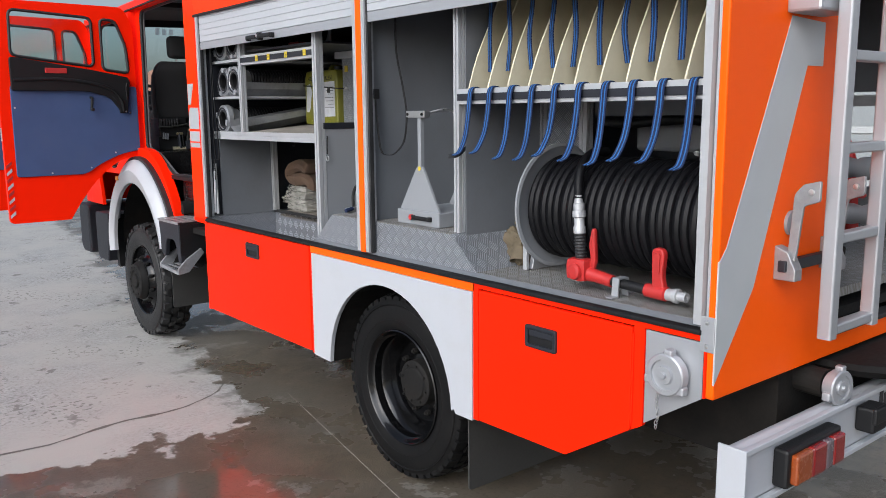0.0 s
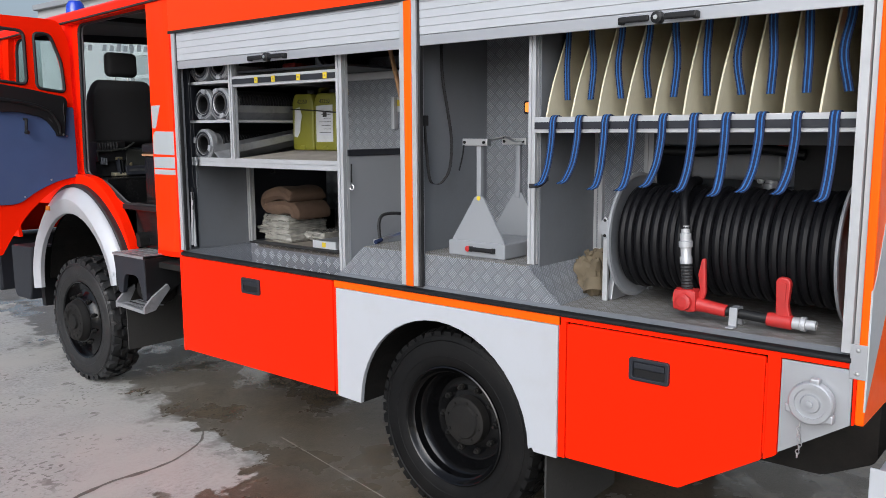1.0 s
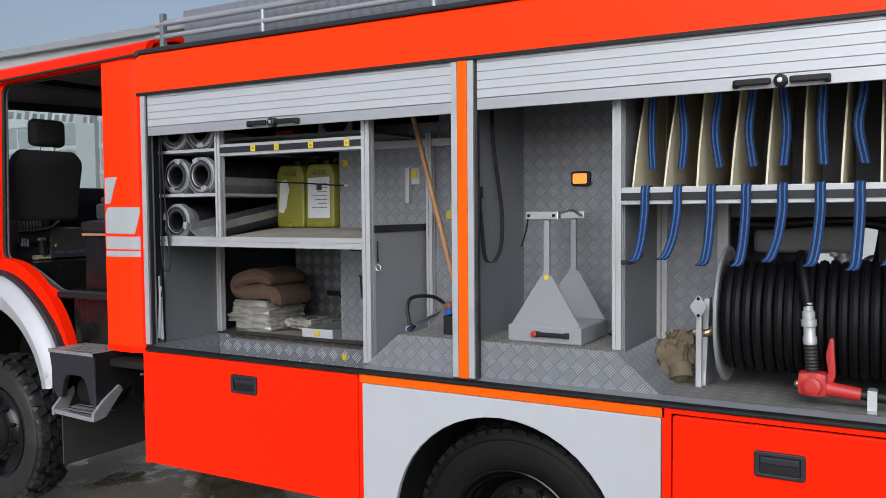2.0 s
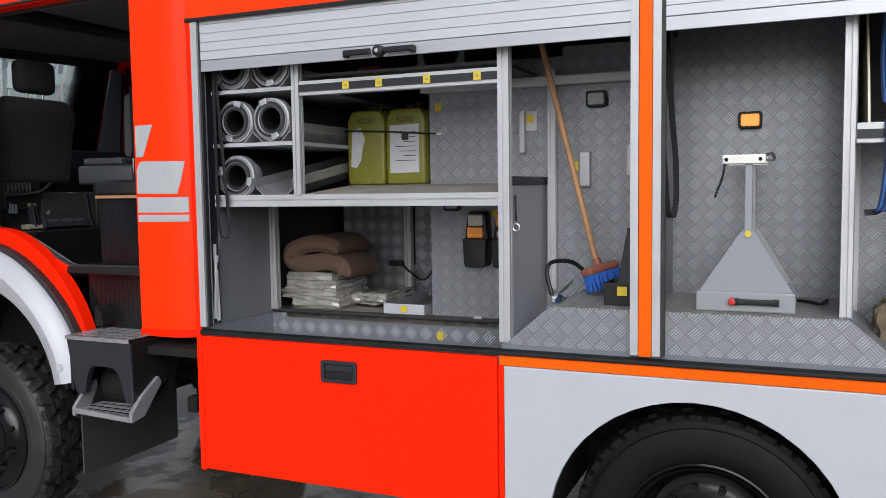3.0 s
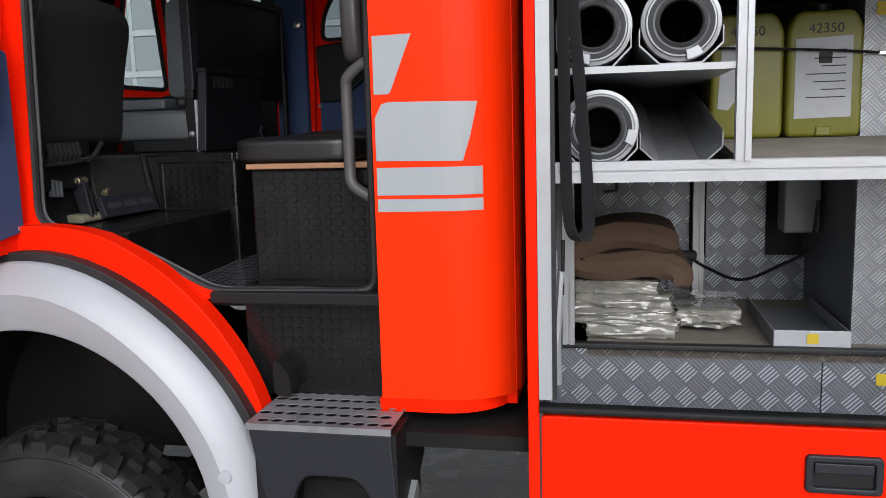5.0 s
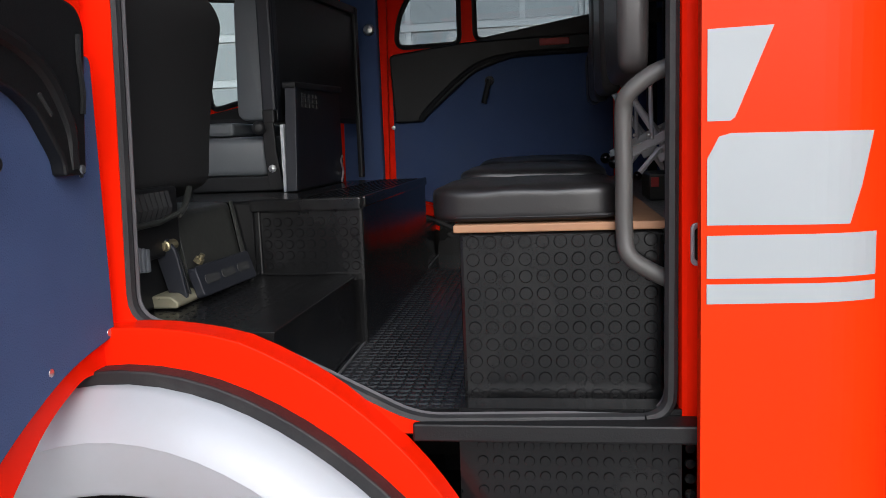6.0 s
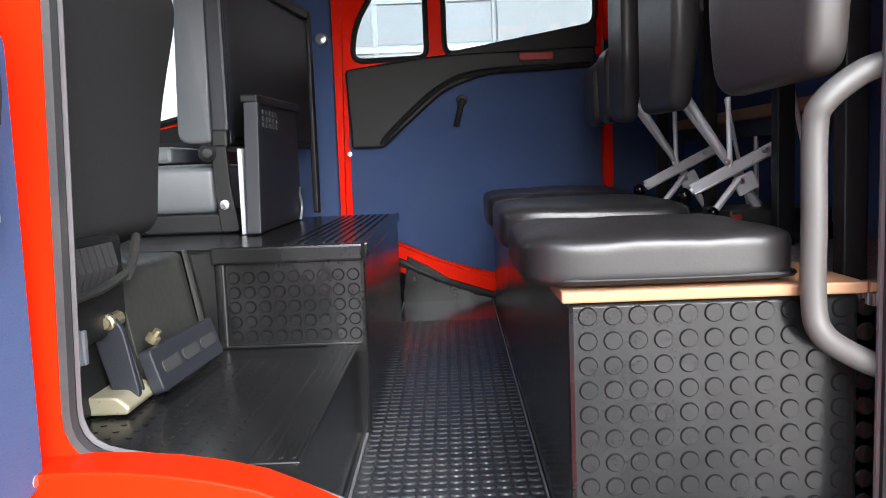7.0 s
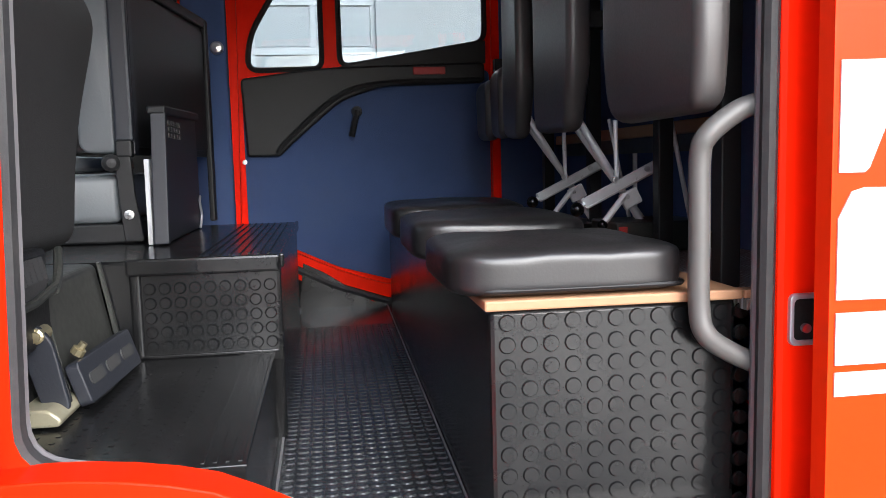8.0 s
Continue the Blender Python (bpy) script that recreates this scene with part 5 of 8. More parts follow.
part("step_arm", prism(rounded([(-0.085, 0.72), (-0.085, 0.765), (-0.02, 0.83), (0.10, 0.905), (0.12, 0.87), (0.02, 0.76), (0.0, 0.735)], 0.008), "y", 2.530, 2.552, 0.003), STEPM, lo)
part("step_arm", prism(rounded([(-0.085, 0.72), (-0.085, 0.765), (-0.02, 0.83), (0.06, 0.87), (0.06, 0.83), (0.02, 0.76), (0.0, 0.735)], 0.008), "y", 2.885, 2.905, 0.003), STEPM, lo)
part("air_tank", lathe((0.15, 2.60, 0.84), (0, 1, 0), [(0, 0.03), (0.02, 0.08), (0.05, 0.10), (0.25, 0.10), (0.28, 0.08), (0.3, 0.03)], 20), CHASSIS, T)
part("valve_block", box(0.16, 0.22, 2.36, 2.42, 0.72, 0.80, 0.01), CHASSIS, T)
# riser under the door with stud rubber
part("riser", box(0.200, 0.262, 2.60, 3.06, 1.10, 1.43), FLOORR, T, "black stud-rubber riser")
part("sill_corner", prism(rounded([(2.955, 1.12), (2.955, 1.23), (2.91, 1.19), (2.90, 1.12)], 0.02), "x", 0.13, 0.25), CHASSIS, T)
part("sill", box(0.165, 0.275, 2.64, 3.17, 1.385, 1.405, 0.006), BLACK, T)
part("sill_strip", box(0.138, 0.200, 2.60, 3.14, 1.384, 1.4185, 0.004), BLACK, T)

# open door
door = part("cab_door", prism(rounded([(0.085, 1.53), (0.02, 1.545), (-0.10, 1.50), (-0.27, 1.36), (-0.42, 1.16), (-0.48, 1.06), (-0.93, 1.06), (-0.93, 2.10), (-0.90, 2.755), (0.04, 2.755), (0.11, 2.60), (0.11, 1.55)], [0.02, 0.05, 0.1, 0.1, 0.05, 0.02, 0.04, 0.2, 0.06, 0.06, 0.1, 0.02]), "y", 3.715, 3.755, 0.006,
            holes=[rounded([(-0.83, 2.34), (-0.82, 2.69), (-0.215, 2.66), (-0.215, 2.27)], [0.04, 0.06, 0.05, 0.05]), rounded([(-0.155, 2.25), (-0.155, 2.655), (-0.03, 2.65), (0.045, 2.45), (0.06, 2.225)], [0.04, 0.04, 0.05, 0.08, 0.05])]), RED, T, "open red cab door with blue felt inner trim")
part("door_skin", prism(rounded([(0.06, 1.56), (-0.10, 1.52), (-0.27, 1.38), (-0.42, 1.18), (-0.50, 1.08), (-0.91, 1.08), (-0.91, 2.2), (0.09, 2.2), (0.09, 1.58)], 0.03), "y", 3.755, 3.79, 0.008), RED, door)
part("door_trim", prism(rounded([(-0.855, 1.42), (-0.34, 1.42), (-0.22, 1.50), (-0.05, 1.575), (0.135 - 0.03, 1.60), (0.105, 2.12), (-0.85, 2.12)], [0.02, 0.05, 0.1, 0.1, 0.02, 0.02, 0.02]), "y", 3.700, 3.716, 0.004), BLUEV, door, "dark blue felt door trim")
part("door_armrest", prism(rounded([(-0.845, 2.335), (-0.845, 2.08), (-0.30, 2.08), (-0.155, 2.045), (-0.105, 2.014), (-0.048, 1.935), (-0.044, 1.908), (0.014, 1.908), (0.025, 2.00), (0.048, 2.16), (0.03, 2.195), (-0.20, 2.24), (-0.60, 2.30)], [0.03, 0.02, 0.05, 0.03, 0.04, 0.02, 0.006, 0.006, 0.02, 0.02, 0.03, 0.05, 0.05]), "y", 3.672, 3.702, 0.010), BLACK, door, "black moulded door top trim")
part("armrest_ridge", tube(smooth_path([(-0.83, 3.672, 2.16), (-0.5, 3.672, 2.17), (-0.25, 3.672, 2.14), (-0.10, 3.672, 2.09), (-0.03, 3.674, 2.00), (-0.018, 3.680, 1.92)], 5), 0.014, 8), BLACK, door, smooth=True)
part("grip_slot", prism([(-0.100, 2.043), (-0.072, 2.010), (-0.076, 2.006), (-0.106, 2.040)], "y", 3.669, 3.673), INK, door)
part("trim_screw", lathe((0.0, 3.672, 1.918), (0, -1, 0), [(0, 0.008), (0.003, 0.007), (0.004, 0)], 10), STEEL, door)
part("pull_cord", tube(smooth_path([(0.018, 3.668, 2.146), (0.008, 3.664, 2.10), (0.012, 3.664, 2.05), (0.012, 3.668, 2.012)], 5), 0.005, 6), BLACK, door)
part("release", box(-0.60, -0.44, 3.664, 3.674, 2.215, 2.255, 0.004), REDM, door, "red door release")
ck = part("window_crank", tube([(-0.265, 3.70, 2.03), (-0.265, 3.665, 2.03), (-0.275, 3.66, 1.94)], 0.011, 8), BLACK, door)
part("crank_knob", lathe((-0.275, 3.662, 1.935), (0, -1, 0), [(0, 0.013), (0.03, 0.015), (0.034, 0.01), (0.035, 0)], 12), BLACK, ck)
for xx, zz in ((0.041, 1.909), (0.085, 1.61), (-0.83, 1.95), (-0.10, 1.585), (-0.30, 1.47), (-0.60, 1.44)):
    part("trim_screw", lathe((xx, 3.702, zz), (0, -1, 0), [(0, 0.008), (0.003, 0.007), (0.004, 0)], 10), STEEL, door)
for poly in (rounded([(-0.825, 2.345), (-0.815, 2.685), (-0.22, 2.655), (-0.22, 2.275)], 0.05), rounded([(-0.15, 2.255), (-0.15, 2.65), (-0.033, 2.645), (0.04, 2.45), (0.055, 2.23)], 0.04)):
    dg = part("door_glass", prism(poly, "y", 3.732, 3.738), GLASS, door)
    dg.visible_shadow = False
    ring = [Vector((p[0], 3.716, p[1])) for p in poly]
    part("glass_seal", tube(ring + ring[:1], 0.012, 6), RUBBER, door, smooth=True)
for k in range(8):
    z0 = 1.10 + k * 0.055
    part("warning_mark", prism([(-0.925, z0), (-0.885, z0 + 0.035), (-0.885, z0 + 0.06), (-0.925, z0 + 0.025)], "y", 3.711, 3.716), WHITE if k % 2 == 0 else REDM, door)
part("door_lock", box(-0.935, -0.925, 3.72, 3.75, 1.70, 1.80, 0.003), STEEL, door)

# the front door, also open, is of the same pattern
turn2 = Matrix.Translation((0.12, 4.87, 0)) @ Matrix.Rotation(radians(2), 4, "Z") @ Matrix.Translation((-0.11, -3.735, 0))
door2 = door.copy()
scene.collection.objects.link(door2)
door2.matrix_basis = turn2 @ door.matrix_basis
for sub in list(door.children):
    c2 = sub.copy()
    scene.collection.objects.link(c2)
    c2.parent = door2
    for s2 in sub.children:
        c3 = s2.copy()
        scene.collection.objects.link(c3)
        c3.parent = c2

# far side of the cab
fo = rounded([(2.712, 1.452), (2.700, 2.70), (3.60, 2.70), (3.645, 1.650), (3.46, 1.64), (3.30, 1.58), (3.10, 1.50)], [0.05, 0.06, 0.08, 0.06, 0.1, 0.1, 0.1])
fw1 = rounded([(3.285, 2.37), (3.285, 2.69), (3.45, 2.68), (3.56, 2.50), (3.575, 2.365)], [0.04, 0.03, 0.05, 0.08, 0.05])
fw2 = rounded([(3.215, 2.375), (3.215, 2.70), (2.63, 2.72), (2.63, 2.47)], [0.05, 0.04, 0.05, 0.05])
fd = part("far_door", prism([(2.60, 1.06), (2.60, 2.76), (3.64, 2.76), (3.66, 2.4), (3.66, 1.60), (3.40, 1.56), (3.2, 1.40), (3.05, 1.06)], "x", 2.425, 2.46, 0, holes=[fw1, fw2]), RED, T, "red passenger door with blue felt trim")
part("door_trim", prism(rounded([(2.615, 1.52), (2.615, 2.36), (3.598, 2.32), (3.598, 1.70), (3.42, 1.66), (3.25, 1.58), (3.02, 1.515)], 0.03), "x", 2.412, 2.427, 0.003), BLUEV, fd, "dark blue felt door trim")
part("door_top_trim", prism(rounded([(2.64, 2.385), (2.64, 2.305), (3.06, 2.295), (3.22, 2.24), (3.42, 2.07), (3.46, 2.03), (3.585, 2.03), (3.60, 2.33), (3.25, 2.372)], [0.02, 0.02, 0.05, 0.05, 0.03, 0.01, 0.01, 0.02, 0.1]), "x", 2.375, 2.414, 0.012), BLACK, fd, "black moulded door top trim")
part("door_top_ledge", prism([(2.63, 2.385), (2.63, 2.475), (3.22, 2.375)], "x", 2.405, 2.424), BLACK, fd)
part("trim_ridge", tube(smooth_path([(2.378, 2.66, 2.315), (2.378, 3.06, 2.305), (2.378, 3.24, 2.25), (2.378, 3.43, 2.09), (2.38, 3.47, 2.04)], 5), 0.012, 8), BLACK, fd, smooth=True)
part("release", box(2.366, 2.376, 2.80, 2.93, 2.338, 2.368, 0.004), REDM, fd, "red door release")
ck = part("window_crank", tube([(2.41, 3.155, 2.20), (2.375, 3.155, 2.20), (2.372, 3.18, 2.10)], 0.012, 8), BLACK, fd)
part("crank_boss", lathe((2.414, 3.155, 2.20), (-1, 0, 0), [(0, 0.022), (0.03, 0.018), (0.031, 0)], 14), BLACK, ck)
for poly in (fw1, fw2):
    dg = part("door_glass", prism(poly, "x", 2.440, 2.446), GLASSD, fd)
    dg.visible_shadow = False
    ring = [Vector((2.425, p[0], p[1])) for p in poly]
    part("glass_seal", tube(ring + ring[:1], 0.012, 6), RUBBER, fd, smooth=True)
for yy, zz in ((3.60, 2.01), (3.02, 1.53), (3.595, 1.75)):
    part("trim_screw", lathe((2.412, yy, zz), (-1, 0, 0), [(0, 0.010), (0.004, 0.009), (0.005, 0)], 10), STEEL, fd)
part("far_jamb", prism([(2.56, 1.40), (2.56, 2.76), (3.72, 2.76), (3.72, 1.60), (3.45, 1.56), (3.25, 1.46), (3.05, 1.40)], "x", 2.375, 2.40, 0, holes=[rounded([(2.615, 1.47), (2.61, 2.72), (3.60, 2.72), (3.625, 1.68), (3.45, 1.665), (3.28, 1.58), (3.05, 1.50)], [0.05, 0.05, 0.05, 0.05, 0.1, 0.1, 0.08])]), RED, T, "red passenger door jamb")
part("far_seal", tube([Vector((2.37, p[0], p[1])) for p in rounded([(2.66, 1.415), (3.04, 1.432), (3.27, 1.510), (3.44, 1.595), (3.62, 1.615)], 0.05)], 0.015, 8), RUBBER, T, smooth=True)
part("far_post_trim", prism(rounded([(3.64, 1.62), (3.64, 2.74), (3.80, 2.74), (3.82, 1.62)], 0.02), "x", 2.33, 2.378, 0.008), BLUEV, T, "dark blue felt post trim")
part("post_knob", lathe((2.33, 3.675, 2.44), (-1, 0, 0), [(0, 0.026), (0.012, 0.024), (0.02, 0.018), (0.024, 0)], 18), STEEL, T, "chrome belt anchor")
part("far_lower", prism([(2.30, 1.05), (2.30, 1.50), (3.05, 1.50), (3.40, 1.66), (3.70, 1.70), (4.30, 1.70), (4.30, 1.05)], "x", 2.462, 2.48), CHASSIS, T)
part("far_side_rear", prism([(2.25, 1.1), (2.25, 2.80), (2.60, 2.80), (2.60, 1.1)], "x", 2.40, 2.43), RED, T)
part("far_rear_trim", box(2.37, 2.40, 2.30, 2.58, 1.40, 2.76), BLUEV, T)
part("far_post", prism([(3.66, 1.3), (3.66, 2.78), (3.84, 2.78), (3.84, 1.3)], "x", 2.385, 2.425), RED, T)
q1 = rounded([(4.530, 2.13), (4.595, 2.815), (4.73, 2.815), (4.83, 2.36), (4.835, 2.16)], [0.04, 0.03, 0.05, 0.08, 0.05])
q2 = rounded([(4.470, 2.12), (4.53, 2.82), (3.91, 2.815), (3.91, 2.26)], [0.05, 0.04, 0.05, 0.05])
fd2 = part("far_door", prism([(3.84, 1.3), (3.84, 2.855), (4.80, 2.855), (4.89, 2.4), (4.89, 1.3)], "x", 2.425, 2.46, 0, holes=[q1, q2]), RED, T, "red passenger front door")
part("door_trim", prism([(3.86, 1.5), (3.86, 2.22), (4.56, 2.09), (4.84, 2.10), (4.84, 1.5)], "x", 2.405, 2.425), BLACK, fd2)
part("jamb_ring", prism([(3.82, 2.06), (3.82, 2.858), (4.84, 2.858), (4.90, 2.30), (4.91, 2.06)], "x", 2.375, 2.40, 0, holes=[rounded([(3.88, 2.08), (3.88, 2.84), (4.77, 2.84), (4.865, 2.30), (4.87, 2.08)], 0.04)]), DKGREY, fd2)
for poly in (q1, q2):
    dg = part("door_glass", prism(poly, "x", 2.440, 2.446), GLASS, fd2)
    dg.visible_shadow = False
    ring = [Vector((2.425, p[0], p[1])) for p in poly]
    part("glass_seal", tube(ring + ring[:1], 0.014, 6), RUBBER, fd2, smooth=True)
part("far_lower", box(2.39, 2.43, 3.80, 5.2, 1.05, 1.52), RED, T)
# outside mirrors on the passenger side
def wing_mirror(centre, aim, turn, w, h, label):
    """A black-backed mirror head whose glass looks along -aim, turned in its own plane."""
    u = Vector((aim[1], -aim[0], 0)).normalized()
    m = Matrix.Translation(centre) @ Matrix((u, Vector(aim).normalized(), (0, 0, 1))).transposed().to_4x4() @ Matrix.Rotation(radians(turn), 4, "Y")
    head = box(-w / 2, w / 2, 0.004, 0.050, -h / 2, h / 2, 0.02, 3)
    head.transform(m)
    mr = part("wing_mirror", head, BLACK, T, label)
    pane = box(-w / 2 + 0.010, w / 2 - 0.010, 0.0, 0.0035, -h / 2 + 0.010, h / 2 - 0.010, 0.001)
    pane.transform(m)
    part("mirror_glass", pane, MIRROR, mr)
    return mr


wm = wing_mirror((2.765, 4.475, 2.775), (0.43, 0.90, 0), -6, 0.265, 0.20, "black wing mirror on a bent arm")
part("mirror_arm", tube(smooth_path([(2.47, 4.86, 2.90), (2.60, 4.70, 2.98), (2.72, 4.54, 2.97), (2.745, 4.52, 2.86)], 5), 0.011, 8), BLACK, wm)
wm = wing_mirror((2.83, 4.300, 2.815), (0.72, 0.69, 0), 36, 0.23, 0.15, "black wide-angle mirror")
part("mirror_arm", tube(smooth_path([(2.745, 4.54, 2.95), (2.80, 4.45, 2.95), (2.86, 4.34, 2.90)], 5), 0.010, 8), BLACK, wm)

# cab interior structure
def rise(bm):
    """Lifts a floor piece gently towards the far side."""
    for v in bm.verts:
        v.co.z += 0.0265 * (v.co.x - 0.30)
    return bm


part("cab_floor", rise(box(0.262, 2.40, 2.30, 3.60, 1.352, 1.370)), FLOOR_LIT, T, "black stud-rubber cab floor")
part("driver_platform", prism(rounded([(3.418, 1.37), (3.418, 1.582), (4.95, 1.582), (4.95, 1.37)], 0.008), "x", 0.19, 0.89), FLOORR, T, "black rubber driver's platform")
part("platform_strip", box(0.192, 0.885, 3.4165, 3.485, 1.578, 1.5840, 0.002), FLOORR, T)
part("passenger_platform", prism(rounded([(3.418, 1.37), (3.418, 1.582), (4.95, 1.582), (4.95, 1.37)], 0.008), "x", 2.00, 2.37), FLOOR_LIT, T)
tun = part("engine_tunnel", prism(rounded([(3.398, 1.37), (3.398, 1.795), (4.95, 1.795), (4.95, 1.37)], 0.012), "x", 0.89, 2.00, 0.010), FLOORR, T, "rubber-covered engine tunnel")
part("tunnel_edge", box(0.880, 0.894, 3.40, 3.72, 1.762, 1.799, 0.006), FLOORR, tun)
part("tunnel_edge", box(0.90, 1.99, 3.390, 3.402, 1.768, 1.799, 0.005), FLOORR, tun)
part("tunnel_foot", box(0.884, 0.892, 3.41, 3.72, 1.583, 1.590, 0.002), FLOORR, tun)
part("tunnel_side", prism(rounded([(0.884, 3.69), (0.884, 3.712), (0.93, 3.735), (0.93, 3.69)], 0.01), "z", 1.585, 1.785), FLOORR, tun)
for i in range(8):
    y = 3.425 + i * 0.021
    part("tunnel_rib", box(0.95, 1.96, y, y + 0.004, 1.794, 1.7985), FLOORR, tun)
for i in range(4):
    y = 3.424 + i * 0.017
    part("platform_rib", box(0.205, 0.884, y, y + 0.006, 1.5835, 1.5855, 0.0006), FLOORR, T)
part("far_kick", prism([(2.56, 1.365), (2.56, 1.425), (2.90, 1.428), (3.12, 1.440), (3.31, 1.565), (3.39, 1.605), (3.42, 1.365)], "x", 2.362, 2.374), FLOORR, T, "stud-rubber kick plate")


def studs(name, origin, u, v, nu, nv, pitch, r, h, parent, rubber=FLOORR, taper=0.86):
    """Rows of round rubber studs, raised, in one mesh; taper: how far the sides slope in."""
    bm = B()
    u, v = Vector(u), Vector(v)
    n = u.cross(v).normalized()
    for i in range(nu):
        for j in range(nv):
            c = Vector(origin) + u * (i + 0.5) * pitch + v * (j + 0.5) * pitch
            a, b_ = frame_of(n)
            k = 14
            lo = [bm.verts.new(c + (a * math.cos(2 * math.pi * q / k) + b_ * math.sin(2 * math.pi * q / k)) * r) for q in range(k)]
            hi = [bm.verts.new(c + n * h + (a * math.cos(2 * math.pi * q / k) + b_ * math.sin(2 * math.pi * q / k)) * r * taper) for q in range(k)]
            for q in range(k):
                bm.faces.new((lo[q], lo[(q + 1) % k], hi[(q + 1) % k], hi[q]))
            bm.faces.new(hi)
    ob = part(name, bm, rubber, parent)
    ob["kind"] = "stuff"
    return ob


studs("tunnel_studs", (0.889, 3.690, 1.592), (0, -1, 0), (0, 0, 1), 9, 5, 0.0315, 0.0132, 0.0045, tun, FLOORR, 0.8)
for y0, y1 in ((3.4065, 3.4110), (3.0605, 3.0640)):
    part("runner_seam", rise(box(0.28, 2.36, y0, y1, 1.370, 1.3735)), SEALG, T, "worn pale edge of the floor runner")
studs("floor_studs", (0.30, 3.405, 1.370), (0, -1, 0), (1, 0, 0.0265), 12, 60, 0.0285, 0.0132, 0.0032, T, FLOOR_LIT, 0.80)
studs("platform_studs", (0.24, 3.98, 1.582), (0, -1, 0), (1, 0, 0), 15, 18, 0.031, 0.0050, 0.0011, T, FLOORR, 0.72)
studs("kick_studs", (2.3615, 3.40, 1.432), (0, -1, 0), (0, 0, 1), 7, 2, 0.030, 0.0095, 0.003, T)
studs("riser_studs", (0.200, 3.03, 1.13), (0, -1, 0), (0, 0, 1), 14, 9, 0.030, 0.0105, 0.003, T)
part("bay_wall", box(0.20, 0.26, 2.31, 2.64, 1.10, 1.76), RED, T)
part("grab_handle", tube(smooth_path([(0.240, 2.640, 2.066), (0.243, 2.685, 2.050), (0.245, 2.73, 2.015), (0.252, 2.738, 1.98), (0.252, 2.738, 1.87), (0.252, 2.738, 1.76), (0.245, 2.73, 1.715), (0.243, 2.69, 1.685), (0.240, 2.640, 1.662)], 5), 0.0165, 14), HANDLEG, T, "grey grab handle", smooth=True)

# dashboard and steering wheel
dash = part("dashboard", prism(rounded([(4.88, 1.60), (4.80, 2.02), (4.90, 2.13), (5.17, 2.11), (5.22, 1.60)], [0.03, 0.08, 0.05, 0.02, 0]), "x", 0.16, 2.37), DKGREY, T, "dark grey dashboard")
tilt = Matrix.Rotation(radians(28), 3, "X")
rim = [Vector((0.62, 4.62, 2.06)) + tilt @ Vector((0.23 * math.cos(a), 0.23 * math.sin(a), 0)) for a in [k * math.pi / 16 for k in range(33)]]
sw = part("steering_wheel", tube(rim, 0.016, 8), BLACK, T, "black steering wheel", smooth=True)
part("column", cyl((0.62, 4.62, 2.04), (0.62, 4.82, 1.65), 0.035), BLACK, sw)
for k in range(3):
    a = 2 * math.pi * k / 3 + 0.5
    part("spoke", cyl(Vector((0.62, 4.62, 2.05)), Vector((0.62, 4.62, 2.06)) + tilt @ Vector((0.22 * math.cos(a), 0.22 * math.sin(a), 0)), 0.014), BLACK, sw)

# ---- seats ----
def soft_pad(x0, x1, y0, y1, z0, z1, dome, seed):
    """A stuffed cushion: rounded box with a crowned top and slight dents."""
    bm = B()
    bmesh.ops.create_uvsphere(bm, u_segments=64, v_segments=40, radius=1.0)
    for v in bm.verts:
        d = v.co.normalized()
        m = (abs(d.x) ** 7 + abs(d.y) ** 7 + abs(d.z) ** 7) ** (1 / 7)
        p = d / m
        q = p.copy()
        top = dome * max(0.0, 1 - q.x * q.x) * max(0.0, 1 - q.y * q.y) if q.z > 0.3 else 0.0
        w = 0.004 * noise.noise(Vector((q.x * 1.7 + seed * 3.3, q.y * 2.0, q.z))) + 0.0015 * noise.noise(Vector((q.x * 5 + seed, q.y * 6, q.z * 2)))
        v.co = Vector(((x0 + x1) / 2 + q.x * (x1 - x0) / 2, (y0 + y1) / 2 + q.y * (y1 - y0) / 2, (z0 + z1) / 2 + q.z * (z1 - z0) / 2 + top + w * (1 if q.z > 0 else 0)))
    return bm


bench = thing("crew_bench", "crew bench box covered in black stud rubber with a plywood top", "bench", at=(1.2, 2.85, 1.37))
part("bench_box", box(0.286, 2.20, 2.66, 3.058, 1.370, 1.760, 0.008), FLOORR, bench, "black stud-rubber bench box")
studs("box_studs", (0.286, 3.048, 1.378), (0, -1, 0), (0, 0, 1), 12, 11, 0.0345, 0.0135, 0.0032, bench)
part("bench_top", box(0.272, 2.21, 2.655, 3.067, 1.761, 1.777, 0.003), PLY, bench, "raw plywood edge")
part("deck", box(0.262, 2.37, 2.31, 2.655, 1.745, 1.762), TREAD_XY, T)
part("deck_edge", box(0.268, 0.30, 2.56, 2.655, 1.762, 1.776, 0.003), PLY, T)
for k in range(3):
    x0 = (0.276, 0.760, 1.290)[k]
    cs = thing("seat_cushion", "glossy black vinyl seat cushion on the crew bench", "seat cushion", "crew seats", (x0 + 0.2, 2.9, 1.777))
    part("pad", soft_pad(x0, x0 + (0.385, 0.42, 0.42)[k], 2.735, 3.116, 1.777, (1.852, 1.866, 1.874)[k], 0.007, k), LEATHER, cs, smooth=True)
    rim_ = rrect(x0 + 0.004, x0 + 0.380, 2.742, 3.078, 0.03)
    part("piping", tube([Vector((p[0], p[1], 1.790)) for p in rim_ + rim_[:1]], 0.004, 6), BLACK, cs, smooth=True)
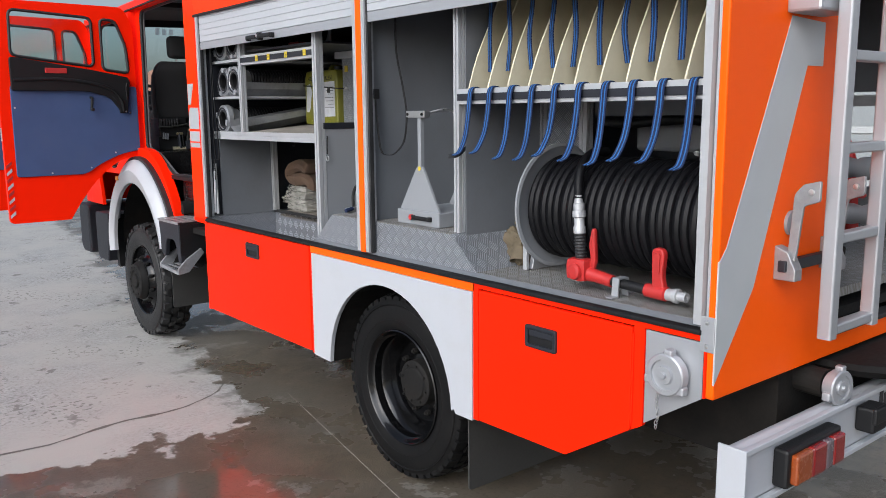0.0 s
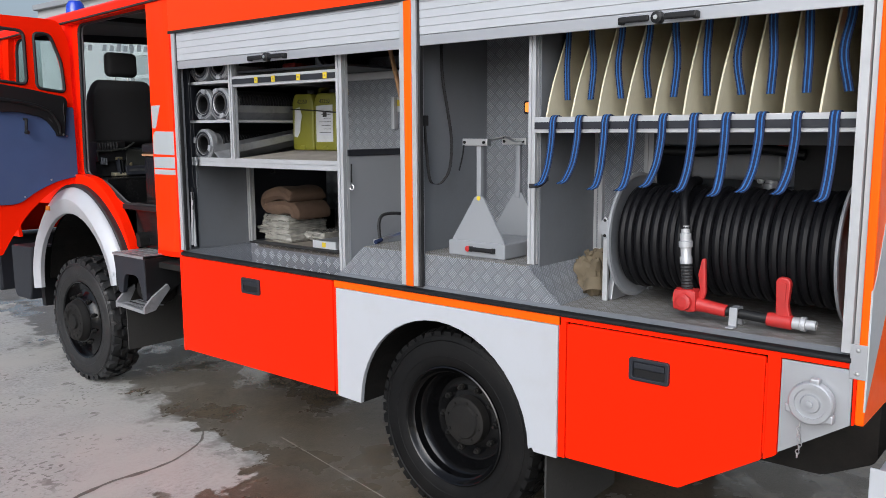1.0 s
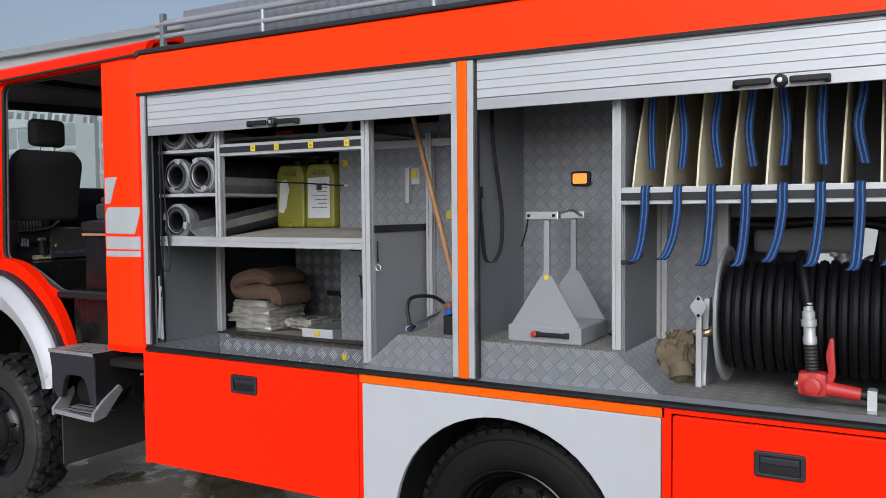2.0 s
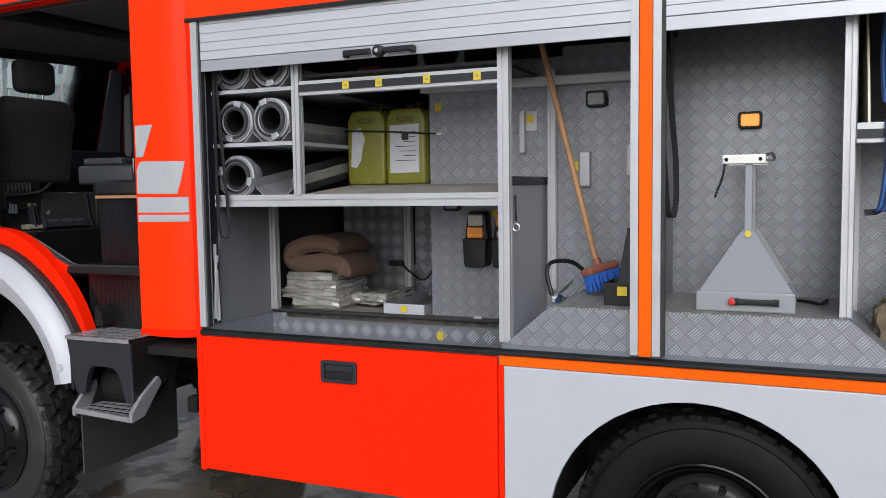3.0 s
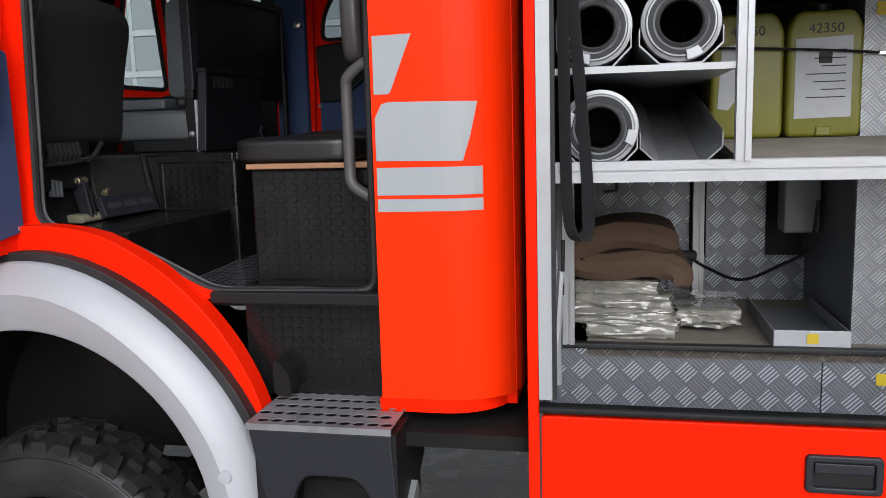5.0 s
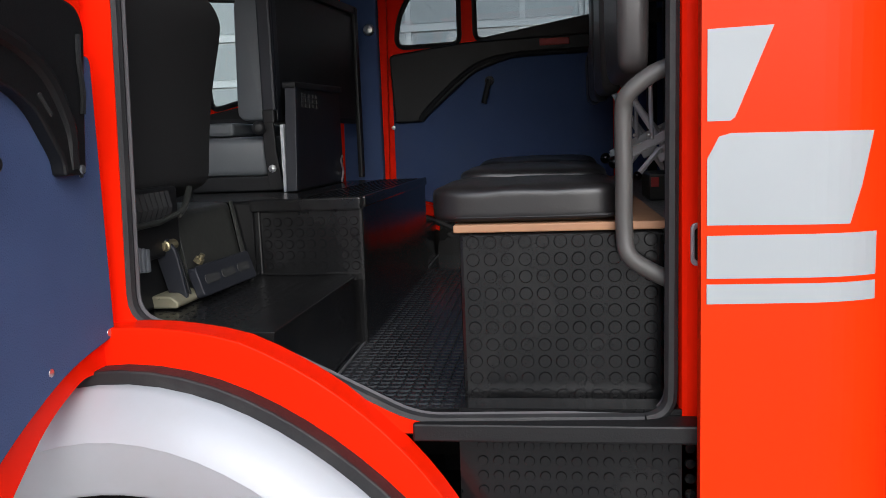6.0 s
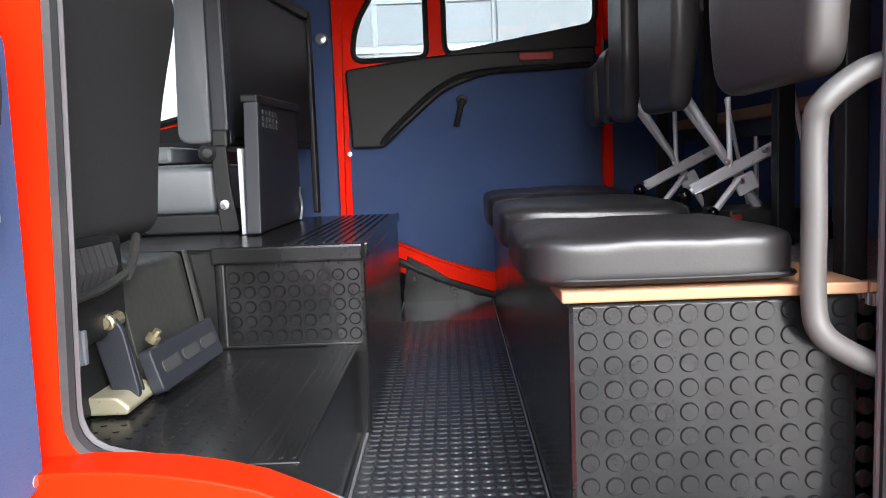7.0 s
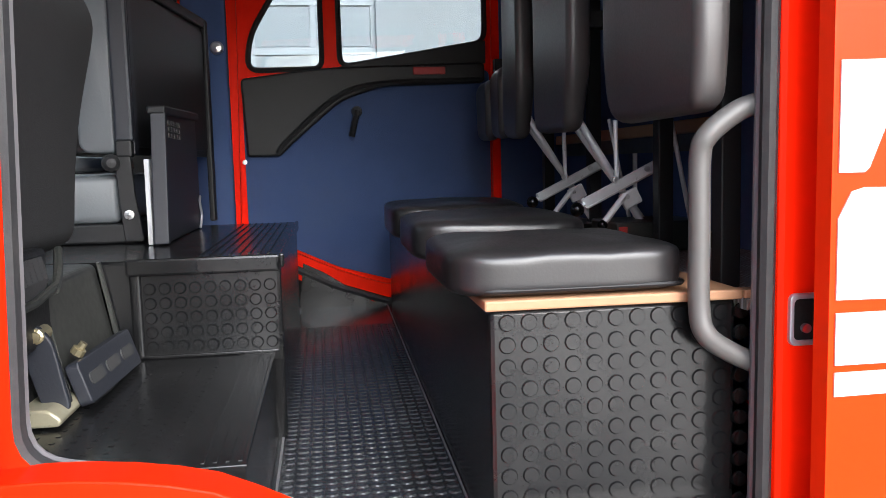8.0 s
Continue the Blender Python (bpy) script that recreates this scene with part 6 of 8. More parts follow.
# posts and back rests behind the bench
for k, (xx, yy) in enumerate(((0.395, 2.622), (0.885, 2.525), (1.45, 2.50), (1.95, 2.50))):
    part("belt_post", box(xx - 0.018, xx + 0.018, yy - 0.018, yy + 0.018, 1.762, 2.745, 0.003), BLACK, T, "black square steel post")
def backrest(x0, x1, outline, emblem=None, button=None):
    """A thin moulded backrest whose face looks forward, hollowed a little across its width."""
    bk = thing("backrest", "black moulded vinyl crew backrest hung on a steel post", "backrest", "crew backrests", ((x0 + x1) / 2, 2.70, 2.04))
    bm = prism(outline, "y", 2.690, 2.752, 0.024, 5)
    for v in bm.verts:
        if v.co.y > 2.72:
            f = (v.co.x - x0) / (x1 - x0)
            v.co.y -= 0.016 * max(0.0, 1 - (2 * f - 1) ** 2)
    part("pad", bm, PADV, bk, smooth=True)
    for (ex, ez), r in [(q, 0.024) for q in (emblem,) if q]:
        f = (ex - x0) / (x1 - x0)
        ey = 2.752 - 0.016 * (1 - (2 * f - 1) ** 2)
        ring = [(ex + r * 0.8 * math.cos(q), ey, ez + 1.25 * r * math.sin(q)) for q in [i * math.pi / 12 for i in range(25)]]
        part("emblem", tube(ring, 0.0032, 6), PADV, bk, smooth=True)
        part("emblem_bar", tube([(ex - 0.006, ey, ez - 0.022), (ex + 0.002, ey + 0.001, ez), (ex + 0.007, ey, ez + 0.022)], 0.0035, 6), PADV, bk)
    if button:
        f = (button[0] - x0) / (x1 - x0)
        part("button", lathe((button[0], 2.752 - 0.016 * (1 - (2 * f - 1) ** 2), button[1]), (0, 1, 0), [(-0.002, 0.011), (0.002, 0.010), (0.0005, 0.005), (0.0005, 0)], 14), BLACK, bk)
    xc = (x0 + x1) / 2
    part("bracket", box(xc - 0.02, xc + 0.02, 2.52, 2.695, 2.30, 2.34), BLACK, bk)
    return bk


backrest(0.240, 0.665, rounded([(0.256, 2.052), (0.240, 2.15), (0.240, 2.72), (0.665, 2.72), (0.665, 2.17), (0.640, 2.050)], [0.04, 0.1, 0.03, 0.03, 0.1, 0.06]), (0.335, 2.175), (0.515, 2.175))
for x0, x1, e in ((0.885, 1.205, 0.98), (1.385, 1.585, 1.46)):
    backrest(x0, x1, rounded([(x0 + 0.065, 2.050), (x0 + 0.040, 2.11), (x0, 2.20), (x0, 2.72), (x1, 2.72), (x1, 2.11), (x1 - 0.012, 2.055)], [0.03, 0.08, 0.08, 0.03, 0.03, 0.1, 0.05]), (e, 2.225))
for x0, x1, zt in ((1.64, 1.79, 2.285), (1.84, 2.03, 2.265)):
    backrest(x0, x1, rounded([(x0 + 0.015, 2.06), (x0, zt - 0.03), (x0 + 0.03, zt), (x1 - 0.03, zt), (x1, zt - 0.03), (x1 - 0.012, 2.06)], [0.04, 0.03, 0.03, 0.03, 0.03, 0.04]))
# chrome brackets for breathing sets
for k, xx in enumerate((1.0, 1.42)):
    rk = thing("breathing_set_bracket", "chrome clamp bracket with black ball levers behind the bench", "bracket", "breathing set brackets", (xx, 2.50, 1.762))
    part("strut", tube(smooth_path([(xx + 0.03, 2.715, 2.16), (xx + 0.03, 2.69, 2.10), (xx + 0.03, 2.60, 1.955), (xx + 0.03, 2.48, 1.765)], 5), 0.0095, 10), CHROME, rk, smooth=True)
    part("strut", tube(smooth_path([(xx + 0.10, 2.72, 2.16), (xx + 0.10, 2.66, 2.06), (xx + 0.10, 2.44, 1.765)], 5), 0.008, 10), CHROME, rk, smooth=True)
    part("strut", tube([(xx + 0.06, 2.36, 2.03), (xx + 0.06, 2.36, 1.765)], 0.0075, 8), CHROME, rk)
    part("strut", tube([(xx - 0.02, 2.47, 2.10), (xx - 0.02, 2.40, 1.765)], 0.006, 8), CHROME, rk)
    part("base", box(xx - 0.04, xx + 0.16, 2.34, 2.56, 1.762, 1.80, 0.004), CABGREY, rk)
    tip = Matrix.Translation((-0.035, 0.096, 0.163)) @ Matrix.Rotation(radians(-26), 4, "X")
    part("clamp", box(-0.007, 0.007, -0.120, 0.105, -0.0125, 0.0125, 0.003), CHROME, rk).matrix_basis = tip
    part("clamp_lip", box(-0.011, -0.006, -0.120, 0.105, -0.0135, -0.009, 0.001), STEEL, rk).matrix_basis = tip
    part("plate", box(-0.010, 0.003, -0.024, 0.024, -0.020, 0.020, 0.004), CHROME, rk).matrix_basis = Matrix.Translation((-0.037, 0.075, 0.128)) @ Matrix.Rotation(radians(-26), 4, "X")
    for dy, dz in ((0.02, 0.012), (-0.06, 0.035), (-0.01, -0.03)):
        part("rivet", lathe((xx - 0.047, 2.596 + dy, 1.925 + dz), (-1, 0, 0), [(0, 0.007), (0.004, 0.006), (0.005, 0)], 10), STEEL, rk)
    part("lever", tube([(xx - 0.045, 2.69, 1.880), (xx - 0.045, 2.70, 1.873)], 0.006, 6), CHROME, rk)
    part("lever", tube([(xx - 0.045, 2.59, 1.90), (xx - 0.05, 2.642, 1.838)], 0.008, 6), CHROME, rk)
    part("rod", tube([(xx - 0.045, 2.61, 1.925), (xx - 0.04, 2.612, 2.075)], 0.006, 8), CHROME, rk)
    for p, rr in (((xx - 0.045, 2.708, 1.868), 0.017), ((xx - 0.05, 2.648, 1.830), 0.012)):
        bm = B()
        bmesh.ops.create_uvsphere(bm, u_segments=14, v_segments=10, radius=rr, matrix=Matrix.Translation(p))
        part("ball", bm, RIMB, rk, smooth=True)
part("wood_brace", box(0.93, 2.2, 2.36, 2.40, 2.045, 2.078, 0.004), PLY, T, "raw wooden cross brace")
part("brace_plate", box(0.95, 2.2, 2.365, 2.37, 2.0, 2.045), CABGREY, T)
part("equipment_box", box(0.93, 1.12, 2.40, 2.62, 1.763, 1.835, 0.006), CABGREY, T)
part("red_mark", box(0.926, 0.931, 2.595, 2.615, 1.80, 1.825), REDM, T)

# driver's seat
ds = thing("driver_seat", "dark grey sprung driver's seat with a headrest", "seat", at=(0.62, 3.8, 1.59))
bm = prism(rounded([(3.665, 1.855), (3.655, 2.05), (3.60, 2.28), (3.625, 2.34), (3.70, 2.34), (3.77, 2.1), (3.80, 1.80)], [0.03, 0.2, 0.06, 0.04, 0.04, 0.2, 0.03]), "x", 0.290, 0.795, 0.035, 4)
bmesh.ops.bisect_plane(bm, geom=bm.verts[:] + bm.edges[:] + bm.faces[:], plane_co=(0, 0, 2.22), plane_no=(0, 0, 1))
bmesh.ops.bisect_plane(bm, geom=bm.verts[:] + bm.edges[:] + bm.faces[:], plane_co=(0, 0, 2.29), plane_no=(0, 0, 1))
bmesh.ops.bisect_plane(bm, geom=bm.verts[:] + bm.edges[:] + bm.faces[:], plane_co=(0, 0, 2.02), plane_no=(0, 0, 1))
for v in bm.verts:
    k = max(0.0, v.co.z - 2.215) / 0.125
    lo_ = max(0.0, 2.02 - v.co.z) / 0.165
    v.co.x = 0.5425 + (v.co.x - 0.5425) * (1 - 0.24 * k * k) * (1 - 0.06 * lo_)
part("backrest", bm, SEATF, ds, smooth=True)
part("headrest", box(0.415, 0.675, 3.61, 3.70, 2.365, 2.555, 0.040, 4), SEATF, ds, smooth=True)
for xx in (0.49, 0.60):
    part("stalk", cyl((xx, 3.655, 2.32), (xx, 3.655, 2.40), 0.007), STEEL, ds)
part("cushion", box(0.31, 0.80, 3.72, 4.10, 1.82, 1.93, 0.04, 4), SEATF, ds, smooth=True)
part("bellows", box(0.30, 0.545, 3.645, 3.96, 1.70, 1.862, 0.01), BLACK, ds)
bm = B()
for i in range(7):
    tube([(0.318 + i * 0.0235, 3.640, 1.790), (0.318 + i * 0.0235, 3.628, 1.818), (0.318 + i * 0.0235, 3.636, 1.852)], 0.0095, 6, bm)
part("bellows_folds", bm, SEATF, ds, "grey pleated bellows")
part("bellows_rail", tube([(0.285, 3.622, 1.786), (0.40, 3.622, 1.787), (0.50, 3.622, 1.800)], 0.007, 8), CABGREY, ds)
part("base_cover", prism(rounded([(3.612, 1.585), (3.632, 1.640), (3.660, 1.795), (3.90, 1.800), (3.94, 1.585)], [0.005, 0.02, 0.015, 0.01, 0.005]), "x", 0.545, 0.878, 0.012, 3), CABGREY, ds, "olive-grey sheet-metal seat base")
# solid black block standing for the shade inside the seat base
part("base_hollow", prism(rounded([(3.66, 1.585), (3.68, 1.72), (3.90, 1.72), (3.94, 1.585)], 0.01), "x", 0.30, 0.546), BLACK, ds)
part("base_flange", prism([(3.600, 1.586), (3.618, 1.64), (3.648, 1.798), (3.654, 1.798), (3.626, 1.64), (3.61, 1.586)], "x", 0.868, 0.882), CABGREY, ds)
rail_m = Matrix.Translation((0.66, 3.592, 1.628)) @ Matrix.Rotation(radians(-3), 4, "Z") @ Matrix.Rotation(radians(-18), 4, "X")
br_ = part("base_rail", join(None, prism(rrect(-0.15, 0.15, -0.038, 0.038, 0.010), "y", -0.012, 0.012, 0.003), rail_m), DKGREY, ds, "dark slotted seat rail")
for xx in (-0.09, 0.0, 0.09):
    part("slot", join(None, prism(rrect(xx - 0.036, xx + 0.036, -0.011, 0.011, 0.009), "y", -0.0145, -0.012), rail_m), INK, br_)
part("lever_plate", prism(rounded([(3.640, 1.590), (3.600, 1.600), (3.622, 1.715), (3.645, 1.745), (3.672, 1.735), (3.668, 1.69)], 0.012), "x", 0.462, 0.474, 0.003), DKGREY, ds, "black lever bracket")
part("lever_plate", prism(rounded([(3.640, 1.590), (3.605, 1.600), (3.628, 1.70), (3.645, 1.735), (3.668, 1.72)], 0.012), "x", 0.492, 0.500, 0.003), BLACK, ds)
part("lever_bolt", lathe((0.502, 3.645, 1.725), (-1, 0, 0), [(0, 0.013), (0.045, 0.013), (0.047, 0.009), (0.055, 0.009), (0.056, 0)], 12), BRASS, ds)
part("lever_bolt", lathe((0.56, 3.615, 1.672), (0, -0.6, 0.8), [(0, 0.012), (0.012, 0.012), (0.013, 0.007), (0.024, 0.007), (0.025, 0)], 8), BRASS, ds)
part("pedal", prism(rounded([(3.605, 1.586), (3.600, 1.598), (3.620, 1.615), (3.690, 1.615), (3.695, 1.586)], 0.008), "x", 0.415, 0.535, 0.006), PEDAL, ds, "cream metal foot pedal")
for i in range(3):
    part("spring_leaf", box(0.328 + i * 0.019, 0.341 + i * 0.019, 3.640, 3.660, 1.682 - 0.002 * i, 1.738 - 0.004 * i, 0.003), GREYP, ds)
part("link_bar", tube(smooth_path([(0.49, 3.620, 1.795), (0.55, 3.632, 1.812), (0.62, 3.650, 1.850)], 4), 0.008, 8), CABGREY, ds)
ds.location.y += 0.12
# passenger seats
ps = thing("passenger_seat", "passenger double seat with a light grey cover and black frame", "seat", at=(1.7, 3.85, 1.80))
yaw = Matrix.Translation((1.376, 3.812, 0)) @ Matrix.Rotation(radians(-7.5), 4, "Z")
part("backrest", join(None, prism(rounded([(0.030, 2.035), (0.026, 2.46), (0.115, 2.45), (0.128, 2.035)], [0.012, 0.02, 0.04, 0.04]), "x", 0.0, 0.79, 0.015, 3), yaw), SEATG, ps, "light grey vinyl cover", smooth=True)
part("back_frame", join(None, prism(rounded([(-0.004, 2.03), (-0.004, 2.505), (0.028, 2.50), (0.030, 2.03)], 0.008), "x", 0.0, 0.80, 0.005), yaw), BLACK, ps)
part("back_panel", join(None, prism(rounded([(0.035, 2.05), (0.76, 2.05), (0.76, 2.47), (0.035, 2.48)], 0.02), "y", -0.013, -0.003, 0.004), yaw), BLACK, ps)
part("back_rim", join(None, prism([(0.0, 2.03), (0.035, 2.03), (0.035, 2.505), (0.0, 2.505)], "y", -0.024, -0.003, 0.006), yaw), DKGREY, ps)
part("back_rim", join(None, prism([(0.765, 1.80), (0.80, 1.80), (0.80, 2.51), (0.765, 2.51)], "y", -0.024, -0.003, 0.006), yaw), BLACK, ps)
part("back_rim", join(None, prism([(0.0, 2.482), (0.80, 2.482), (0.80, 2.515), (0.0, 2.510)], "y", -0.020, -0.003, 0.005), yaw), BLACK, ps)
part("side_column", box(1.345, 1.372, 3.786, 3.834, 2.062, 2.500, 0.008), DKGREY, ps, "black side column of the seat back")
part("recliner", box(1.338, 1.374, 3.790, 3.832, 2.022, 2.068, 0.006), BLACK, ps)
part("hinge_arm", prism(rounded([(3.772, 1.80), (3.790, 1.92), (3.796, 2.03), (3.836, 2.03), (3.832, 1.92), (3.822, 1.80)], 0.01), "x", 1.340, 1.358, 0.003), BLACK, ps)
part("hinge_knob", lathe((1.340, 3.845, 2.008), (-1, -0.3, 0), [(0, 0.024), (0.018, 0.022), (0.024, 0.012), (0.026, 0)], 16), BLACK, ps)
part("bolt", lathe((1.340, 3.806, 1.872), (-1, 0, 0), [(0, 0.013), (0.008, 0.013), (0.009, 0.006), (0.012, 0)], 8), STEEL, ps)
part("cushion", box(1.372, 2.14, 3.835, 4.36, 1.848, 1.978, 0.022, 3), SEATG, ps, "light grey seat cushion", smooth=True)
for i in range(12):
    part("cushion_seam", tube([(1.40 + i * 0.06, 3.85, 1.9785), (1.40 + i * 0.06, 4.34, 1.9785)], 0.003, 5), SEATG, ps)
part("folded_cover", box(1.375, 2.10, 3.95, 4.30, 1.985, 2.030, 0.012), SEATG, ps)
part("seat_frame", box(1.345, 2.12, 3.80, 4.10, 1.797, 1.848, 0.006), BLACK, ps)
db = thing("document_box", "black plastic document holder with a vented top on the engine tunnel", "document holder", at=(1.55, 3.72, 1.797))
part("case", prism(rounded([(1.235, 1.797), (1.292, 2.135), (1.85, 2.150), (1.865, 1.797)], [0, 0.02, 0.02, 0]), "y", 3.700, 3.724, 0.006), BLACK, db)
part("side_wall", prism(rounded([(1.228, 1.80), (1.275, 2.148), (1.300, 2.148), (1.252, 1.80)], 0.004), "y", 3.690, 3.726, 0.004), DKGREY, db, "lighter side edge")
part("lid", prism(rounded([(1.270, 2.128), (1.270, 2.150), (1.86, 2.166), (1.86, 2.143)], 0.008), "y", 3.690, 3.734, 0.004), BLACK, db)
bm = B()
for i in range(5):
    for j in range(3):
        box(1.36 + i * 0.042, 1.392 + i * 0.042, 3.697, 3.7005, 2.072 + j * 0.017, 2.083 + j * 0.017, 0, bm=bm)
part("vent", bm, INK, db)["kind"] = "stuff"
# white strip put in for the pale sliver beside the holder
part("folder", box(1.262, 1.50, 3.735, 3.747, 1.797, 2.015, 0.002), PAPER, db, "thin white strip behind the holder")
part("clip", tube(smooth_path([(1.80, 3.694, 1.80), (1.815, 3.690, 1.84), (1.80, 3.692, 1.88), (1.825, 3.694, 1.90)], 4), 0.004, 6), STEEL, db)
# ---- loose equipment, first bay ----
def cradle(x0, x1, y, z, w=0.20):
    """A folded aluminium trough for one hose."""
    h = w / 2
    pts = [(y - h, z + 0.085), (y - h, z + 0.045), (y - h * 0.52, z), (y + h * 0.52, z), (y + h, z + 0.045), (y + h, z + 0.085)]
    inner = [(a + (0.003 if a < y else -0.003), b_ + 0.003) for a, b_ in pts]
    return prism(pts + inner[::-1], "x", x0, x1)


hose_spots = ((2.034, 1.757, 0.0), (2.050, 2.005, 0.02), (1.842, 2.005, 0.0), (2.050, 2.241, 0.01), (1.842, 2.241, 0.0))
# troughs coloured darker than bare aluminium, for the shade deep in the rack
for y, z, off in hose_spots:
    part("hose_cradle", cradle(0.10 + off, 1.25, y, z, 0.198 if y < 2 else 0.185), COUPL, T, "folded aluminium hose trough")
part("hose_cradle", join(None, cradle(0.0, 1.05, 1.838, 0.0, 0.198), Matrix.Translation((0.115, 0, 1.758)) @ Matrix.Rotation(radians(-9), 4, "Y")), COUPL, T, "empty folded aluminium hose trough")


def suction_hose(y, z, x, spin):
    h = thing("suction_hose", "black suction hose with a grey metal coupling, lying in its trough", "hose", "suction hoses", (x, y, z))
    c = Vector((x, y, z))
    part("coupling", lathe(c, (1, 0, 0), [(0.006, 0.060), (0.0, 0.066), (0.0, 0.082), (0.006, 0.085), (0.008, 0.094), (0.040, 0.096), (0.046, 0.088), (0.06, 0.086), (0.062, 0.072), (0.12, 0.070), (0.12, 0.060)], 36, caps=False, closed=True), COUPL, h, "grey alloy coupling", smooth=True)
    part("groove", lathe(c, (1, 0, 0), [(-0.0015, 0.0665), (-0.0015, 0.078), (0.003, 0.079), (0.003, 0.0655)], 36, caps=False, closed=True), DKGREY, h)
    part("seal", lathe(c, (1, 0, 0), [(0.004, 0.050), (0.001, 0.054), (0.003, 0.061), (0.02, 0.061), (0.02, 0.050)], 32, caps=False, closed=True), RUBBER, h, smooth=True)
    part("bore", lathe(c, (1, 0, 0), [(0.02, 0.051), (0.5, 0.051), (0.5, 0.001), (0.505, 0.001), (0.505, 0.056), (0.02, 0.056)], 28, caps=False, closed=True), BLACK, h)
    prof = [(0.10, 0.058)]
    for i in range(48):
        prof += [(0.10 + i * 0.0215, 0.072), (0.10 + i * 0.0215 + 0.011, 0.080)]
    prof += [(1.14, 0.072), (1.14, 0.058)]
    part("hose", lathe(c, (1, 0, 0), prof, 28, caps=False, closed=True), HOSEM, h, smooth=True)
    for k in range(2):
        a = spin + math.pi * k
        bm = prism(arc(0, 0, 0.093, -13, 13, 5) + arc(0, 0, 0.068, 13, -13, 5), "x", -0.012, 0.006, 0.002)
        bmesh.ops.transform(bm, matrix=Matrix.Translation(c) @ Matrix.Rotation(a, 4, "X"), verts=bm.verts)
        part("claw", bm, ALU, h)


for i, (y, z, off) in enumerate(hose_spots):
    suction_hose(y, z + 0.099, 0.095 + off, (0.3, 1.9, 1.2, 2.6, 1.45)[i])


def word(text, size, m, parent, mtx, name="lettering"):
    cu = bpy.data.curves.new(name, "FONT")
    cu.body, cu.size, cu.extrude, cu.align_x = text, size, 0.0004, "CENTER"
    tmp = bpy.data.objects.new(name, cu)
    me = bpy.data.meshes.new_from_object(tmp)
    bpy.data.objects.remove(tmp)
    me.materials.append(m)
    ob = new(name, me)
    ob.parent = parent
    ob.matrix_basis = Matrix.Translation(-parent.location) @ mtx
    return ob


FACE_NEAR = Matrix(((0, 0, -1, 0), (-1, 0, 0, 0), (0, 1, 0, 0), (0, 0, 0, 1)))   # text facing -x, read along -y


def canister(y0, y1, torn):
    k = thing("canister", "olive-yellow plastic foam canister with a worn paper label", "canister", "foam canisters", ((0.70), (y0 + y1) / 2, 1.812))
    x0, x1, z0, z1 = 0.56, 0.85, 1.812, 2.168
    part("body", prism(rounded([(y0 + 0.004, z0), (y1 - 0.004, z0), (y1, z0 + 0.03), (y1, z1 - 0.05), (y1 - 0.025, z1), (y0 + 0.025, z1), (y0, z1 - 0.05), (y0, z0 + 0.03)], 0.02), "x", x0, x1, 0.018, 3), CANM, k, smooth=True)
    part("foot_tab", box(x0 - 0.006, x0 + 0.02, (y0 + y1) / 2 - 0.022, (y0 + y1) / 2 + 0.022, z0 + 0.002, z0 + 0.03, 0.006), CANM, k)
    part("cap", lathe((0.64, (y0 + y1) / 2, z1 - 0.002), (0, 0, 1), [(0, 0.03), (0.025, 0.03), (0.027, 0.02), (0.028, 0)], 18), BLACK, k)
    part("grip", tube(smooth_path([(0.70, (y0 + y1) / 2, z1 - 0.01), (0.72, (y0 + y1) / 2, z1 + 0.03), (0.80, (y0 + y1) / 2, z1 + 0.03), (0.82, (y0 + y1) / 2, z1 - 0.01)], 4), 0.014, 8), CANM, k)
    if torn:
        lab = [(y1 - 0.02, 1.90), (y1 - 0.03, 2.075), (y1 - 0.075, 2.085), (y1 - 0.10, 2.03), (y1 - 0.085, 1.99), (y1 - 0.075, 1.93), (y1 - 0.05, 1.895)]
    else:
        lab = [(y1 - 0.022, 1.865), (y1 - 0.022, 2.09), (y0 + 0.03, 2.095), (y0 + 0.03, 1.868)]
    lb = part("paper_label", prism(lab, "x", x0 - 0.0015, x0 + 0.002), PAPER, k, "torn white paper label" if torn else "stained white paper label")
    yc = (y0 + y1) / 2
    word("42350", 0.038, INK, k, Matrix.Translation((x0 - 0.001, yc, 2.105)) @ FACE_NEAR)
    if not torn:
        for r in range(7):
            part("print_line", box(x0 - 0.0022, x0 - 0.001, yc - 0.055, yc + 0.05 - 0.02 * (r % 3), 2.055 - r * 0.022, 2.058 - r * 0.022), MUD, k)
        part("print_spot", box(x0 - 0.0022, x0 - 0.001, yc - 0.018, yc + 0.018, 2.02, 2.05), MUD, k)


canister(1.520, 1.722, True)
canister(1.308, 1.512, False)
cord = thing("tie_cord", "thin black cord stretched across the canisters", "cord", at=(0.55, 1.5, 2.06))
part("cord", tube(smooth_path([(0.60, 1.76, 2.075), (0.545, 1.70, 2.073), (0.545, 1.50, 2.062), (0.548, 1.32, 2.048), (0.59, 1.26, 2.045)], 6), 0.004, 6), BLACK, cord)
part("hook", box(0.585, 0.60, 1.235, 1.265, 2.038, 2.052, 0.003), STEEL, cord)
fanp = thing("round_bracket", "grey sheet bracket with a large round hole on the upper deck", "bracket", at=(0.35, 1.12, 2.288))
part("sheet", prism([(1.02, 2.288), (1.24, 2.288), (1.24, 2.50), (1.02, 2.50)], "x", 0.34, 0.35, 0, holes=[arc(1.13, 2.385, 0.088, 0, 350, 35)]), GREYL, fanp)
part("tube", lathe((0.36, 1.13, 2.385), (1, 0, 0), [(0, 0.087), (0.5, 0.087), (0.5, 0.07), (0, 0.07)], 28, caps=False, closed=True), BLACK, fanp)
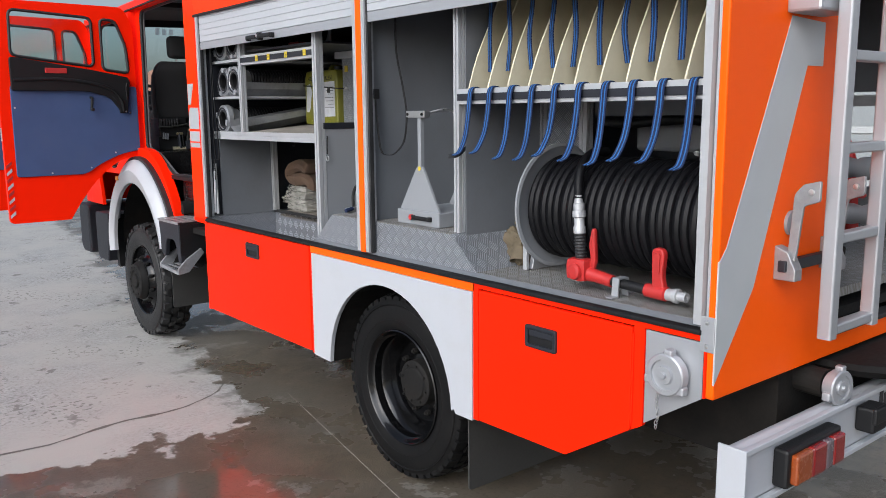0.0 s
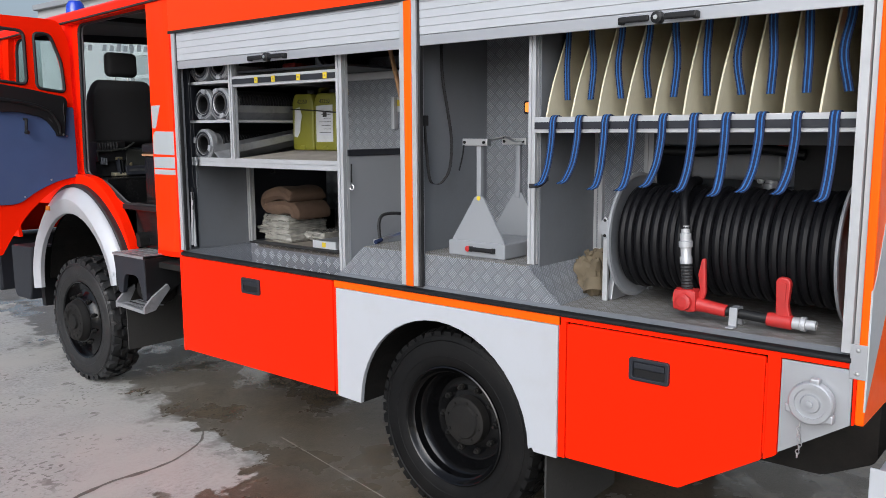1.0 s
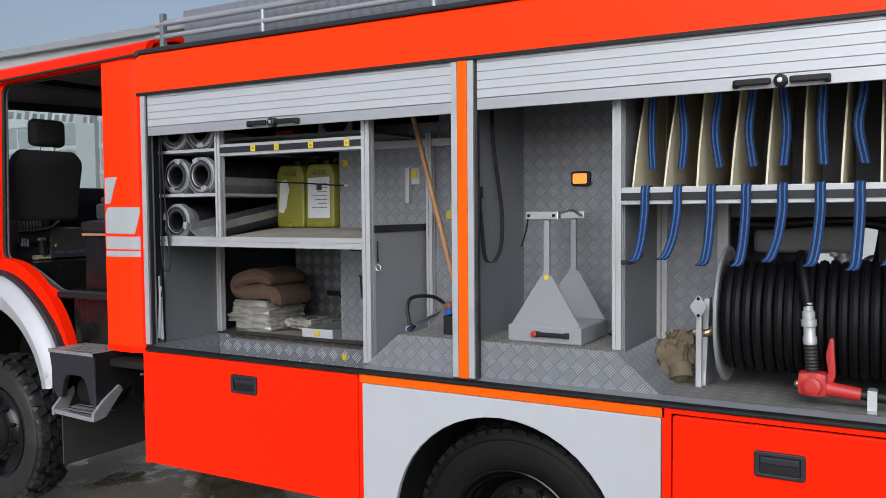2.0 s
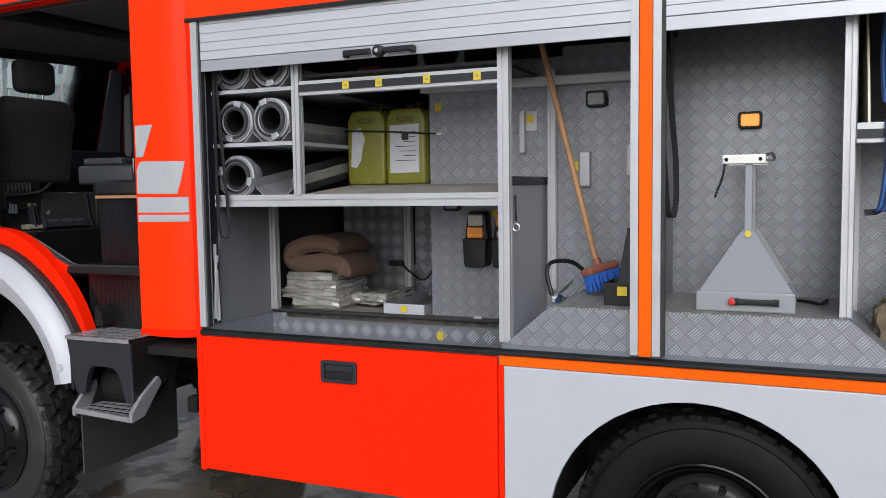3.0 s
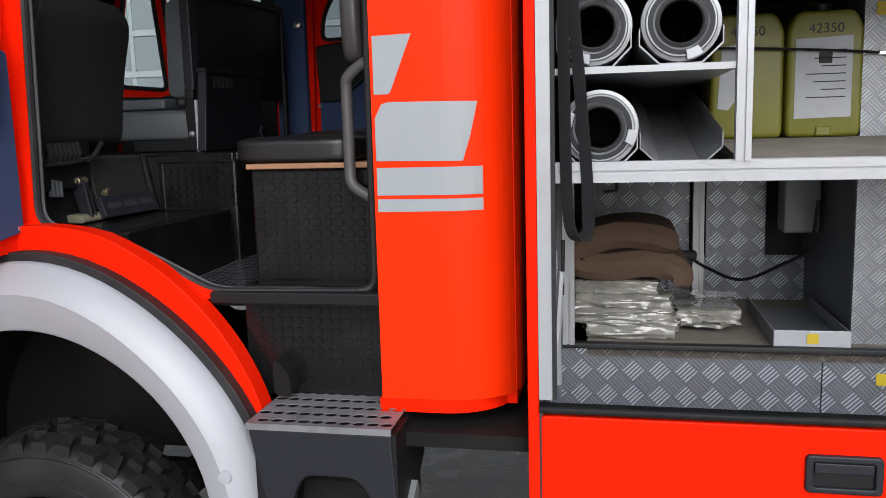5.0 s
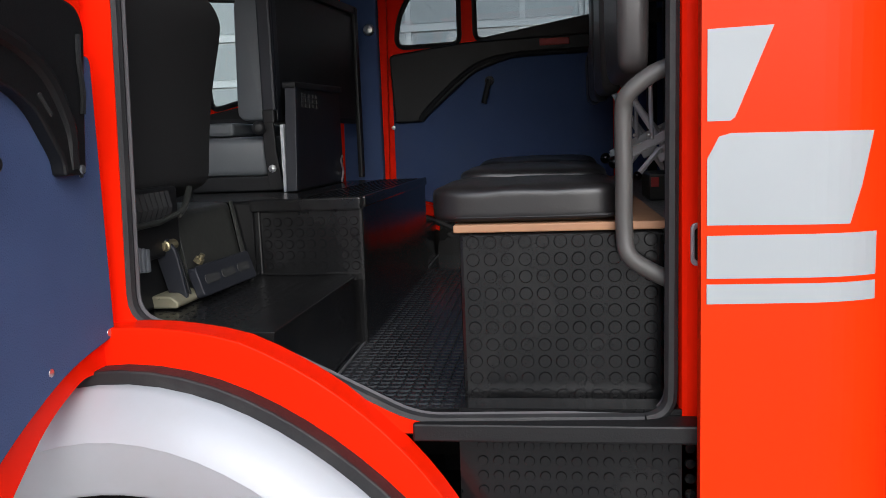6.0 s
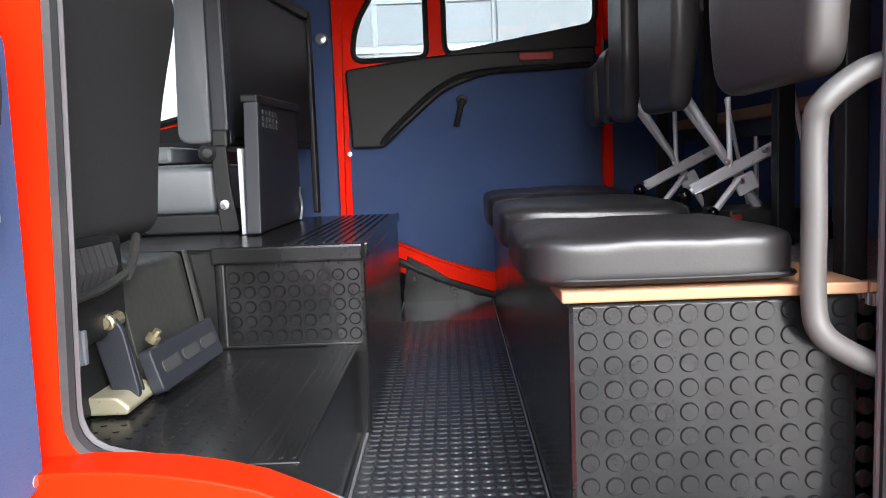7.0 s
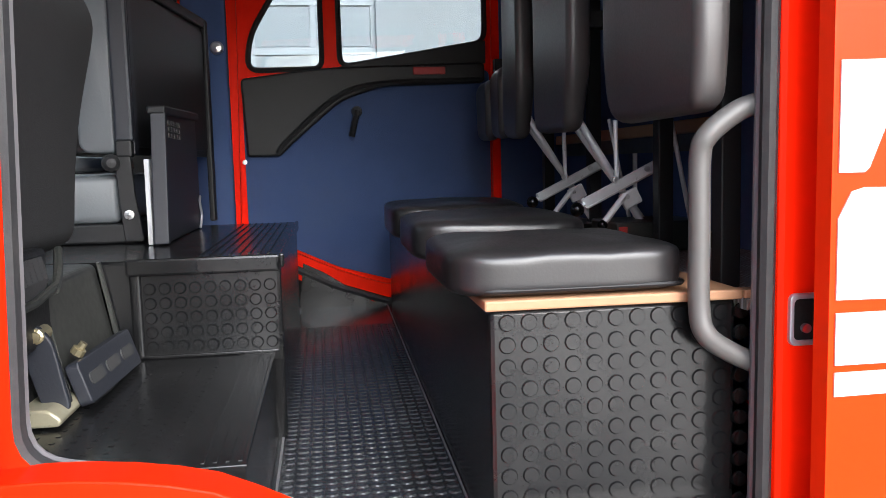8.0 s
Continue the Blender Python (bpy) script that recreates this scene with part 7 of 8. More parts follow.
rl2 = thing("red_work_lamp", "dark red lamp lying on the upper deck", "lamp", at=(0.4, 1.48, 2.288))
part("body", box(0.34, 0.50, 1.42, 1.54, 2.288, 2.34, 0.012), REDM, rl2)
part("handle", tube(smooth_path([(0.36, 1.43, 2.335), (0.36, 1.44, 2.37), (0.36, 1.52, 2.37), (0.36, 1.53, 2.335)], 4), 0.008, 8), BLACK, rl2)


def lump(cx, cy, cz, sx, sy, sz, seed, rough=0.06, seg=(28, 18), flat=0.35, freq=9.0):
    """A soft rounded lump, wrinkled by noise, squared off by flat."""
    bm = B()
    bmesh.ops.create_uvsphere(bm, u_segments=seg[0], v_segments=seg[1], radius=1.0)
    for v in bm.verts:
        d = v.co.normalized()
        q = Vector([math.copysign(abs(c) ** flat, c) for c in d])
        q.normalize()
        m = max(abs(q.x), abs(q.y), abs(q.z))
        p = d.lerp(q / m * 0.92, 0.75)
        w = 1 + rough * noise.noise(d * 2.2 + Vector((seed, 0, 0))) + rough * 0.5 * noise.noise(d * freq * 0.6 + Vector((0, seed, 0)))
        v.co = Vector((cx + p.x * sx * w, cy + p.y * sy * w, cz + p.z * sz * w))
    return bm


bags = thing("film_wrapped_stack", "stack of clear-wrapped folded sacks on the locker floor", "wrapped stack", at=(0.75, 1.95, 1.194))
for k, (y, z, sy, sz, x, sx) in enumerate(((1.945, 1.222, 0.160, 0.034, 0.73, 0.16), (1.985, 1.266, 0.190, 0.030, 0.75, 0.19), (1.975, 1.305, 0.172, 0.032, 0.76, 0.19), (2.000, 1.345, 0.160, 0.030, 0.77, 0.17))):
    part("bag", lump(x, y, z, sx, sy, sz, k * 3.7, 0.10, (64, 32), 0.72, 26), FILM, bags, smooth=True)
part("loose_film", lump(0.86, 1.70, 1.236, 0.18, 0.115, 0.036, 5.5, 0.16, (48, 26), 0.8, 26), FILM, bags, smooth=True)
bk = thing("wool_blanket", "brown folded wool blanket on top of the wrapped stack", "blanket", at=(0.78, 1.9, 1.36))
def fold(path, th, x0, x1, seed, steps=14):
    """Thick cloth folded along a path in y and z, with soft ends and slight waves."""
    bm = B()
    P = [Vector((0, y, z)) for y, z in path]
    P = smooth_path(P, 6)
    rings = []
    for s_ in range(steps + 1):
        f = s_ / steps
        e = min(1.0, 0.35 + 2.2 * math.sqrt(max(0.0, min(f, 1 - f))))
        up, lo = [], []
        for i, p in enumerate(P):
            d = (P[min(i + 1, len(P) - 1)] - P[max(i - 1, 0)]).normalized()
            n_ = Vector((0, -d.z, d.y))
            g = i / (len(P) - 1)
            tt = th / 2 * e * min(1.0, 0.25 + 3.2 * math.sqrt(max(0.0, min(g, 1 - g))))
            w = 0.010 * noise.noise(Vector((f * 2.2 + seed, p.y * 7, p.z * 7)))
            x = x0 + (x1 - x0) * f + 0.018 * noise.noise(Vector((seed, p.y * 6, p.z * 9)))
            up.append(Vector((x, p.y, p.z)) + n_ * (tt + w))
            lo.append(Vector((x, p.y, p.z)) - n_ * (tt - w * 0.5))
        rings.append([bm.verts.new(q) for q in up + lo[::-1]])
    for r0, r1 in zip(rings, rings[1:]):
        for k in range(len(r0)):
            bm.faces.new((r0[k], r0[(k + 1) % len(r0)], r1[(k + 1) % len(r0)], r1[k]))
    m = len(P)
    for r in (rings[0], rings[-1]):
        for k in range(m - 1):
            bm.faces.new((r[k], r[k + 1], r[2 * m - 2 - k], r[2 * m - 1 - k]))
    bmesh.ops.recalc_face_normals(bm, faces=bm.faces)
    return bm


part("cloth", fold([(1.805, 1.480), (1.87, 1.512), (1.98, 1.518), (2.08, 1.492), (2.118, 1.452), (2.100, 1.420), (2.03, 1.416), (1.92, 1.428), (1.83, 1.420), (1.795, 1.388), (1.81, 1.362)], 0.090, 0.60, 0.92, 2.2), BLANKET, bk, smooth=True)
tray = thing("shallow_tray", "white-fronted shallow sheet-metal tray with a yellow sticker", "tray", at=(0.75, 1.42, 1.194))
part("front", box(0.536, 0.544, 1.315, 1.530, 1.194, 1.243, 0.002), WHITE, tray)
part("sticker", box(0.533, 0.536, 1.405, 1.437, 1.204, 1.234), YELLOW, tray)
part("floor", box(0.544, 1.05, 1.318, 1.527, 1.194, 1.199), GREYP, tray)
part("side", box(0.544, 1.05, 1.315, 1.319, 1.194, 1.240), GREYL, tray)
part("side", box(0.544, 1.05, 1.526, 1.530, 1.194, 1.240), GREYL, tray)
part("clip", box(0.518, 0.545, 1.02, 1.06, 1.194, 1.206, 0.002), WHITE, T)
cb = thing("cable", "black cable hanging in the back of the locker", "cable", at=(1.0, 1.5, 1.4))
part("cable", tube(smooth_path([(1.15, 1.74, 1.38), (1.12, 1.66, 1.33), (1.05, 1.55, 1.30), (0.95, 1.44, 1.37), (0.9, 1.36, 1.44), (0.88, 1.34, 1.60)], 6), 0.006, 6), BLACK, cb)
part("plug", box(1.09, 1.13, 1.70, 1.78, 1.365, 1.395, 0.006), BLACK, cb)
fuse = thing("control_box", "grey electrical box with a red label in the locker", "electrical box", at=(1.0, 1.37, 1.6))
part("case", box(0.96, 1.08, 1.315, 1.43, 1.48, 1.74, 0.006), GREYL, fuse)
part("label", box(0.957, 0.961, 1.36, 1.41, 1.66, 1.71), REDM, fuse)
part("bracket_hook", tube([(0.62, 1.99, 1.72), (0.62, 1.99, 1.66), (0.62, 2.03, 1.655)], 0.006, 6), BLACK, T)


def hazard_lamp(y, flip):
    h = thing("hazard_lamp", "black hand hazard lamp with amber lens hung on the locker wall", "hazard lamp", "hazard lamps", (0.55, y, 1.43))
    part("body", prism(rounded([(y - 0.050, 1.43), (y + 0.050, 1.43), (y + 0.056, 1.56), (y - 0.056, 1.56)], [0.02, 0.02, 0.006, 0.006]), "x", 0.50, 0.595, 0.010, 3), BLACK, h, smooth=True)
    part("head", prism(rounded([(y - 0.056, 1.555), (y + 0.056, 1.555), (y + 0.040, 1.685), (y - 0.040, 1.685)], [0.006, 0.006, 0.02, 0.02]), "x", 0.53, 0.595, 0.008, 3), BLACK, h, smooth=True)
    za, zb = (1.618, 1.675) if not flip else (1.562, 1.612)
    zc, zd = (1.562, 1.614) if not flip else (1.616, 1.675)
    part("clear_lens", box(0.514, 0.54, y - 0.036, y + 0.036, za if not flip else za + 0.005, zb - (0.015 if flip else 0.004), 0.006), LENSW, h)
    part("amber_lens", box(0.508, 0.54, y - 0.038, y + 0.038, zc, zd, 0.006), AMBER, h)
    part("ridge", box(0.494, 0.60, y - 0.057, y + 0.057, 1.552, 1.560, 0.002), DKGREY, h)


hazard_lamp(1.046, False)
hazard_lamp(0.908, True)
# hanging webbing at the front end of the first bay
ws_ = thing("hanging_strap", "black webbing strap hanging inside the locker", "strap", at=(0.09, 2.1, 2.3))
part("webbing", ribbon(smooth_path([(0.07, 2.125, 2.50), (0.066, 2.120, 2.0), (0.062, 2.115, 1.72), (0.062, 2.106, 1.61), (0.064, 2.084, 1.578), (0.068, 2.062, 1.606), (0.066, 2.066, 1.75), (0.064, 2.085, 2.0), (0.07, 2.118, 2.40)], 6), (0.55, 0.83, 0), 0.034, 0.003), STRAPD, ws_)
part("end_cord", tube([(0.06, 2.124, 1.58), (0.062, 2.126, 1.50), (0.06, 2.127, 1.44)], 0.005, 6), BLACK, ws_)
# braces at the very front of the bay
part("brace", tube([(0.075, 2.150, 1.55), (0.075, 2.140, 1.20)], 0.010, 6), ALUW, T)
part("brace", tube([(0.060, 2.148, 1.21), (0.060, 2.128, 1.50)], 0.008, 6), ALUW, T)

# ---- broom bay ----
br = thing("broom", "wooden-handled broom with blue bristles leaning in the locker", "broom", at=(0.45, 0.46, 1.34))
part("handle", cyl((0.462, 0.480, 1.470), (0.395, 0.705, 2.42), 0.0135, 0.0125, 14), WOODL, br, smooth=True)
rot = Matrix.Translation((0.455, 0.455, 1.42)) @ Matrix.Rotation(radians(-16), 4, "X") @ Matrix.Rotation(radians(58), 4, "Z")
part("brush_block", join(None, box(-0.03, 0.03, -0.09, 0.09, 0.01, 0.045, 0.012), rot), WOODR, br)
bm = B()
for i in range(16):
    for j in range(5):
        y, x = -0.082 + i * 0.0108, -0.022 + j * 0.011
        lean = 0.012 * math.sin(i * 1.7 + j)
        cyl((x, y, 0.012), (x * 1.3, y * 1.08 + lean, -0.055), 0.006, 0.0045, 5, bm)
bmesh.ops.transform(bm, matrix=rot, verts=bm.verts)
ob = part("bristles", bm, BRISTLE, br)
ob["kind"] = "stuff"
part("ferrule", cyl((0.464, 0.470, 1.445), (0.461, 0.482, 1.49), 0.02, 0.017, 12), WOODR, br)
sp = thing("shovel", "shovel with wooden handle and dark socket in the locker corner", "shovel", at=(0.42, 0.27, 1.34))
part("handle", cyl((0.42, 0.278, 1.78), (0.45, 0.262, 2.45), 0.019, 0.017, 14), WOODL, sp, smooth=True)
part("socket", lathe((0.41, 0.284, 1.42), (0.01, -0.006, 0.36), [(0, 0.014), (0.10, 0.018), (0.36, 0.024), (0.37, 0.020)], 14), DKGREY, sp, smooth=True)
part("blade", prism(rounded([(0.235, 1.345), (0.325, 1.345), (0.33, 1.43), (0.305, 1.47), (0.26, 1.47), (0.235, 1.43)], 0.02), "x", 0.40, 0.405), BLUEL, sp)
tb = thing("black_tray", "open black plastic tray with yellow sticker and a standing board", "tray", at=(0.22, 0.345, 1.34))
for bmx in (box(0.14, 0.30, 0.25, 0.375, 1.339, 1.345), box(0.135, 0.142, 0.245, 0.38, 1.339, 1.425, 0.002), box(0.298, 0.305, 0.245, 0.38, 1.339, 1.425, 0.002), box(0.135, 0.305, 0.245, 0.252, 1.339, 1.425, 0.002), box(0.135, 0.305, 0.373, 0.38, 1.339, 1.425, 0.002)):
    part("panel", bmx, BLACK, tb)
part("board", join(None, box(-0.006, 0.006, -0.035, 0.035, 0.0, 0.27, 0.003), Matrix.Translation((0.26, 0.325, 1.36)) @ Matrix.Rotation(radians(8), 4, "X") @ Matrix.Rotation(radians(12), 4, "Y")), BLACK, tb)
part("sticker", box(0.131, 0.135, 0.292, 0.328, 1.378, 1.412), YELLOW, tb)
bc = thing("bow_saw", "small saw with a black bow handle lying on the wheel box", "saw", at=(0.25, 0.58, 1.34))
part("bow", tube(smooth_path([(0.20, 0.60, 1.36), (0.22, 0.625, 1.44), (0.26, 0.62, 1.485), (0.36, 0.56, 1.48), (0.42, 0.50, 1.42)], 5), 0.009, 8), BLACK, bc, smooth=True)
part("blade", prism([(0.20, 1.350), (0.45, 1.385), (0.45, 1.40), (0.20, 1.368)], "y", 0.578, 0.582), STEEL, bc)
part("clamp", box(0.13, 0.22, 0.555, 0.585, 1.339, 1.366, 0.006), STEEL, bc)
part("grip", cyl((0.12, 0.555, 1.352), (0.17, 0.56, 1.360), 0.011, None, 12), STRAPB, bc)
pn = thing("safety_pin", "steel safety pin on a black cord", "pin", at=(0.11, 0.735, 1.7))
part("cord", tube(smooth_path([(0.12, 0.725, 1.76), (0.115, 0.722, 1.70), (0.115, 0.720, 1.66)], 4), 0.004, 6), BLACK, pn)
part("ring", tube([(0.115, 0.72 + 0.014 * math.sin(a), 1.635 + 0.014 * math.cos(a)) for a in [k * math.pi / 8 for k in range(17)]], 0.003, 6), STEEL, pn)
part("wall_switch", box(0.30, 0.34, 0.206, 0.214, 1.98, 2.03, 0.003), WHITE, T)

# ---- second bay: grey stand ----
st = thing("lifting_stand", "grey steel stand with triangular side plates on a box base", "stand", at=(0.3, -0.13, 1.34))
base = part("base", box(0.10, 0.452, -0.292, 0.040, 1.340, 1.412, 0.006), GREYL, st, "light grey box base")
for x in (0.112, 0.43):
    part("side_plate", prism(rounded([(0.028, 1.412), (-0.112, 1.628), (-0.155, 1.628), (-0.282, 1.412)], [0.004, 0.015, 0.015, 0.004]), "x", x, x + 0.012, 0.002), GREYL, st)
    part("post", box(x - 0.002, x + 0.020, -0.147, -0.121, 1.60, 1.868, 0.003), GREYL, st)
    part("cross_head", box(x - 0.012, x + 0.024, -0.19, -0.045, 1.862, 1.895, 0.003), STEEL, st)
    for yy in (-0.06, -0.172):
        part("bolt", lathe((x - 0.012, yy, 1.878), (-1, 0, 0), [(0, 0.007), (0.005, 0.007), (0.006, 0)], 8), CHASSIS, st)
part("pin", tube(smooth_path([(0.14, -0.17, 1.885), (0.22, -0.205, 1.90), (0.30, -0.21, 1.88), (0.42, -0.17, 1.885)], 4), 0.006, 6), STEEL, st)
part("cord", tube(smooth_path([(0.10, -0.055, 1.865), (0.10, -0.048, 1.82), (0.105, -0.030, 1.77), (0.105, -0.022, 1.745)], 4), 0.004, 6), BLACK, st)
part("handle", box(0.082, 0.094, -0.232, -0.098, 1.368, 1.388, 0.005), BLACK, st)
for yy in (-0.23, -0.10):
    part("handle_foot", box(0.085, 0.102, yy - 0.01, yy + 0.01, 1.366, 1.390, 0.003), BLACK, st)
part("button", lathe((0.10, -0.085, 1.378), (-1, 0, 0), [(0, 0.014), (0.014, 0.014), (0.016, 0.010), (0.017, 0)], 14), REDM, st, "red push button")
part("sticker", prism(arc(-0.134, 1.618, 0.011, 0, 340, 17), "x", 0.1085, 0.1122), YELLOW, st)
cb2 = thing("floor_cable", "short black cable lying beside the stand", "cable", at=(0.3, -0.36, 1.34))
part("cable", tube(smooth_path([(0.44, -0.30, 1.346), (0.40, -0.345, 1.346), (0.34, -0.38, 1.348), (0.36, -0.40, 1.36), (0.42, -0.39, 1.346)], 5), 0.006, 6), BLACK, cb2)
wl = thing("hanging_strap", "black webbing loop hanging on the grey partition", "strap", at=(0.25, 0.17, 2.3))
part("webbing", ribbon(smooth_path([(0.20, 0.165, 2.42), (0.19, 0.150, 2.20), (0.22, 0.140, 2.02), (0.235, 0.130, 1.88), (0.215, 0.125, 1.75), (0.165, 0.125, 1.690), (0.12, 0.128, 1.674), (0.075, 0.136, 1.70), (0.062, 0.146, 1.85), (0.060, 0.156, 1.98)], 6), (0.3, 1, 0), 0.022, 0.003), STRAPD, wl)
part("buckle", box(0.045, 0.078, 0.142, 0.166, 1.955, 2.005, 0.004), BLACK, wl)

# hose cassettes: boards and straps
for k in range(11):
    y = -0.505 - k * 0.1242
    bm = prism(rounded([(0.105, 1.990), (0.150, 2.12), (0.28, 2.37), (0.36, 2.555), (0.84, 2.555), (0.84, 1.976), (0.115, 1.976)], [0.01, 0.1, 0.15, 0.02, 0, 0, 0.01]), "y", y - 0.004, y + 0.004, 0.0015)
    tilt_k = Matrix.Translation((0, y, 1.98)) @ Matrix.Rotation(radians(1.2 * math.sin(k * 2.3)), 4, "X") @ Matrix.Translation((0, -y, -1.98))
    part("cassette_board", join(None, bm, tilt_k), CREAM, T, "cream plastic divider board")
for k in range(10):
    y = -0.565 - k * 0.1242
    s = thing("blue_strap", "dark blue webbing pull strap with light stripes draped over the rail", "strap", "hose cassette straps", (0.09, y, 1.99))
    j = 0.012 * math.sin(k * 1.9)
    pts = smooth_path([(0.20, y + 0.004, 1.978), (0.13, y, 1.983), (0.085, y, 1.993), (0.062, y, 1.97), (0.052, y - 0.002, 1.90), (0.045, y + 0.004 + j * 0.3, 1.82), (0.035, y + 0.010 + j * 0.5, 1.765 + j), (0.015, y + 0.020 + j, 1.715 + j), (-0.008, y + 0.032 + j, 1.70 + j)], 5)
    w = part("webbing", ribbon(pts, (0.15, 1, 0), 0.036, 0.003), STRAPB, s)
    for q in (-0.008, 0.008):
        bm = B()
        ribbon([p for p in pts], (0.15, 1, 0), 0.005, 0.0045, bm, q)
        part("stripe", bm, STRAPL, s)
    pts = smooth_path([(0.20, y + 0.01, 2.54), (0.19, y + 0.005 + j, 2.35), (0.185, y + 0.008 - j * 0.5, 2.20), (0.18, y + j, 2.06)], 5)
    part("webbing", ribbon(pts, (0.3, 1, 0), 0.036, 0.003), STRAPB, s)
    for q in (-0.008, 0.008):
        bm = B()
        ribbon([p for p in pts], (0.3, 1, 0), 0.005, 0.0045, bm, q)
        part("stripe", bm, STRAPL, s)
pt = thing("strap_end", "short black strap end hanging beside the blue straps", "strap", at=(0.05, -0.52, 1.7))
part("webbing", ribbon(smooth_path([(0.035, -0.565, 1.73), (0.02, -0.53, 1.70), (0.0, -0.49, 1.695)], 5), (0.3, 0.2, 1), 0.02, 0.003), STRAPD, pt)

# hose reel
RC = Vector((0.36, 0, 1.478))
reel = thing("hose_reel", "rapid-attack hose reel wound with black rubber hose between grey flanges", "hose reel", at=(0.36, -1.25, 1.19))
for y0 in (-0.815, -1.700):
    part("flange", lathe((RC.x, y0, RC.z), (0, -1, 0), [(0, 0.05), (0, 0.262), (0.004, 0.272), (0.014, 0.272), (0.016, 0.258), (0.006, 0.245), (0.006, 0.05)], 48, caps=False, closed=True), GREYL, reel, "grey pressed-steel flange", smooth=True)
    part("hub", lathe((RC.x, y0 + (0.03 if y0 > -1 else 0.0), RC.z), (0, -1, 0), [(0, 0.05), (0.045, 0.05)], 20), ALU, reel)
part("drum", cyl((RC.x, -0.82, RC.z), (RC.x, -1.70, RC.z), 0.13, None, 28), DKGREY, reel)
for layer, (r, n0) in enumerate(((0.205, 23), (0.172, 24))):
    for i in range(n0):
        y = -0.850 - i * 0.0362 - (0.018 if layer else 0)
        rr = r + 0.004 * math.sin(i * 2.1 + layer)
        if y < -1.68:
            continue
        pts = [(RC.x + rr * math.cos(a), y - 0.006 * math.sin(a * 0.5) + 0.003 * math.sin(i), RC.z + rr * math.sin(a)) for a in [k * 2 * math.pi / 40 for k in range(41)]]
        part("hose_turn", tube(pts, 0.0185, 8), HOSEM, reel, smooth=True)
for y in (-0.745, -1.735):
    part("stand", prism(rounded([(RC.x - 0.10, 1.187), (RC.x - 0.02, 1.54), (RC.x + 0.02, 1.54), (RC.x + 0.10, 1.187)], 0.01), "y", y - 0.012, y + 0.012, 0.003), ALU, reel, "aluminium reel stand")
part("crank_plate", prism(rounded([(-0.772, 1.512), (-0.735, 1.562), (-0.698, 1.512), (-0.735, 1.459)], 0.010), "x", 0.225, 0.233, 0.002), ALU, reel, "diamond-shaped bearing plate")
for zz in (1.544, 1.477):
    part("plate_bolt", lathe((0.225, -0.735, zz), (-1, 0, 0), [(0, 0.007), (0.004, 0.006), (0.005, 0)], 8), CHASSIS, reel)
part("crank_column", box(0.233, 0.252, -0.747, -0.723, 1.187, 1.48, 0.004), ALUW, reel)
part("inlet_pipe", tube(smooth_path([(RC.x - 0.05, -0.70, 1.40), (RC.x - 0.05, -0.76, 1.40), (RC.x, -0.80, 1.45)], 4), 0.016, 10), BRASS, reel)
part("hose_tail", tube(smooth_path([(0.34, -1.10, 1.722), (0.26, -1.105, 1.722), (0.185, -1.115, 1.690), (0.140, -1.130, 1.635), (0.12, -1.145, 1.545)], 6), 0.0185, 12), HOSEM, reel, smooth=True)

# branch pipe
nz = thing("branch_pipe", "red and black branch pipe with pistol lever lying on the sill", "nozzle", at=(0.13, -1.35, 1.19))
part("hose_coupling", lathe((0.12, -1.145, 1.56), (0.0, -0.06, -1), [(0, 0.016), (0.03, 0.017), (0.032, 0.022), (0.06, 0.022), (0.062, 0.027), (0.085, 0.027), (0.088, 0.021), (0.12, 0.02), (0.125, 0.024), (0.15, 0.024)], 16), ALUW, nz, smooth=True)
prof = [(0, 0.02)]
for i in range(9):
    prof += [(0.008 + i * 0.0125, 0.024), (0.014 + i * 0.0125, 0.021)]
part("grip", lathe((0.12, -1.155, 1.415), (0.02, -0.06, -1), prof, 16), RUBBER, nz, smooth=True)
part("valve_body", lump(0.122, -1.165, 1.268, 0.042, 0.052, 0.048, 1.1, 0.05, (24, 16), 0.7), REDM, nz, smooth=True)
part("valve_face", lathe((0.085, -1.165, 1.262), (-1, 0.1, 0.1), [(0, 0.034), (0.012, 0.032), (0.016, 0.02), (0.017, 0)], 18), REDM, nz)
part("knob", lathe((0.12, -1.125, 1.262), (0, 1, 0), [(0, 0.013), (0.015, 0.015), (0.022, 0.01), (0.024, 0)], 12), BRASS, nz)
part("lever", prism(rounded([(-1.195, 1.275), (-1.215, 1.31), (-1.205, 1.37), (-1.218, 1.435), (-1.232, 1.435), (-1.236, 1.37), (-1.240, 1.30), (-1.225, 1.26)], 0.008), "x", 0.115, 0.135, 0.005), REDM, nz, smooth=True)
part("neck", lathe((0.122, -1.19, 1.256), (0.03, -1, -0.13), [(0, 0.033), (0.05, 0.026), (0.13, 0.024), (0.132, 0.02)], 18), REDM, nz, smooth=True)
part("barrel", lathe((0.126, -1.32, 1.240), (0.03, -1, -0.06), [(0, 0.019), (0.17, 0.019)], 16), BLACK, nz, smooth=True)
part("front_sleeve", lathe((0.131, -1.475, 1.231), (0.03, -1, -0.03), [(0, 0.026), (0.085, 0.028), (0.09, 0.022)], 18), REDM, nz, smooth=True)
fg = part("front_grip", prism(rounded([(-1.505, 1.245), (-1.500, 1.38), (-1.512, 1.395), (-1.545, 1.393), (-1.555, 1.375), (-1.548, 1.29), (-1.56, 1.245)], 0.012), "x", 0.118, 0.146, 0.006), REDM, nz)
part("grip_pad", prism(rounded([(-1.512, 1.30), (-1.510, 1.375), (-1.540, 1.375), (-1.538, 1.30)], 0.008), "x", 0.114, 0.119), REDM, fg)
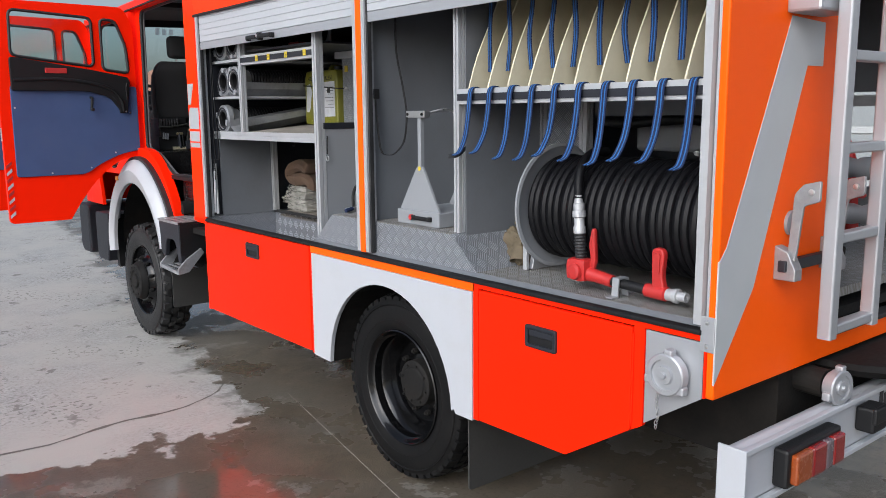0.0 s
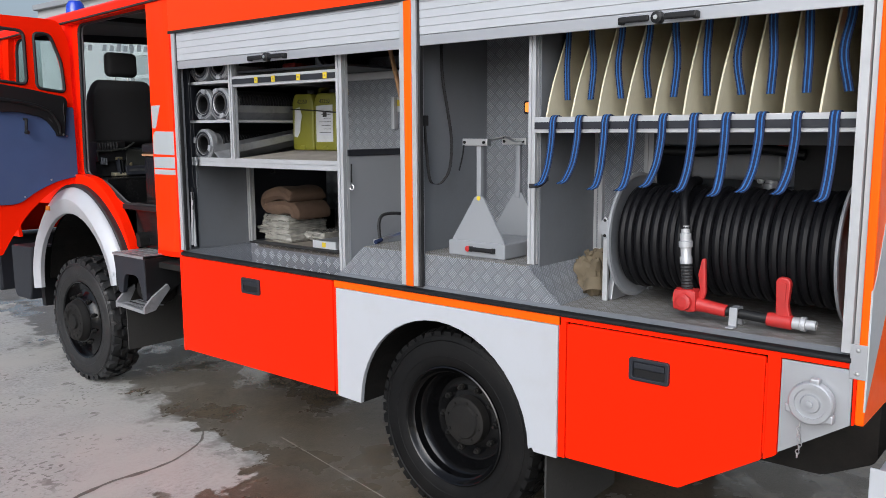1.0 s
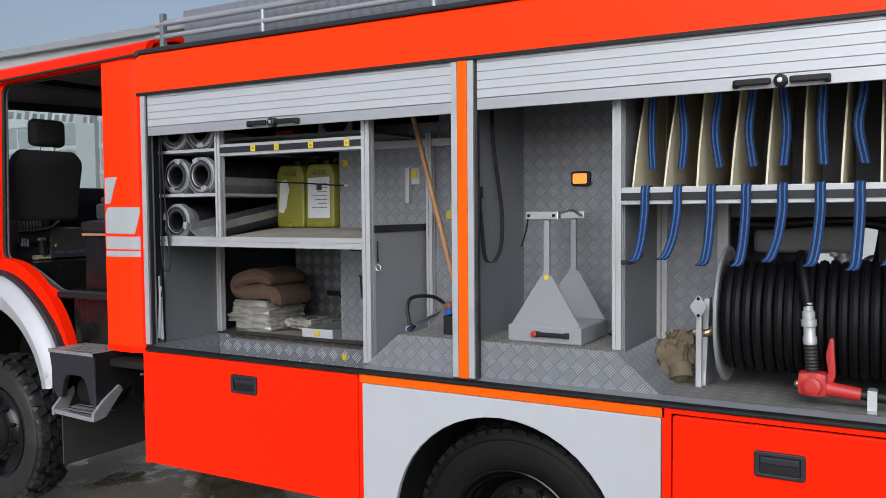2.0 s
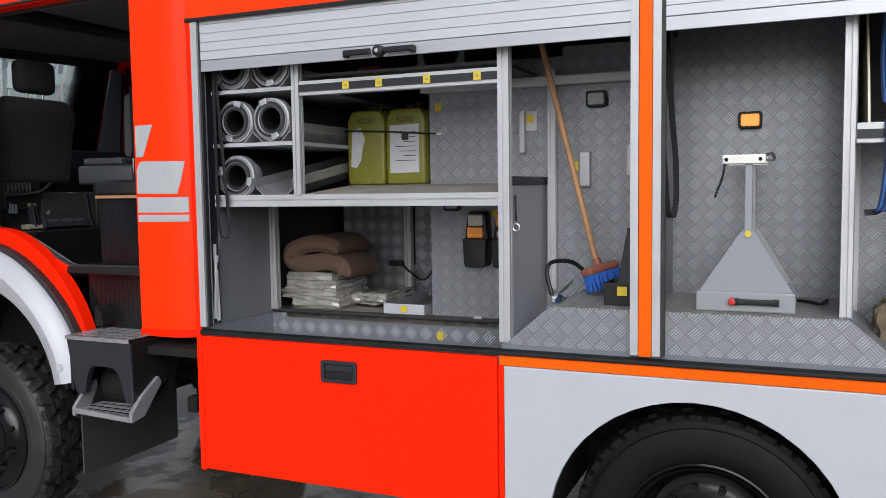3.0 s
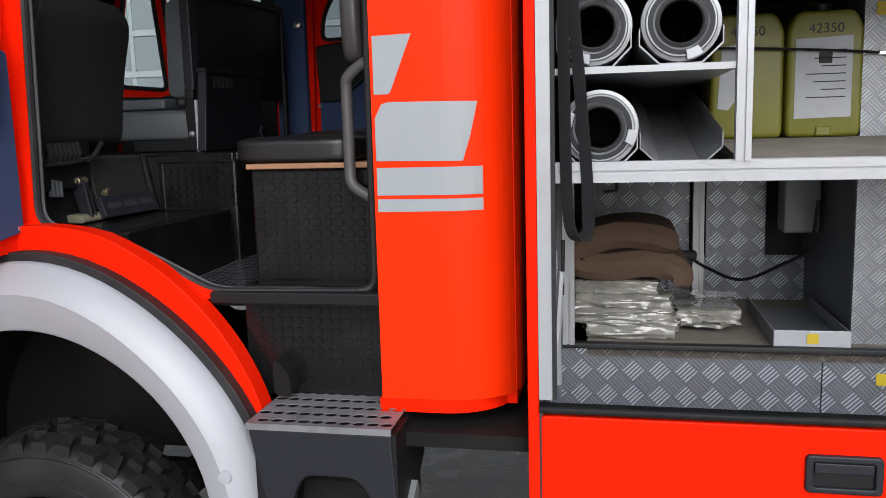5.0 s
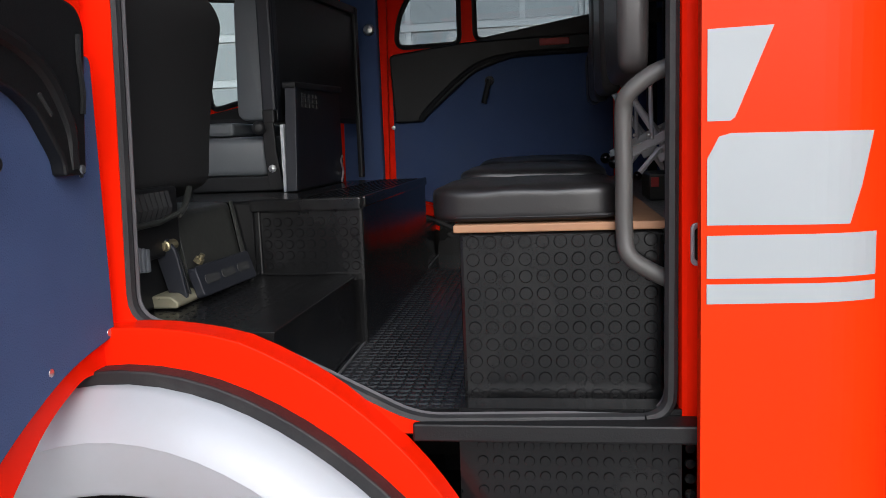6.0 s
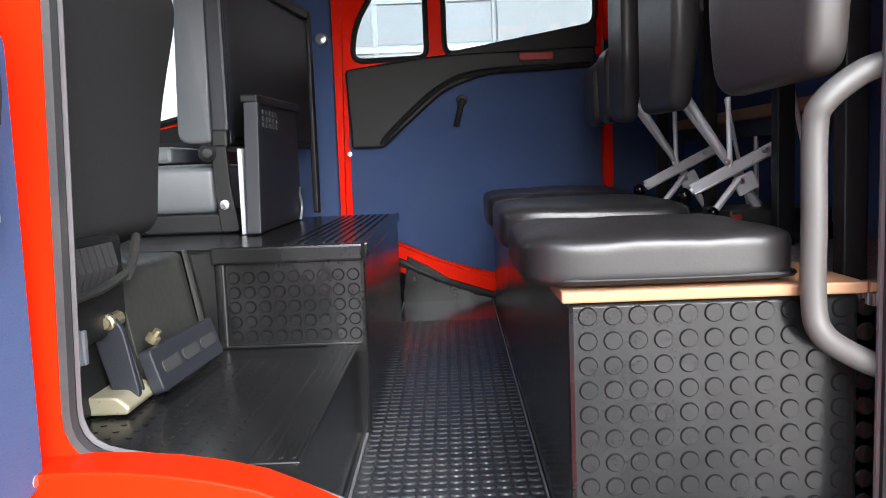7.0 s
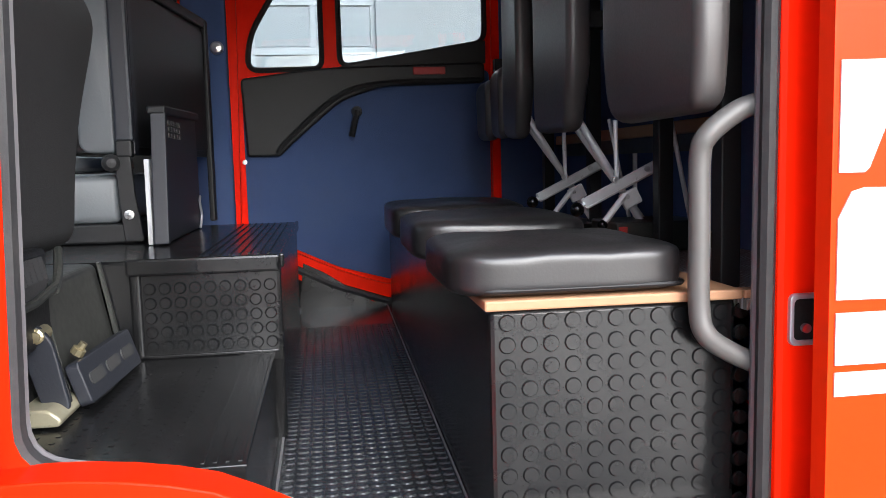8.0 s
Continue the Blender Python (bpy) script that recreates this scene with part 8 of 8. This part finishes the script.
part("tip", lathe((0.134, -1.56, 1.228), (0.03, -1, 0.0), [(0, 0.022), (0.03, 0.023), (0.034, 0.027), (0.05, 0.027), (0.052, 0.018), (0.085, 0.018), (0.085, 0.010), (0.03, 0.010)], 18), ALUW, nz, smooth=True)
part("holder_clip", prism(rounded([(0.06, 1.187), (0.06, 1.193), (0.092, 1.193), (0.098, 1.262), (0.155, 1.262), (0.16, 1.193), (0.19, 1.193), (0.19, 1.187), (0.154, 1.187), (0.15, 1.256), (0.104, 1.256), (0.098, 1.187)], 0.003), "y", -1.372, -1.342), ALU, nz, "aluminium holder clip")

# work mitts on the reel stand
gl = thing("work_gloves", "pair of worn tan leather work gloves beside the reel stand", "gloves", at=(0.35, -0.63, 1.19))
part("glove", lump(0.33, -0.615, 1.275, 0.06, 0.065, 0.085, 3.3, 0.35, (30, 20), 0.8, 14), LEATHG, gl, smooth=True)
part("glove", lump(0.37, -0.655, 1.315, 0.055, 0.05, 0.075, 8.8, 0.35, (30, 20), 0.8, 14), LEATHG, gl, smooth=True)
part("cuff", lathe((0.305, -0.645, 1.26), (-0.35, -0.2, -0.75), [(0, 0.045), (0.06, 0.05), (0.06, 0.045), (0.01, 0.03)], 16), LEATHG, gl, smooth=True)
for k in range(4):
    part("finger", tube(smooth_path([(0.34, -0.60 - k * 0.018, 1.33), (0.335, -0.595 - k * 0.02, 1.365), (0.325, -0.59 - k * 0.022, 1.385 - 0.006 * k)], 4), 0.013, 8), LEATHG, gl, smooth=True)

# ---- surroundings seen past and through the vehicle ----
PLASTER = mat("pale grey plaster", (0.36, 0.37, 0.37), 0.85, vary=0.06, scale=0.8, bump=0.002, bscale=30, dirt=(0.3, 0.3, 0.29), dscale=0.4, damount=0.4)
PANELW = mat("white door panel", (0.42, 0.435, 0.435), 0.5, vary=0.05, scale=1)
ROOFT = mat("red-brown roof tiles", (0.36, 0.17, 0.11), 0.8, vary=0.2, scale=3)
HOUSEW = mat("cream house render", (0.45, 0.42, 0.36), 0.9, vary=0.06, scale=1, bump=0.002, bscale=20)
PANE = mat("milky door pane", (0.27, 0.29, 0.295), 0.25, vary=0.06, scale=0.7)

hall = thing("garage_hall", "pale grey garage hall with tall glazed sectional doors", "building", at=(12, 10, 0))
part("wall", box(12.0, 12.4, -14, 2.0, 0, 6.5), PLASTER, hall)
part("wall", box(12.0, 12.4, 24.0, 30.0, 0, 6.5), PLASTER, hall)
part("wall", box(12.0, 12.4, 2.0, 24.0, 5.2, 6.5), PLASTER, hall)
part("eaves", box(11.8, 12.6, -14, 30, 6.5, 6.7, 0.02), GREYL, hall)
part("wall", box(12.4, 24, -14, -13.7, 0, 6.5), PLASTER, hall)
part("wall", box(12.4, 24, 29.7, 30, 0, 6.5), PLASTER, hall)
part("roof", box(12.4, 24, -14, 30, 6.5, 6.65), GREYP, hall)
for d in range(4):
    y0 = 2.0 + d * 5.5
    dr = part("sectional_door", box(12.14, 12.18, y0 + 0.4, y0 + 5.1, 0, 5.2), PANELW, hall, "glazed sectional door")
    part("pier", box(12.0, 12.4, y0, y0 + 0.4, 0, 5.2), PLASTER, hall)
    part("pier", box(12.0, 12.4, y0 + 5.1, y0 + 5.5, 0, 5.2), PLASTER, hall)
    for r in range(7):
        part("section_rail", box(12.10, 12.14, y0 + 0.4, y0 + 5.1, r * 0.74, r * 0.74 + 0.10, 0.005), PANELW, dr)
        if r in (1, 2, 3, 4, 5):
            for c in range(5):
                part("pane", box(12.125, 12.14, y0 + 0.5 + c * 0.92, y0 + 1.34 + c * 0.92, r * 0.74 + 0.13, r * 0.74 + 0.71), PANE, dr)
                part("mullion", box(12.10, 12.14, y0 + 0.4 + c * 0.92, y0 + 0.48 + c * 0.92, r * 0.74 + 0.10, r * 0.74 + 0.74), PANELW, dr)


def house(x, y, w, d, h, rise, group=""):
    e = thing("house", "cream rendered house with a red-brown tiled gable roof", "house", group, (x, y, 0))
    part("wall", prism([(x - w / 2, 0), (x - w / 2, h), (x, h + rise), (x + w / 2, h), (x + w / 2, 0)], "y", y - d / 2, y + d / 2), HOUSEW, e)
    for s in (-1, 1):
        part("roof", prism([(x, h + rise + 0.22), (x, h + rise + 0.05), (x + s * (w / 2 + 0.5), h - 0.45 * rise / (w / 2) + 0.05), (x + s * (w / 2 + 0.5), h - 0.45 * rise / (w / 2) + 0.22)], "y", y - d / 2 - 0.5, y + d / 2 + 0.5), ROOFT, e)
    part("chimney", box(x + 0.6, x + 1.1, y - 0.3, y + 0.3, h + rise * 0.5, h + rise + 0.7), ROOFT, e)
    for f in range(max(1, int(h / 2.8))):
        for c in range(3):
            wx = x - w / 2 + (c + 0.5) * w / 3
            wn_ = part("window", box(wx - 0.5, wx + 0.5, y - d / 2 - 0.05, y - d / 2 + 0.02, 0.9 + f * 2.8, 2.2 + f * 2.8, 0.01), WHITE, e)
            part("pane", box(wx - 0.42, wx + 0.42, y - d / 2 - 0.06, y - d / 2 - 0.045, 0.98 + f * 2.8, 2.12 + f * 2.8), DKGREY, wn_)


house(21.5, 84, 9.5, 8, 3.4, 3.0, "houses")
house(28.5, 76, 8.5, 8, 3.2, 3.0, "houses")
house(2, 92, 12, 9, 5.4, 3.8, "houses")
part_wall = tagged(part("boundary_wall", box(-60, 60, 98, 98.3, 0, 1.6), PLASTER), "low pale boundary wall", "wall", kind="structure")
